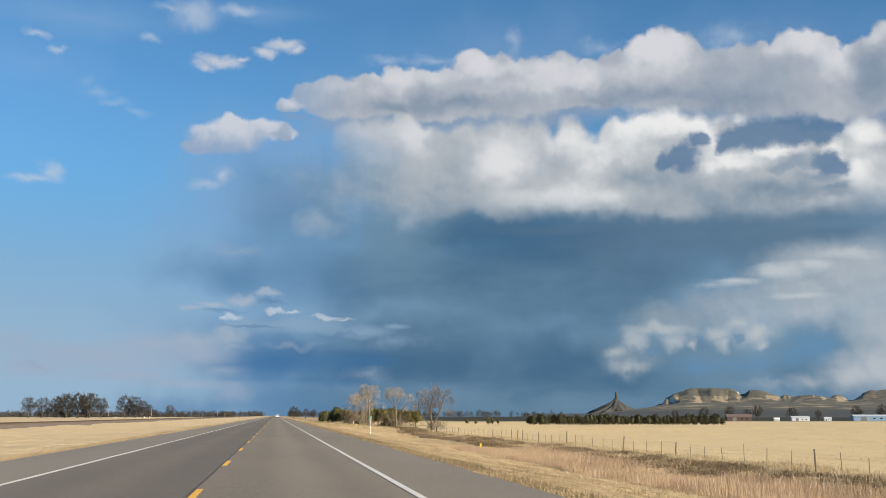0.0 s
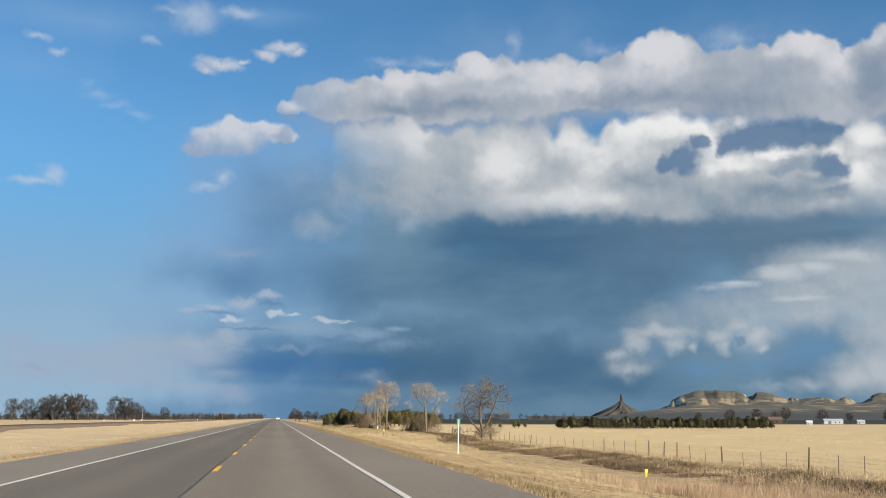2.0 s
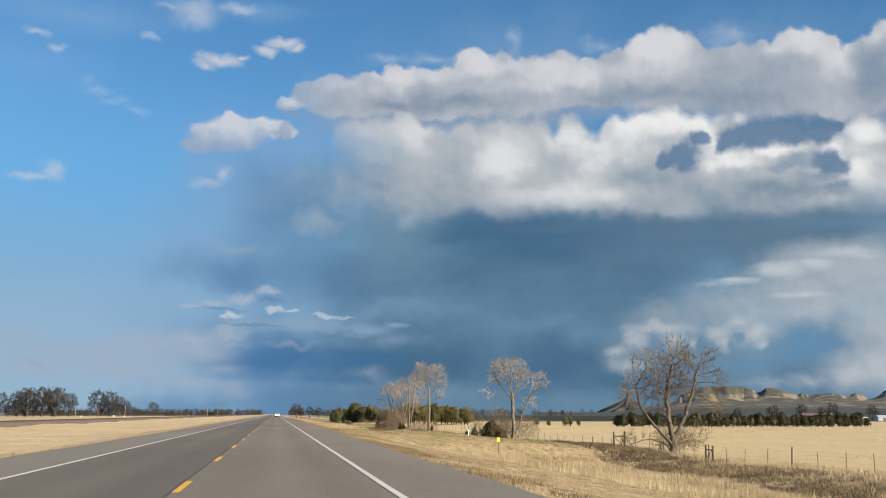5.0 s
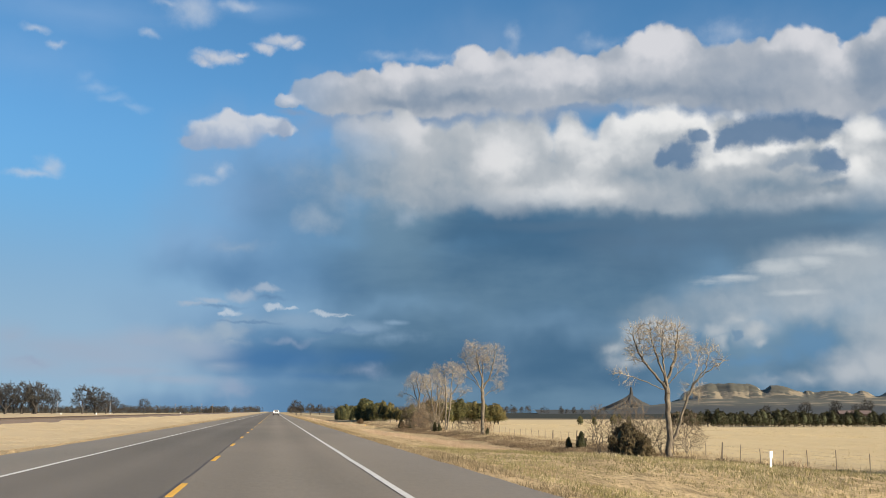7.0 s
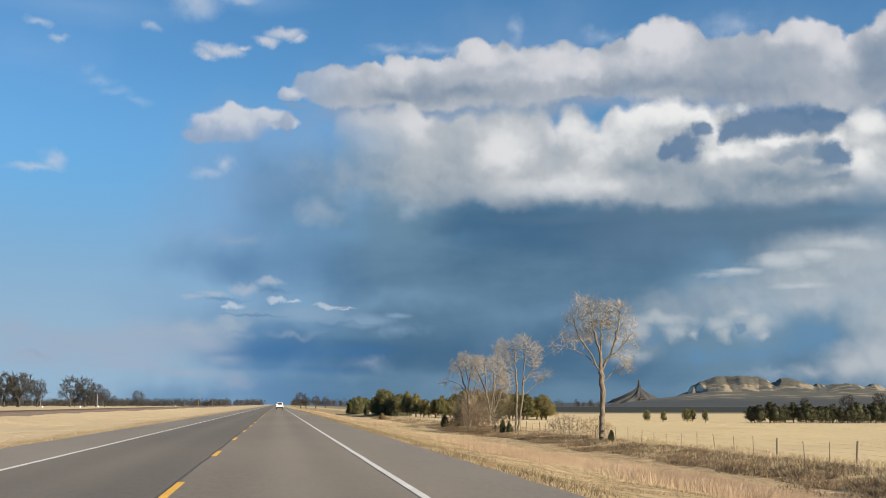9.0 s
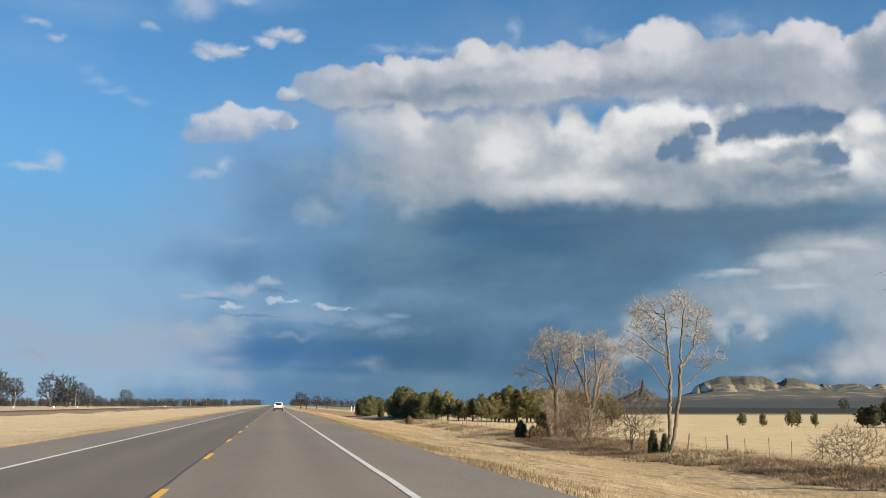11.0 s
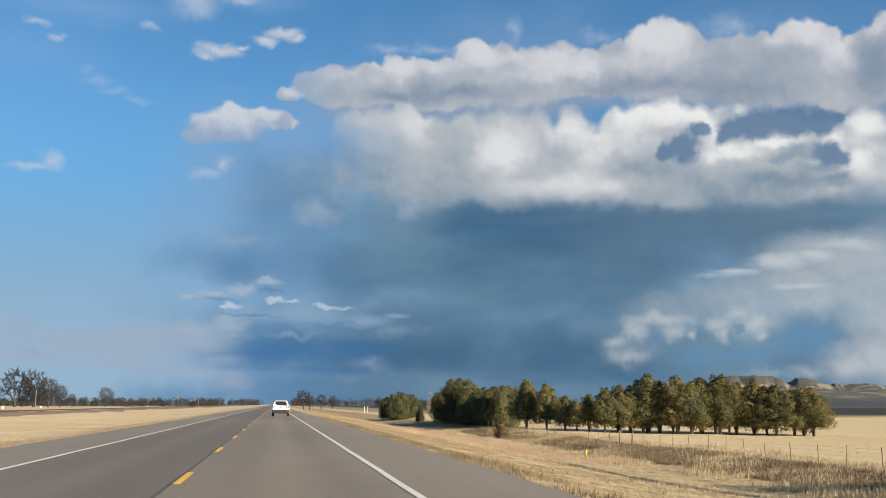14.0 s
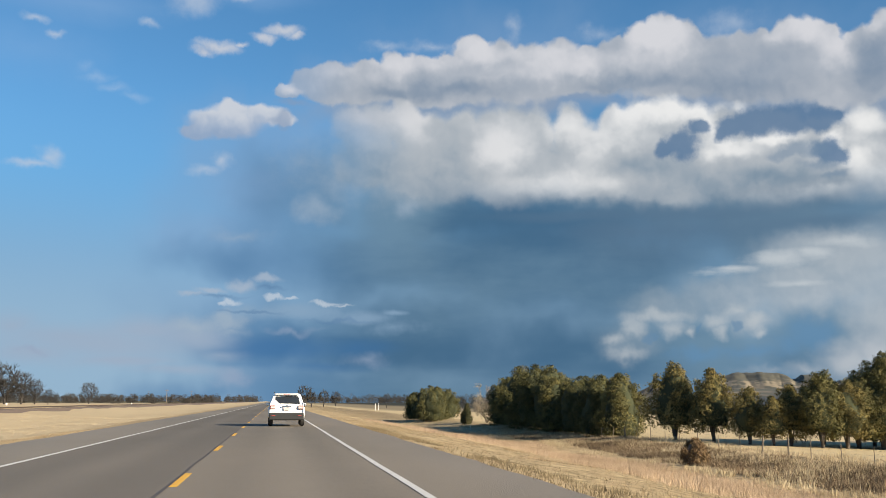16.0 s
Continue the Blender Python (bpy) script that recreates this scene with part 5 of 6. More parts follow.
cottonwood(36.8, 467.0, 41, [[(0, 0), (0.1, 3), (-0.5, 6), (-1.6, 8.8), (-2.7, 11.0)], [(-0.4, 5.4), (-0.6, 8.2), (-0.9, 11.6)], [(0.1, 1.4), (0.6, 4), (1.0, 6.6), (1.9, 9), (2.6, 11.0)], [(0.9, 5.6), (2.2, 6.5), (3.7, 7.0)], [(1.0, 7.0), (0.9, 9.2), (0.8, 11.4)], [(-0.5, 6.0), (-1.8, 7.2), (-2.8, 8.2)]],
           [(-1.6, 10.6, 2.2, 1.8), (1.6, 10.6, 2.0, 1.8), (3.2, 7.2, 1.3, 1.0), (-2.6, 8.4, 1.3, 1.3), (2.8, 9.4, 1.3, 1.5)], 1300, COTTON, base=0.28)
cottonwood(39.4, 476.0, 52, [[(0, 0), (0.1, 2.5), (0.2, 5), (0, 7.5)], [(0.1, 2.4), (1.0, 4.6), (1.6, 6.6)]], [(0.2, 8.0, 2.9, 3.0), (1.8, 5.6, 1.6, 1.6)], 600, COTTON, base=0.25)
SHRUB = "leafless brown shrub with dense upright twigs by the fence"
SHRUBS = ((30.6, 318.0, 4.9, 2.6, 61, "dark_twig"), (35.2, 313.5, 3.6, 3.6, 62, "dark_twig"), (32.9, 314.5, 3.4, 3.4, 63, "dark_twig"), (29.4, 445.0, 6.4, 6.5, 64, "dark_twig"), (32.0, 437.5, 6.4, 6.2, 65, "dark_twig"),
                              (34.8, 475.0, 6.0, 4.0, 66, "twig"), (37.4, 480.0, 7.5, 5.0, 67, "russet_twig"), (33.2, 462.0, 4.5, 4.2, 68, "russet_twig"), (34.5, 395.0, 2.6, 4.0, 69, "russet_twig"), (33.0, 402.0, 2.8, 5.0, 70, "dark_twig"),
                              (37.6, 255.0, 3.0, 4.2, 71, "dark_twig"), (37.2, 252.4, 2.3, 4.6, 72, "dark_twig"), (27.5, 273.0, 1.7, 2.2, 74, "russet_twig"), (32.0, 450.0, 3.2, 3.6, 75, "russet_twig"), (29.5, 463.0, 1.9, 2.6, 76, "russet_twig"))
MORE = ((33.0, 466.0, 3.4, 3.6, 77, "russet_twig"), (35.6, 462.5, 3.6, 4.2, 78, "twig"), (31.6, 456.0, 2.8, 3.4, 79, "dark_twig"), (34.0, 318.5, 5.0, 4.2, 80, "dark_twig"), (36.8, 311.5, 4.0, 4.0, 81, "dark_twig"), (37.0, 330.0, 3.0, 4.0, 82, "dark_twig"))
for x, y, h, w, seed, mat in SHRUBS + MORE:
    s = random.Random(seed)
    stems = [[(0, 0), (s.uniform(-0.2, 0.2) * w, h * s.uniform(0.2, 0.4)), (s.uniform(-0.32, 0.32) * w, h * s.uniform(0.45, 0.7))] for _ in range(6)]
    stems = [stems[0]] + [[(0, 0.04 * h)] + line[1:] for line in stems[1:]]
    limbs, fine_ = colony(seed, stems, [(0, h * 0.58, w * 0.46, h * 0.4), (-w * 0.24, h * 0.34, w * 0.26, h * 0.26), (w * 0.24, h * 0.34, w * 0.26, h * 0.26)], 900, step=0.2 + 0.01 * h, kill=0.22 + 0.025 * h, reach=3, tip=0.0105, base=0.016 * h, twig=0.14 * h, twigs=4 if mat == "twig" else 2)
    root = empty("shrub", pose(x, y, float(ground_z(x, y)) - 0.05), label=SHRUB, category="shrub")
    part("trunk", tubes("trunk", limbs, 5), M["dark_bark"], root)
    part("crown", tubes("crown", fine_, 3, False), M[mat], root, "fine leafless twigs")

# ---- junipers ----
LEAF = [juniper_meshes(101 + k, 8.0, w, 4800, lo, c, 0.155) for k, (w, lo, c) in enumerate(((5.0, 0.23, 0.75), (4.4, 0.25, 0.9), (5.6, 0.2, 0.6), (4.8, 0.27, 0.8), (5.2, 0.24, 0.65)))]
ROUND_LEAF = [juniper_meshes(131 + k, 8.0, w, 5600, lo, c, 0.16) for k, (w, lo, c) in enumerate(((6.0, 0.06, 0.45), (5.6, 0.05, 0.5), (6.4, 0.06, 0.4)))]
FAR_LEAF = [juniper_meshes(151, 8.0, 4.0, 520, 0.24, 0.6, 0.42), juniper_meshes(152, 8.0, 3.6, 500, 0.26, 0.7, 0.42), juniper_meshes(153, 8.0, 4.6, 540, 0.22, 0.5, 0.42)]
SMALL = [juniper_meshes(111, 3.0, 1.6, 1500, 0.03, 0.7, 0.15), juniper_meshes(112, 3.0, 2.0, 1700, 0.02, 0.55, 0.16)]
DARK_CEDAR = "dense dark green juniper in a shelter belt by the road"
ROW_CEDAR = "olive green juniper with bare lower trunk in a planted row"
place = random.Random(12)
for k in range(13):                                   # dense belt along the fence
    y = 612 + k * 5.0
    juniper(ROUND_LEAF[k % 3], M["needle_belt" if k % 4 else "needle"], 36.3 + (1.0 if k < 4 else 0.0) + place.uniform(-1.2, 1.6), y + place.uniform(-1, 1), (0.88 + 0.26 * math.exp(-((k - 7) / 3.0) ** 2)) * place.uniform(0.92, 1.06), place.uniform(0, 6), DARK_CEDAR, group="junipers of the shelter belt", wide=1.15)
for k in range(7):
    juniper(ROUND_LEAF[(k + 1) % 3], M["needle_belt"], 39.5 + place.uniform(-1, 1.5), 622 + k * 7.5, place.uniform(0.8, 1.0), place.uniform(0, 6), DARK_CEDAR, group="junipers of the shelter belt", wide=1.15)
for k in range(20):                                   # row running away from the road
    x = 43.6 + k * 1.74
    juniper(LEAF[(k * 3) % 5], M["needle_bronze" if place.random() < 0.45 else "needle"], x + place.uniform(-0.8, 0.8), 588.0 - k * 0.3 + place.uniform(-1.6, 1.6), (0.66 + 0.34 * min(1, k / 6)) * place.uniform(0.82, 1.12), place.uniform(0, 6), ROW_CEDAR, group="junipers of the field row", wide=place.uniform(1.2, 1.6))
for k in range(6):
    juniper(LEAF[(k + 2) % 5], M["needle"], 52 + k * 4.4, 595 + place.uniform(-1, 1), place.uniform(0.8, 1.0), place.uniform(0, 6), ROW_CEDAR, group="junipers of the field row", wide=1.3)
for x, y, s in ((38.2, 598.5, 0.95), (40.4, 594.5, 0.88), (42.2, 590.8, 0.66)):
    juniper(LEAF[2 if s > 0.9 else 0], M["needle_bronze"], x, y, s, x, ROW_CEDAR, group="junipers of the field row", wide=1.15)
for k, (x, y, s) in enumerate(((31.2, 713, 0.82), (33.2, 719, 0.9), (31.4, 725, 0.86), (34.0, 731, 0.9), (31.0, 738, 0.8), (36.0, 722, 0.8))):
    juniper(ROUND_LEAF[k % 3], M["needle_belt"], x, y, s, k, "dark green junipers grown together by the road", group="junipers of the far clump", wide=1.2)
for k, (x, y, s) in enumerate(((33.2, 684, 1.25), (30.0, 473.2, 0.82), (31.1, 472.6, 0.5), (32.2, 471.2, 1.12), (31.8, 431.5, 0.75), (32.6, 430.8, 0.6), (31.3, 331.0, 0.46), (32.3, 329.6, 0.62), (33.6, 386.8, 0.42), (33.6, 463.5, 0.5))):
    juniper(SMALL[k % 2], M["needle_dark"], x, y, s, k * 1.3, "small dark green juniper bush in dry grass", category="juniper bush", wide=0.8 if k in (4, 5) else 1.0)
for x, y, s in ((101, 566, 0.42), (105.8, 566, 0.4), (113.0, 567, 0.5), (115.5, 569, 0.52), (118.0, 566, 0.46)):
    juniper(FAR_LEAF[int(x) % 3], M["needle"], x, y, s, x, "round juniper standing alone in the field", wide=1.15)
for k in range(84):                                   # windbreak across the field
    u = k / 83
    juniper(FAR_LEAF[k % 3], M["needle_row"], 139 + 120 * u + place.uniform(-1, 1), 582 + 18 * u + place.uniform(-2, 2), place.uniform(0.5, 0.86), place.uniform(0, 6), "dark juniper in a long field windbreak", group="junipers of the windbreak", wide=1.5)
bare_tree("cottonwood_tree", 38.0, 690.0, 7.0, 6.0, 81, M["bark"], M["twig"], "small golden leafless tree behind the junipers", stems=3, fork=0.3, rise=0.7)
brown = juniper_meshes(121, 1.8, 2.0, 1500, 0.0, 0.4, 0.14)
for x, y, s in ((31.9, 313.6, 1.75), (32.9, 312.6, 1.2)):
    rb = empty("shrub", pose(x, y, float(ground_z(x, y)) - 0.05) @ Matrix.Diagonal((s, s, s, 1)), label="dense dark olive-brown shrub under a cottonwood", category="shrub")
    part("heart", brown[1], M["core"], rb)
    part("crown", brown[2], M["olive_shrub"], rb)
rb = empty("shrub", pose(27.9, 568.4, float(ground_z(27.9, 568.4)) - 0.05), label="round russet dead shrub in the ditch", category="shrub")
part("heart", brown[1], M["dark_bark"], rb)
part("crown", brown[2], M["rust_shrub"], rb)

# ---- cottonwoods beyond the railway ----
GROVE = []
for k in range(5):
    low = 0.3 + 0.04 * k
    limbs, fine_ = colony(300 + k, [[(0, 0), (0.3 - 0.15 * k, 3), (0.4 * (k - 2), 6)], [(0, 2.2), (1.8 + 0.3 * k, 5.4)], [(0, 2.5), (-2.2, 5.6)]], [(0, 11, 6.2, 6.0), (-3.8, 8, 4, 3.6), (3.8, 7.6, 4, 3.6)], 240, step=0.75, kill=1.0, reach=8, tip=0.1, base=0.55, twig=2.4, twigs=2)
    GROVE.append((tubes("trunk", limbs, 5), tubes("crown", fine_, 3, False)))
FAR_GROVE = ((-214, 1040, 17), (-203, 1050, 18), (-192, 1035, 20), (-183, 1045, 21), (-172, 1040, 21), (-163, 1050, 17), (-143, 1062, 19), (-134, 1066, 18), (-128, 1075, 15), (-112, 1180, 12), (-224, 1030, 17), (-198, 1060, 19), (-178, 1062, 20))
FAR_GROVE = tuple((x, y, h * 1.16) for x, y, h in FAR_GROVE) + tuple((-222 + 5.2 * k + (26 if k > 9 else 0), 1070 + 7 * (k % 4), 8.5 + 2.2 * (k % 3)) for k in range(16))
FIELD_GROVE = ((440, 1060, 15), (470, 1065, 16), (492, 1070, 13), (508, 1080, 17), (545, 1075, 15), (580, 1085, 12), (628, 1090, 17), (655, 1085, 18), (680, 1080, 16), (420, 1090, 12), (20, 1215, 15), (25, 1230, 11), (34, 1250, 12), (44, 1280, 11), (75, 1220, 10), (92, 1190, 11), (112, 1240, 9), (134, 1260, 10))
for k, (x, y, h) in enumerate(FAR_GROVE + FIELD_GROVE):
    root = empty("cottonwood_tree", Matrix.Translation((x, y, float(ground_z(x, y)) - 0.1)) @ Matrix.Rotation(k * 1.7, 4, "Z") @ Matrix.Diagonal((h / 17, h / 17, h / 17.5, 1)), label="dark leafless cottonwood in a far grove", category="tree")
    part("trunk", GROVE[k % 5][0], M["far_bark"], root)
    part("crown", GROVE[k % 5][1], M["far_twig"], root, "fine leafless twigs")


def far_woods():
    """Low dark tree line on the horizon."""
    g = np.random.default_rng(44)
    verts = []
    for k in range(1150):
        if k < 760:
            x, y = g.uniform(-620, -60), g.uniform(1250, 2300)
            h = g.uniform(5, 11) * y / 1800
        elif k < 880:
            x, y = g.uniform(-80, 60), g.uniform(1900, 2600)
            h = g.uniform(6, 13)
            if abs(x) < 25 and y < 2600:
                x = 30 + abs(x) if x > 0 else -30 - abs(x)
        elif k < 1040:
            x, y = g.uniform(60, 260), g.uniform(1700, 2300)
            h = g.uniform(6, 12)
        else:
            x, y = g.uniform(160, 420), g.uniform(1500, 2100)
            h = g.uniform(6, 11)
        n = 130
        a, hh = g.uniform(0, 6.28, n), g.beta(1.6, 1.5, n)
        rr = h * 0.45 * np.sqrt(g.uniform(0, 1, n)) * np.sqrt(np.clip(1.15 - hh, 0.05, 1))
        c = np.stack([x + np.cos(a) * rr, y + np.sin(a) * rr, -1.2 + h * hh], 1)
        d = g.normal(0, 1, (n, 3)) + [0, 0, 0.6]
        d /= np.linalg.norm(d, axis=1, keepdims=True)
        s = np.cross(d, g.normal(0, 1, (n, 3)))
        s /= np.linalg.norm(s, axis=1, keepdims=True)
        L = g.uniform(0.8, 1.8, (n, 1))
        verts.append(np.stack([c - s * 0.22, c + s * 0.22, c + d * L], 1).reshape(-1, 3))
    v = np.concatenate(verts)
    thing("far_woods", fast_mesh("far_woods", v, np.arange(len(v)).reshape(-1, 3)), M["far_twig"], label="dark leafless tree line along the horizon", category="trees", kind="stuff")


far_woods()


# ---- rock spire and bluffs ----


def rock_material():
    """Clay slopes: sage in patches on flats and tops, bare pale rock where it is steep; the low ground carries a cloud
    shadow in its colour.
    """
    m = material("clay bluff", (0.30, 0.24, 0.155), 0.95, (0.15, 0.122, 0.082), 0.03, 8, 0.8, 0.03, second=(0.22, 0.178, 0.118), second_scale=0.004)
    t = m.node_tree
    bsdf = t.nodes["Principled BSDF"]
    colour = bsdf.inputs["Base Color"].links[0].from_socket
    geo = t.nodes.new("ShaderNodeNewGeometry")
    normal, spot = t.nodes.new("ShaderNodeSeparateXYZ"), t.nodes.new("ShaderNodeSeparateXYZ")
    t.links.new(geo.outputs["Normal"], normal.inputs[0])
    t.links.new(geo.outputs["Position"], spot.inputs[0])

    def noise_at(scale):
        n = t.nodes.new("ShaderNodeTexNoise")
        n.inputs["Scale"].default_value, n.inputs["Detail"].default_value = scale, 6
        t.links.new(geo.outputs["Position"], n.inputs["Vector"])
        return n.outputs["Fac"]

    def between(value, wobble, much, lo, hi):
        add = t.nodes.new("ShaderNodeMath")
        add.operation = "MULTIPLY_ADD"
        t.links.new(wobble, add.inputs[0])
        add.inputs[1].default_value = much
        t.links.new(value, add.inputs[2])
        r = t.nodes.new("ShaderNodeMapRange")
        r.interpolation_type = "SMOOTHSTEP"
        r.inputs[1].default_value, r.inputs[2].default_value = lo, hi
        t.links.new(add.outputs[0], r.inputs[0])
        return r.outputs[0]

    def over(fac, below, rgb):
        n = t.nodes.new("ShaderNodeMix")
        n.data_type = "RGBA"
        n.inputs[7].default_value = (*rgb, 1)
        t.links.new(fac, n.inputs[0])
        t.links.new(below, n.inputs[6])
        return n.outputs[2]

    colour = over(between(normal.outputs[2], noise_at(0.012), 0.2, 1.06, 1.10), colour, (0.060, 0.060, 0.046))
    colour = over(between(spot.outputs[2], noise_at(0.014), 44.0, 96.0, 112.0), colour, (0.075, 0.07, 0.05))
    # low ground darkened by height: a cloud shadow put into the colour
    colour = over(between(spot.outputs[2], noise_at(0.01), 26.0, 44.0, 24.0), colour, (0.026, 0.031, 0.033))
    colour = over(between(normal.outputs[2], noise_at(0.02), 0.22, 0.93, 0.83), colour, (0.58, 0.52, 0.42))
    t.links.new(colour, bsdf.inputs["Base Color"])
    return m


M["bluff"] = rock_material()
# rock colour darkened to carry the cloud shadow lying on the spire
M["spire"] = material("clay rock in cloud shadow", (0.062, 0.060, 0.056), 0.95, (0.034, 0.034, 0.033), 0.03, 8, 0.9, 0.06)


def hump(u, lo, hi, soft_lo, soft_hi):
    f = lambda t: t * t * (3 - 2 * t)
    return f(np.clip((u - lo) / soft_lo, 0, 1)) * f(np.clip((hi - u) / soft_hi, 0, 1))


def build_bluffs():
    """Flat-topped clay bluffs: a height field over bearing and distance."""
    az = np.linspace(13.5, 36.0, 560)
    dist = np.concatenate([np.linspace(3300, 4200, 14), np.linspace(4215, 5100, 62)])
    A, D = np.meshgrid(az, dist, indexing="ij")
    X, Y = D * np.sin(np.radians(A - 0.42)), D * np.cos(np.radians(A - 0.42))
    apron = 12 * np.clip((D - 3300) / 700, 0, 1) + 40 * np.clip((A - 17.5) / 4.5, 0, 1) * np.clip((D - 3500) / 900, 0, 1) ** 1.2
    crest = 58 * hump(A, 19.3, 40, 1.7, 1) + 24 * hump(A, 20.85, 40, 0.25, 1) + 14 * hump(A, 21.05, 25.1, 0.5, 0.5) + 25 * hump(A, 21.2, 25.0, 1.3, 0.8)
    crest = crest + 27 * hump(A, 24.75, 27.1, 0.5, 1.6) + 8 * hump(A, 26.8, 27.35, 0.15, 0.25) + 6 * hump(A, 27.4, 29.0, 0.3, 0.3) + 12 * hump(A, 29.1, 29.9, 0.4, 0.5)
    crest = crest - 14 * hump(A, 29.7, 30.8, 0.4, 0.6) + 26 * hump(A, 30.1, 38, 1.2, 0.5)
    crest = crest + (wave(A, D * 0, 3.0, 2) - 0.5) * 5
    gully = np.abs(wave(A, D * 0.0009, 0.42, 2) - 0.5) * 2
    fine_gully = np.abs(wave(A + 7, D * 0.003, 2.6, 2) - 0.5) * 2
    front = 4390 - (gully - 0.35) * 260 - (fine_gully - 0.3) * 16
    rise = np.clip((D - front) / 620, 0, 1)
    body = np.sin(rise * math.pi / 2) ** 1.1
    lip = np.clip((D - front - 300) / 60, 0, 1) * (0.5 + 0.5 * np.sign(wave(A, A * 0, 1.1, 2) - 0.52))
    body = body * 0.93 + 0.07 * lip
    face = hump(A, 20.8, 21.75, 0.1, 0.4)
    body = body * (1 - face) + face * (0.35 * body + 0.65 * np.clip((D - front - 130) / 45, 0, 1))
    Z = -4 + apron + np.maximum(crest - apron, 0) * body + (wave(A * 2, D * 0.01, 0.8, 3) - 0.5) * 6 * np.clip(rise, 0.1, 1)
    Z = Z * 1.06
    v = np.stack([X, Y, Z], -1).reshape(-1, 3)
    n, m = len(az), len(dist)
    i = (np.arange(n - 1)[:, None] * m + np.arange(m - 1)[None]).ravel()
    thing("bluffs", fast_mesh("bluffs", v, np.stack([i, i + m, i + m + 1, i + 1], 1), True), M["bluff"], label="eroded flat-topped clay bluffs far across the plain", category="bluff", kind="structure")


build_bluffs()


def build_spire():
    """The chimney-like rock: a needle on a gullied cone."""
    cx, cy = 4700 * math.sin(radians(18.02)), 4700 * math.cos(radians(18.02))
    rows = [(-14, 120), (-4, 104), (6, 88), (12, 78), (20, 64), (30, 47), (38, 34), (45, 24), (52, 15), (57, 9.5), (60, 8.2), (66, 6.6), (74, 5.6), (82, 4.8), (88, 4.0), (91, 2.0)]
    cols, vs = 72, []
    for h, rad in rows:
        for c in range(cols):
            a = 2 * math.pi * c / cols
            rough = float(wave(math.cos(a) * 3 + 9, math.sin(a) * 3 + h * 0.035, 1.0, 4)) - 0.5
            k = 1 + rough * (0.75 if h < 50 else 0.35)
            vs.append((cx + math.cos(a) * rad * k + (3 if h > 58 else 0), cy + math.sin(a) * rad * k, 14 + h * 0.98))
    n = len(rows)
    fs = [(r * cols + c, r * cols + (c + 1) % cols, (r + 1) * cols + (c + 1) % cols, (r + 1) * cols + c) for r in range(n - 1) for c in range(cols)]
    fs.append(tuple((n - 1) * cols + c for c in range(cols)))
    thing("rock_spire", mesh_of("rock_spire", vs, fs), M["spire"], label="tall needle of clay rock on a gullied cone", category="rock formation")


build_spire()

# ---- fence ----


def build_fence():
    """Wire fence along the field: thin weathered posts, leaning a little, and four strands."""
    fence = empty("wire_fence", label="weathered post and wire fence along the field edge", category="fence")
    metal = bmesh.new()
    rod(metal, (0, 0, -0.1), (0, 0, 1.25), 0.03, 0.028, 6)
    box(metal, 0, 0, 0.7, 0.05, 0.012, 1.1)
    thin = bpy.data.meshes.new("post")
    metal.to_mesh(thin)
    metal.free()
    thin.materials.append(M["post_wood"])
    wood = bmesh.new()
    rod(wood, (0, 0, -0.1), (0.01, 0.0, 1.45), 0.075, 0.06, 8)
    stout = bpy.data.meshes.new("post")
    wood.to_mesh(stout)
    wood.free()
    stout.materials.append(M["post_wood"])
    r = random.Random(4)
    tops = []
    y = 40.0
    while y < 612:
        x = 36.2 - 1.4 * max(0.0, (y - 300) / 300) + r.uniform(-0.06, 0.06)
        z = float(ground_z(x, y))
        p = part("post", stout if r.random() < 0.22 else thin, M["post_wood"], fence)
        p.matrix_basis = pose(x, y, z, r.gauss(0, 2.5), r.gauss(0, 2.5), r.uniform(0, 90)) @ Matrix.Diagonal((1, 1, r.uniform(0.88, 1.1), 1))
        tops.append((x, y, z))
        y += r.uniform(3.2, 4.2)
    for h in (0.35, 0.62, 0.9, 1.14):
        part("wire", tubes("wire", [((a[0], a[1], a[2] + h), (b[0], b[1], b[2] + h), 0.004, 0.004) for a, b in zip(tops, tops[1:])], 3), M["steel"], fence)


build_fence()


def build_brace(x, y, turn, tall=1.5):
    """Corner brace of stout posts with a cross rail and a slanting stay."""
    z = float(ground_z(x, y))
    root = empty("fence_brace", pose(x, y, z, 0, 0, turn), label="dark wooden fence brace with a slanting stay", category="fence brace")
    for k in (0, 1):
        part("post", rod(bmesh.new(), (k * 2.0, 0, -0.1), (k * 2.0, 0, tall), 0.09, 0.08), M["dark_bark"], root)
    part("rail", rod(bmesh.new(), (0, 0, tall * 0.72), (2.0, 0, tall * 0.72), 0.055), M["dark_bark"], root)
    part("stay", rod(bmesh.new(), (0.05, 0.05, tall * 0.7), (1.9, 0.05, 0.12), 0.03), M["dark_bark"], root)


build_brace(31.4, 253.6, 42, 1.5)
build_brace(36.0, 241.5, 84, 1.3)


def build_stay_post(x, y):
    """A short stout post held by two slanting stays."""
    root = empty("fence_brace", pose(x, y, float(ground_z(x, y)), 0, 0, 8), label="short dark post held by two slanting timber stays", category="fence brace")
    part("post", rod(bmesh.new(), (0, 0, -0.1), (0, 0, 0.85), 0.1, 0.085), M["dark_bark"], root)
    part("stay", rod(bmesh.new(), (-0.05, 0, 0.75), (-1.05, 0.1, 0.0), 0.045), M["dark_bark"], root)
    part("stay", rod(bmesh.new(), (0.05, 0, 0.75), (1.3, 0.1, 0.0), 0.07), M["dark_bark"], root)


build_stay_post(32.4, 276.0)

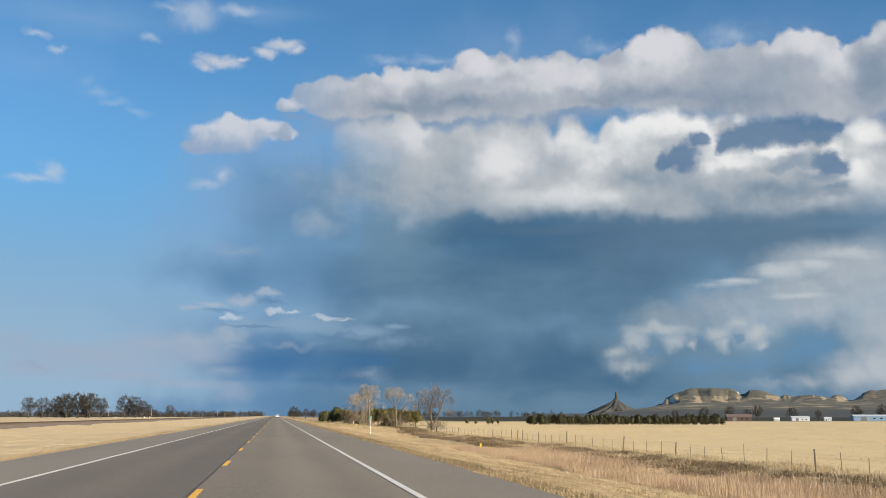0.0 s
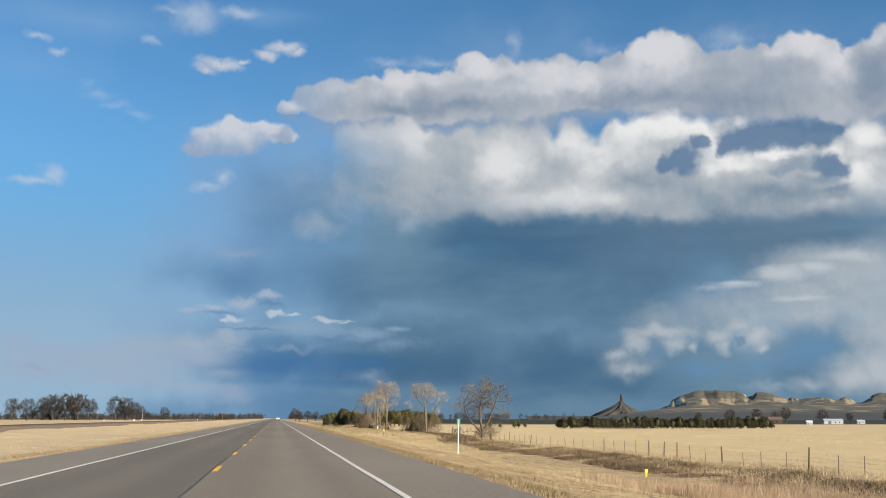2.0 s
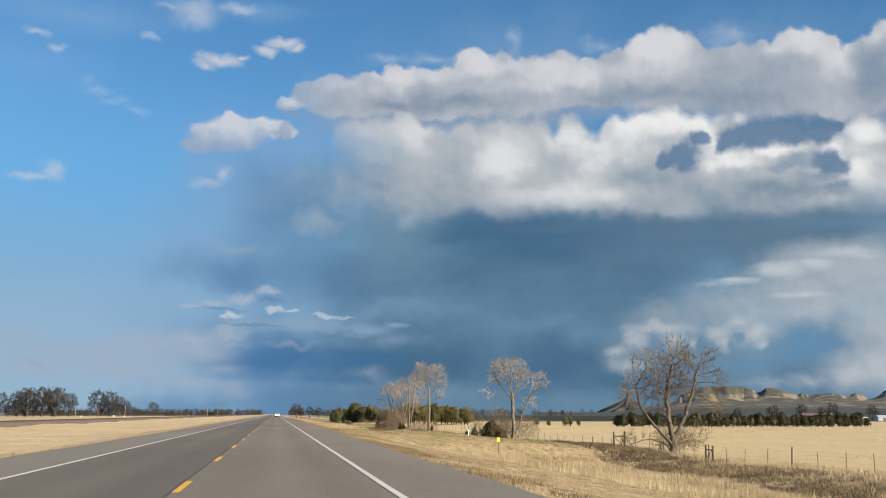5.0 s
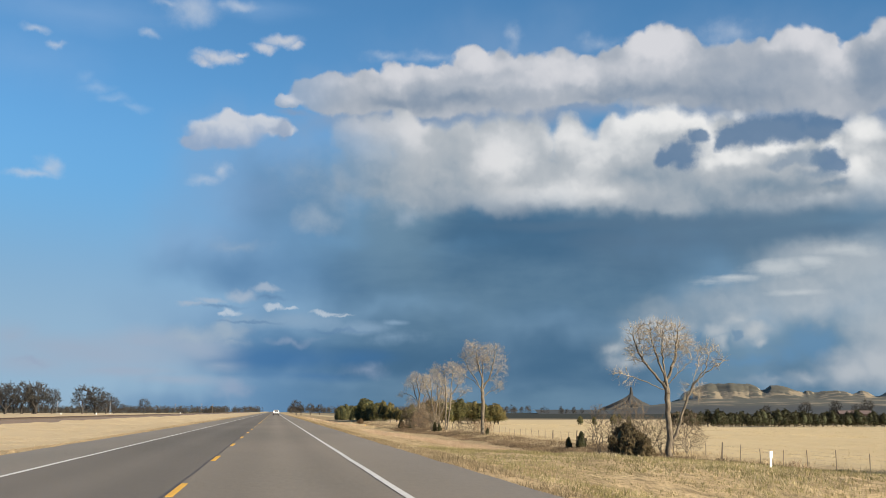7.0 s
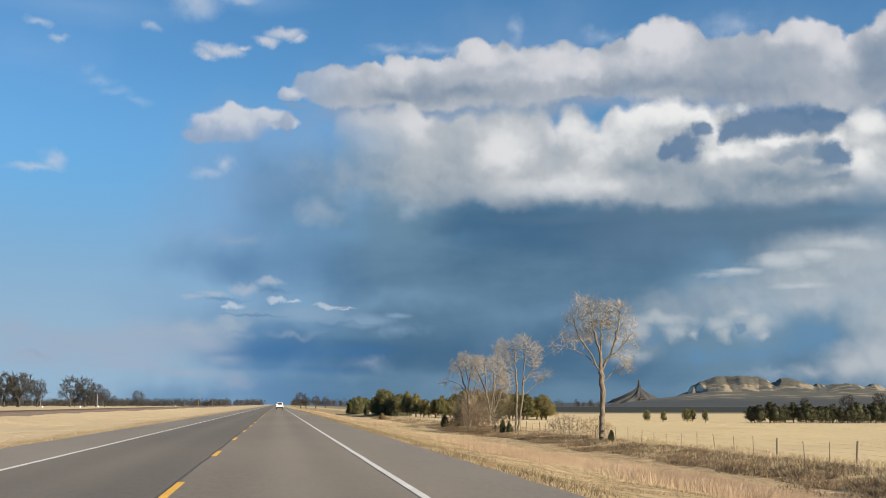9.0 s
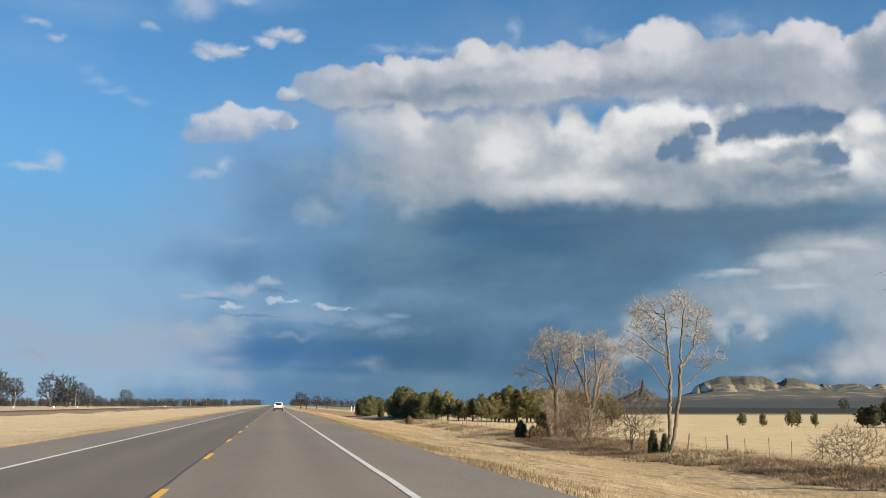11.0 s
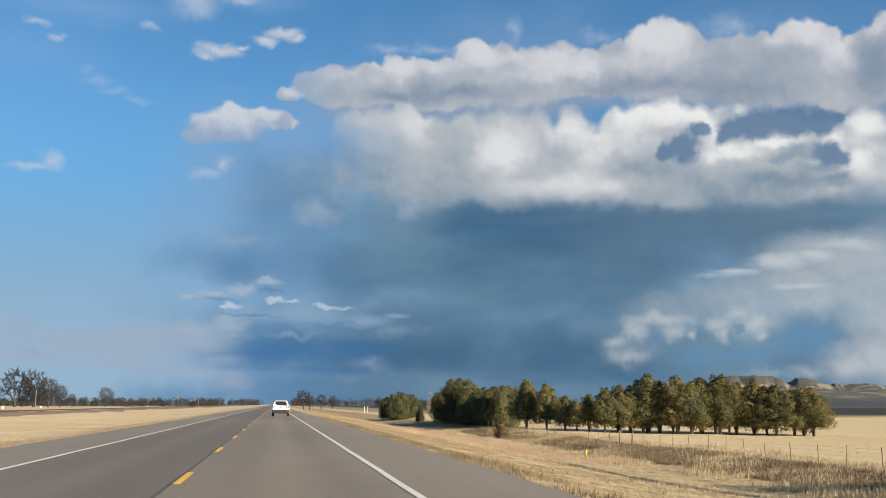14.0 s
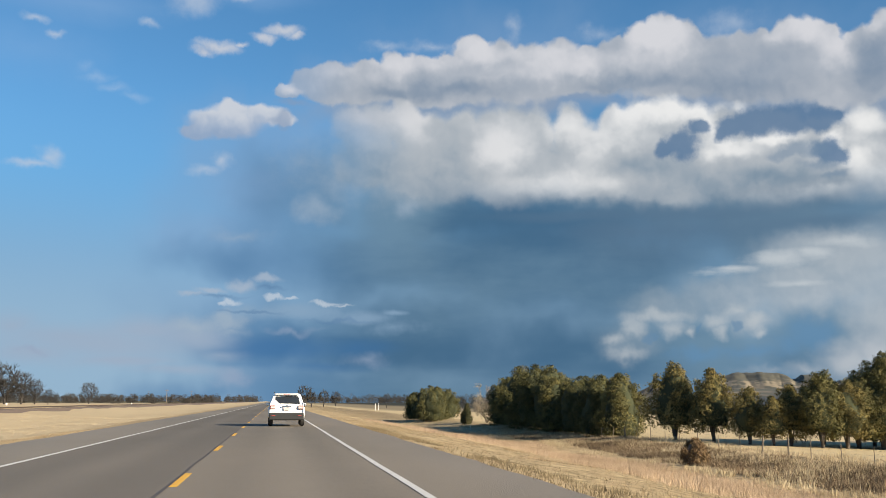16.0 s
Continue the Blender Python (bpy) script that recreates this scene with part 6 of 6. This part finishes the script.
def build_culvert(x, y):
    """Corrugated pipe under the field entrance, its near end open."""
    root = empty("culvert", pose(x, y, float(ground_z(x, y)) + 0.22, 0, 0, 0), label="rusty corrugated culvert pipe under the field entrance", category="culvert")
    rings = []
    for k in range(41):
        rad = 0.34 + (0.018 if k % 2 else 0.0)
        rings.append([(math.cos(2 * math.pi * c / 20) * rad, k * 0.1, math.sin(2 * math.pi * c / 20) * rad) for c in range(20)])
    for k in range(40, -1, -1):
        rings.append([(math.cos(2 * math.pi * c / 20) * 0.31, k * 0.1, math.sin(2 * math.pi * c / 20) * 0.31) for c in range(20)])
    vs = [p for ring in rings for p in ring]
    fs = [(i * 20 + c, i * 20 + (c + 1) % 20, ((i + 1) % len(rings)) * 20 + (c + 1) % 20, ((i + 1) % len(rings)) * 20 + c) for i in range(len(rings)) for c in range(20)]
    part("pipe", mesh_of("pipe", vs, fs), M["rail"], root)


build_culvert(21.4, 240.4)

# ---- railway ----


def build_railway():
    y0, y1 = -60.0, 2500.0
    bm = bmesh.new()
    section = [(-3.4, -0.7), (-1.9, 0.08), (1.9, 0.08), (3.4, -0.7)]
    ys = np.arange(y0, y1, 5.0)
    rows = [[bm.verts.new((-36 + x + 0.25 * (float(wave(y, x, 0.3)) - 0.5), y, z + 0.1 * (float(wave(y, x * 9, 0.7)) - 0.5))) for x, z in section] for y in ys]
    for a, b in zip(rows, rows[1:]):
        for k in range(3):
            bm.faces.new((a[k], a[k + 1], b[k + 1], b[k]))
    me = bpy.data.meshes.new("railway")
    bm.to_mesh(me)
    bm.free()
    bed = thing("railway", me, M["ballast"], label="railway track on a low brown ballast bank", category="railway", kind="structure")
    for x in (-36.75, -35.25):
        part("rail", boxed(x, (y0 + y1) / 2, 0.29, 0.075, y1 - y0, 0.16), M["rail"], bed, "rusty steel rail")
    tie = boxed(0, 0, 0, 2.5, 0.23, 0.18)
    me = bpy.data.meshes.new("sleeper")
    tie.to_mesh(me)
    tie.free()
    me.materials.append(M["dark_bark"])
    for k in range(290):
        part("sleeper", me, M["dark_bark"], bed).location = (-36, 130 + k * 1.6, 0.13)


build_railway()


def pole(x, y, h, mat, label, arm=False):
    root = empty("utility_pole", pose(x, y, float(ground_z(x, y))), label=label, category="pole")
    part("mast", rod(bmesh.new(), (0, 0, -0.2), (0, 0, h), 0.17, 0.11), mat, root)
    if arm:
        part("crossarm", boxed(0, 0, h - 0.5, 2.2, 0.12, 0.14), mat, root)


pole(-146, 981, 9.0, M["steel"], "thin grey pole beside the far grove")
pole(-103, 925, 8.0, M["steel"], "thin grey pole beside the far grove")
pole(-117, 1540, 11, M["post_wood"], "far wooden utility pole", True)
pole(-60, 1300, 9, M["post_wood"], "far wooden utility pole", True)
pole(-58, 1100, 8, M["post_wood"], "far wooden utility pole", True)
pole(43.0, 960.0, 2.9, M["white_paint"], "slim white post at a field entrance")
pole(44.8, 963.0, 2.9, M["white_paint"], "slim white post at a field entrance")


def signal_box(x, y, s=1.0):
    root = empty("equipment_box", pose(x, y, float(ground_z(x, y))), label="small white trackside equipment box", category="equipment box")
    part("cabinet", boxed(0, 0, 0.85 * s, 1.0 * s, 0.8 * s, 1.7 * s, bevel=0.05), M["white_paint"], root)
    part("lid", boxed(0, 0, 1.73 * s, 1.1 * s, 0.9 * s, 0.08), M["steel"], root)


for x, y in ((-101, 860), (-128, 900), (-108, 960), (-70, 1050)):
    signal_box(x, y, 0.6)

# ---- roadside markers ----


def letters(text, size, thick):
    cu = bpy.data.curves.new("digit", "FONT")
    cu.body, cu.size, cu.extrude, cu.align_x, cu.align_y = text, size, thick, "CENTER", "CENTER"
    ob = bpy.data.objects.new("digit", cu)
    me = bpy.data.meshes.new_from_object(ob)
    bpy.data.objects.remove(ob)
    return me


def mile_sign():
    x, y = 10.93, 127.4
    root = empty("mile_marker", pose(x, y, float(ground_z(x, y)), 0, 1.0, 0), label="green mile marker plate on a white post", category="road sign")
    part("post", boxed(0, 0, 1.0, 0.055, 0.045, 2.3, bevel=0.008), M["white_paint"], root, "slim white painted post")
    plate = part("plate", boxed(0, -0.035, 1.98, 0.2, 0.012, 0.4, bevel=0.005), M["green_sign"], root, "green reflective plate")
    for k, d in enumerate("40"):
        me = letters(d, 0.21, 0.002)
        ob = part("digit", me, M["white_paint"], plate, "white digit")
        ob.matrix_basis = pose(0, -0.045, 2.06 - k * 0.185, 90)


mile_sign()


def stake(x, y, h, mat, label, name="marker_post", wide=0.1):
    root = empty(name, pose(x, y, float(ground_z(x, y)), 2, 1, 8), label=label, category="marker post")
    part("stake", boxed(0, 0, h / 2 - 0.05, wide * 0.6, 0.03, h + 0.1, bevel=0.006), M["post_wood"] if mat is None else mat, root)
    part("band", boxed(0, -0.004, h - 0.12, wide, 0.05, 0.24, bevel=0.01), M["yellow_sign"] if mat is None else mat, root)


stake(25.9, 136.1, 0.55, M["yellow_sign"], "short yellow marker stake in the mown ditch", wide=0.22)
stake(25.8, 524.6, 0.6, M["yellow_sign"], "short yellow marker stake in dry grass", wide=0.16)
stake(18.1, 256.4, 0.62, M["white_paint"], "white marker stake by the field entrance", wide=0.14)
stake(28.5, 655.0, 0.55, M["white_paint"], "short white marker stake in dry grass", wide=0.1)
stake(20.0, 700.0, 0.55, M["white_paint"], "short white marker stake in dry grass", wide=0.1)

root = empty("pipeline_marker", pose(17.6, 240.3, float(ground_z(17.6, 240.3)), 0, 0, 6), label="yellow pipeline marker plate on a dark post", category="marker sign")
part("post", boxed(0, 0, 0.8, 0.05, 0.04, 1.8), M["dark_bark"], root)
part("plate", boxed(0, -0.03, 1.55, 0.25, 0.02, 0.36, bevel=0.008), M["yellow_sign"], root)

# ---- farmstead far across the field ----


def shed(x, y, w, d, h, wall, roof, label, name="farm_shed", rise=1.6, turn=0.0):
    root = empty(name, pose(x, y, float(ground_z(x, y)) - 0.2, 0, 0, turn), label=label, category="building")
    t = 0.2
    for name_, args in (("wall", (0, -d / 2, h / 2, w, t, h)), ("wall", (0, d / 2, h / 2, w, t, h)), ("wall", (-w / 2, 0, h / 2, t, d - t, h)), ("wall", (w / 2, 0, h / 2, t, d - t, h))):
        part(name_, boxed(*args), wall, root)
    for s in (-1, 1):
        bm = box(bmesh.new(), 0, 0, 0, w + 0.8, math.hypot(d / 2 + 0.4, rise), 0.15)
        bmesh.ops.transform(bm, matrix=pose(0, s * d / 4, h + rise / 2, -s * math.degrees(math.atan2(rise, d / 2 + 0.4))), verts=bm.verts)
        part("roof", bm, roof, root)
    part("door", boxed(-w * 0.2, -d / 2 - 0.12, h * 0.42, w * 0.16, 0.08, h * 0.84), M["steel"], root)
    for k in (0.1, 0.3):
        part("window", boxed(w * k, -d / 2 - 0.12, h * 0.55, w * 0.07, 0.06, h * 0.28), M["glass"], root)


M["glass"] = material("dark window glass", (0.02, 0.024, 0.03), 0.08, (0.03, 0.035, 0.04), 1.0)
M["barn_red"] = material("faded red boards", (0.095, 0.06, 0.05), 0.85, (0.07, 0.045, 0.038), 2.0, 6, 0.3)
M["barn_roof"] = material("rusted sheet roof", (0.17, 0.12, 0.10), 0.7, (0.11, 0.08, 0.07), 1.0, 6)
M["pale_wall"] = material("pale metal wall", (0.62, 0.63, 0.64), 0.5, (0.5, 0.51, 0.53), 0.4, 5)
M["blue_wall"] = material("blue metal wall", (0.22, 0.33, 0.46), 0.5, (0.17, 0.26, 0.37), 0.4, 5)
M["pale_roof"] = material("pale sheet roof", (0.5, 0.53, 0.56), 0.45, (0.4, 0.43, 0.46), 0.4, 5)
shed(455, 1010, 24, 14, 4.5, M["barn_red"], M["barn_roof"], "faded red barn with a rusted roof", name="barn", rise=2.6, turn=-18)
shed(478, 975, 5, 4, 2.2, M["pale_wall"], M["pale_wall"], "small white farm outbuilding", turn=-15)
shed(520, 1010, 17, 12, 3.6, M["pale_wall"], M["pale_roof"], "white metal farm shed with a low roof", turn=-20)
shed(610, 1035, 34, 16, 5.0, M["blue_wall"], M["pale_roof"], "long blue metal machine shed", turn=-20)
shed(566, 1040, 7, 6, 2.6, M["pale_wall"], M["pale_roof"], "small white farm outbuilding", turn=-20)

# ---- the car ahead ----
M["car_white"] = material("white car paint", (0.78, 0.78, 0.77), 0.25, (0.74, 0.74, 0.73), 1.5, coat=0.6)
M["car_black"] = material("black car plastic", (0.022, 0.022, 0.023), 0.55, (0.03, 0.03, 0.03), 8.0)
M["tyre"] = material("tyre rubber", (0.018, 0.018, 0.018), 0.8, (0.028, 0.026, 0.025), 20.0)
M["tail_red"] = material("red lamp plastic", (0.34, 0.075, 0.07), 0.2, (0.27, 0.06, 0.055), 9.0, coat=0.5)
M["lamp_clear"] = material("clear lamp plastic", (0.66, 0.6, 0.58), 0.2, (0.55, 0.5, 0.48), 9.0, coat=0.5)
M["chrome"] = material("chrome trim", (0.7, 0.7, 0.7), 0.15, (0.6, 0.6, 0.6), 5.0, metal=1.0)


def loft(sections, smooth=True):
    """A closed skin through outlines of equal length given as lists of points."""
    bm = bmesh.new()
    rings = [[bm.verts.new(p) for p in s] for s in sections]
    n = len(rings[0])
    for a, b in zip(rings, rings[1:]):
        for k in range(n):
            bm.faces.new((a[k], a[(k + 1) % n], b[(k + 1) % n], b[k]))
    bm.faces.new(rings[0][::-1])
    bm.faces.new(rings[-1])
    bmesh.ops.recalc_face_normals(bm, faces=bm.faces)
    if smooth:
        for f in bm.faces:
            f.smooth = len(f.verts) == 4
    return bm


def outline(w_low, w_mid, w_top, z0, z1, z2, y_low, y_mid, y_top):
    """Half-rounded body section across the car, from sill over shoulder to roof, leaning with height."""
    pts = [(w_low * 0.9, y_low, z0), (w_low, y_low, z0 + 0.08), (w_mid, y_mid, z0 + (z1 - z0) * 0.6), (w_mid * 0.985, y_mid, z1), (w_top * 1.04, y_top, z2 - 0.14), (w_top * 0.96, y_top, z2 - 0.05), (w_top * 0.8, y_top, z2)]
    return pts + [(-x, y, z) for x, y, z in pts[::-1]]


def build_car(x, y):
    car = empty("sport_utility_vehicle", pose(x, y, 0.0, 0, 0, 0), label="white sport utility vehicle seen from behind on the road", category="car")
    L = 4.68
    lower = [outline(0.84, 0.88, 0.86, 0.42, 0.78, 1.08, 0.06, 0.02, 0.12), outline(0.92, 0.945, 0.91, 0.36, 0.80, 1.10, 0.16, 0.14, 0.22), outline(0.93, 0.945, 0.92, 0.32, 0.80, 1.10, 1.0, 1.0, 1.0),
             outline(0.93, 0.94, 0.91, 0.32, 0.80, 1.08, 3.2, 3.2, 3.2), outline(0.92, 0.93, 0.86, 0.36, 0.76, 1.02, 4.2, 4.2, 4.1), outline(0.78, 0.80, 0.74, 0.40, 0.70, 0.92, L, L, L - 0.1)]
    part("body", loft(lower), M["car_white"], car)

    def cab(w0, w1, z0, z1, y0, y1):
        pts = [(w0, y0, z0), (w0 * 0.99, y0, z0 + 0.1), (w1 * 1.03, y1, z1 - 0.12), (w1 * 0.97, y1, z1 - 0.04), (w1 * 0.82, y1, z1)]
        return pts + [(-a, b, c) for a, b, c in pts[::-1]]

    part("cabin", loft([cab(0.86, 0.68, 1.04, 1.68, 0.10, 0.36), cab(0.90, 0.72, 1.05, 1.71, 0.34, 0.62), cab(0.90, 0.73, 1.05, 1.72, 1.4, 1.4), cab(0.89, 0.71, 1.05, 1.68, 2.6, 2.3), cab(0.86, 0.66, 1.0, 1.6, 3.5, 2.75)]), M["car_white"], car)
    rear = bmesh.new()
    q = [(-0.70, 0.125, 1.16), (0.70, 0.125, 1.16), (0.60, 0.315, 1.56), (-0.60, 0.315, 1.56)]
    vs = [rear.verts.new(p) for p in q] + [rear.verts.new((p[0] * 0.97, p[1] + 0.05, p[2])) for p in q]
    for f in ((0, 1, 2, 3), (7, 6, 5, 4), (0, 4, 5, 1), (1, 5, 6, 2), (2, 6, 7, 3), (3, 7, 4, 0)):
        rear.faces.new([vs[k] for k in f])
    bmesh.ops.bevel(rear, geom=rear.edges[:], offset=0.02, segments=2, affect="EDGES")
    part("rear_window", rear, M["glass"], car, "dark tinted rear window")
    for s in (-1, 1):
        bm = bmesh.new()
        q = [(s * 0.905, 0.55, 1.14), (s * 0.905, 3.1, 1.14), (s * 0.755, 2.5, 1.55), (s * 0.755, 0.8, 1.58)]
        vs = [bm.verts.new(p) for p in q] + [bm.verts.new((p[0] - s * 0.04, p[1], p[2])) for p in q]
        for f in ((0, 1, 2, 3), (7, 6, 5, 4), (0, 4, 5, 1), (1, 5, 6, 2), (2, 6, 7, 3), (3, 7, 4, 0)):
            bm.faces.new([vs[k] for k in f])
        bmesh.ops.recalc_face_normals(bm, faces=bm.faces)
        part("side_window", bm, M["glass"], car)
    part("bumper", boxed(0, 0.10, 0.52, 1.82, 0.26, 0.38, bevel=0.06), M["car_black"], car, "black plastic rear bumper")
    part("skid_plate", boxed(0, 0.16, 0.36, 1.30, 0.2, 0.10, bevel=0.03), M["steel"], car)
    part("spoiler", boxed(0, 0.30, 1.655, 1.22, 0.26, 0.05, bevel=0.02), M["car_white"], car)
    part("brake_light", boxed(0, 0.18, 1.635, 0.36, 0.03, 0.03, bevel=0.008), M["tail_red"], car)
    part("wiper", rod(bmesh.new(), (0.0, 0.105, 1.2), (0.36, 0.12, 1.24), 0.012), M["car_black"], car)
    for s in (-1, 1):
        lamp = part("tail_light", boxed(s * 0.73, 0.055, 0.98, 0.28, 0.10, 0.20, bevel=0.04), M["tail_red"], car, "red tail light")
        part("reverse_lens", boxed(s * 0.71, 0.0, 0.975, 0.22, 0.02, 0.11, bevel=0.008), M["lamp_clear"], lamp)
        part("reflector", boxed(s * 0.68, -0.04, 0.56, 0.2, 0.02, 0.045, bevel=0.006), M["tail_red"], car)
        part("roof_rail", rod(bmesh.new(), (s * 0.64, 0.6, 1.76), (s * 0.64, 2.4, 1.75), 0.022), M["car_black"], car)
        mirror = part("mirror", boxed(s * 0.99, 2.75, 1.12, 0.17, 0.1, 0.15, bevel=0.03), M["car_white"], car)
        part("mirror_glass", boxed(s * 0.99, 2.695, 1.12, 0.13, 0.01, 0.11, bevel=0.004), M["chrome"], mirror)
        part("exhaust", rod(bmesh.new(), (s * 0.55, -0.02, 0.40), (s * 0.55, 0.4, 0.40), 0.035), M["chrome"], car)
    part("number_plate", boxed(0.0, 0.0, 0.90, 0.32, 0.02, 0.16, bevel=0.005), M["lamp_clear"], car, "pale number plate")
    part("tailgate_handle", boxed(0.0, 0.0, 1.03, 0.5, 0.04, 0.05, bevel=0.012), M["chrome"], car)
    part("badge", boxed(0.0, 0.02, 1.09, 0.1, 0.02, 0.05, bevel=0.01), M["chrome"], car)
    part("aerial", rod(bmesh.new(), (0, 0.7, 1.7), (0, 0.5, 1.86), 0.012, 0.006), M["car_black"], car)
    for s in (-1, 1):
        for wy in (0.88, 3.62):
            bm = bmesh.new()
            made = bmesh.ops.create_cone(bm, cap_ends=True, segments=28, radius1=0.36, radius2=0.36, depth=0.24)["verts"]
            bmesh.ops.bevel(bm, geom=[e for e in bm.edges if len(e.link_faces) == 2 and any(len(f.verts) > 8 for f in e.link_faces)], offset=0.05, segments=2, affect="EDGES")
            bmesh.ops.transform(bm, matrix=pose(s * 0.82, wy, 0.36, 0, 90, 0), verts=bm.verts)
            wheel = part("wheel", bm, M["tyre"], car, "black rubber tyre")
            rim = rod(bmesh.new(), (s * 0.90, wy, 0.36), (s * 0.945, wy, 0.36), 0.23, 0.20, 20)
            part("rim", rim, M["chrome"], wheel)


build_car(0.62, 556.0)

# ---- grass, weeds and stubble ----


def blades(name, x0, x1, y0, y1, count, height, width, mat, label, lean=0.35, patch=None, seed=0, tuft=3, category="grass", keep=None, wind=0.0):
    """Many bent blades in small tufts over a strip of ground, one mesh."""
    g = np.random.default_rng(seed)
    x, y = g.uniform(x0, x1, count), g.uniform(y0, y1, count)
    if patch:
        scale, level = patch
        ok = wave(x + seed * 3, y, scale, 3) + g.uniform(-0.12, 0.12, count) > level
        if category == "weeds":                          # thin out towards the rim of the patch
            rim = np.minimum(np.minimum(x - x0, x1 - x) / (0.14 * (x1 - x0)), np.minimum(y - y0, y1 - y) / 14) + (wave(x, y + 50, 0.25, 2) - 0.5) * 0.9
            ok &= rim > g.uniform(0, 1, count) * 0.8
        x, y = x[ok], y[ok]
    if keep is not None:
        ok = keep(x, y)
        x, y = x[ok], y[ok]
    n = len(x)
    hz = height * (0.55 + 0.9 * wave(x + 5, y + seed, 0.4, 3))
    x = np.repeat(x, tuft) + g.normal(0, 0.07, n * tuft)
    y = np.repeat(y, tuft) + g.normal(0, 0.07, n * tuft)
    h = np.repeat(hz, tuft) * g.uniform(0.5, 1.25, n * tuft)
    z = ground_z(x, y) - 0.03
    a, t = g.uniform(0, 2 * math.pi, n * tuft), g.uniform(0, 2 * math.pi, n * tuft)
    w = width * g.uniform(0.6, 1.4, n * tuft)
    bend = np.abs(g.normal(0, lean, n * tuft)) * h
    dx, dy = np.cos(a) * w / 2, np.sin(a) * w / 2
    tip = np.stack([x + np.cos(t) * bend - wind * h, y + np.sin(t) * bend, z + h], 1)
    v = np.stack([np.stack([x - dx, y - dy, z], 1), np.stack([x + dx, y + dy, z], 1), tip], 1).reshape(-1, 3)
    thing(name, fast_mesh(name, v, np.arange(len(v)).reshape(-1, 3)), mat, label=label, category=category, kind="stuff")


# mown verge by the pavement
blades("verge_grass", 4.5, 13.0, 18, 600, 90000, 0.085, 0.02, M["verge"], "short dry verge grass beside the pavement", patch=(0.45, 0.40), seed=1, lean=0.8)
blades("edge_grass", 4.35, 5.8, 18, 560, 40000, 0.13, 0.02, M["edge_grass"], "ragged grass at the pavement edge", patch=(0.6, 0.42), seed=2, lean=0.6)
blades("ditch_grass", 11, 27, 25, 680, 120000, 0.14, 0.022, M["grass"], "pale dry grass in the broad ditch", patch=(0.13, 0.46), seed=3, lean=0.7)
# russet weeds: at the start of the road and by the juniper belt
blades("russet_weeds", 18.5, 31, 25, 132, 62000, 0.6, 0.018, M["reed"], "tall russet dead weeds in the ditch", patch=(0.12, 0.40), seed=4, lean=0.3, category="weeds")
blades("russet_weeds", 11, 26, 308, 362, 52000, 0.48, 0.016, M["reed"], "tall russet dead weeds in the ditch", patch=(0.12, 0.44), seed=5, lean=0.6, category="weeds")
blades("russet_weeds", 11, 26, 508, 640, 90000, 0.34, 0.017, M["reed"], "tall russet dead weeds in the ditch", patch=(0.10, 0.42), seed=6, lean=0.6, category="weeds")
blades("tall_straw", 15, 27, 205, 245, 14000, 0.55, 0.03, M["grass"], "tall pale straw in the ditch", patch=(0.14, 0.42), seed=7, lean=0.5)
blades("greening_grass", 6.0, 27, 238, 272, 26000, 0.12, 0.02, M["greening"], "olive grass greening on the field entrance bank", patch=(0.2, 0.40), seed=17, lean=0.7)
# grey weeds below the fence
blades("grey_weeds", 28.0, 34.8, 40, 640, 80000, 0.30, 0.05, M["weed"], "dark grey dead weeds along the ditch bank", patch=(0.3, 0.40), seed=8, lean=1.1, tuft=5, category="weeds")
# dark weeds thickened where tree shade falls, standing in for that shade
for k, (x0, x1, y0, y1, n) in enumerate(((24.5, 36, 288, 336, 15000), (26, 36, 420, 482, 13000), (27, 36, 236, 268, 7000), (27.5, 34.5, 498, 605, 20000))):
    blades("dark_weeds", x0, x1, y0, y1, n, 0.32, 0.06, M["weed"], "dark matted dead weeds standing in for shade under the roadside trees", patch=(0.34, 0.46), seed=30 + k, lean=1.1, tuft=4, category="weeds")
blades("fence_grass", 31.0, 39.0, 40, 680, 50000, 0.34, 0.035, M["grass"], "pale dry grass along the fence", patch=(0.2, 0.40), seed=9, lean=0.5)
blades("pale_tussocks", 25.5, 33.5, 470, 640, 16000, 0.42, 0.04, M["grass"], "pale grass tussocks on the ditch bank", patch=(0.3, 0.52), seed=19, lean=0.45, tuft=4)
# the fields
blades("field_stubble", 38, 110, 60, 600, 95000, 0.13, 0.035, M["stubble"], "short pale stubble across the field", patch=(0.07, 0.44), seed=10, tuft=3, lean=0.6)
blades("field_stubble", 100, 260, 150, 600, 26000, 0.2, 0.15, M["stubble"], "short pale stubble across the field", patch=(0.04, 0.45), seed=11, tuft=2)
# the other side of the road
blades("verge_grass", -13.0, -8.05, 30, 560, 36000, 0.09, 0.032, M["verge"], "short dry verge grass beside the pavement", patch=(0.45, 0.38), seed=12, lean=0.8)
blades("roadside_grass", -32.0, -12.0, 45, 640, 110000, 0.10, 0.016, M["pale_grass"], "pale dry grass between road and railway", patch=(0.15, 0.3), seed=13, lean=0.8)
blades("trackside_grass", -75.0, -40.5, 120, 800, 26000, 0.3, 0.08, M["stubble"], "pale dry grass beyond the railway", patch=(0.1, 0.38), seed=14)
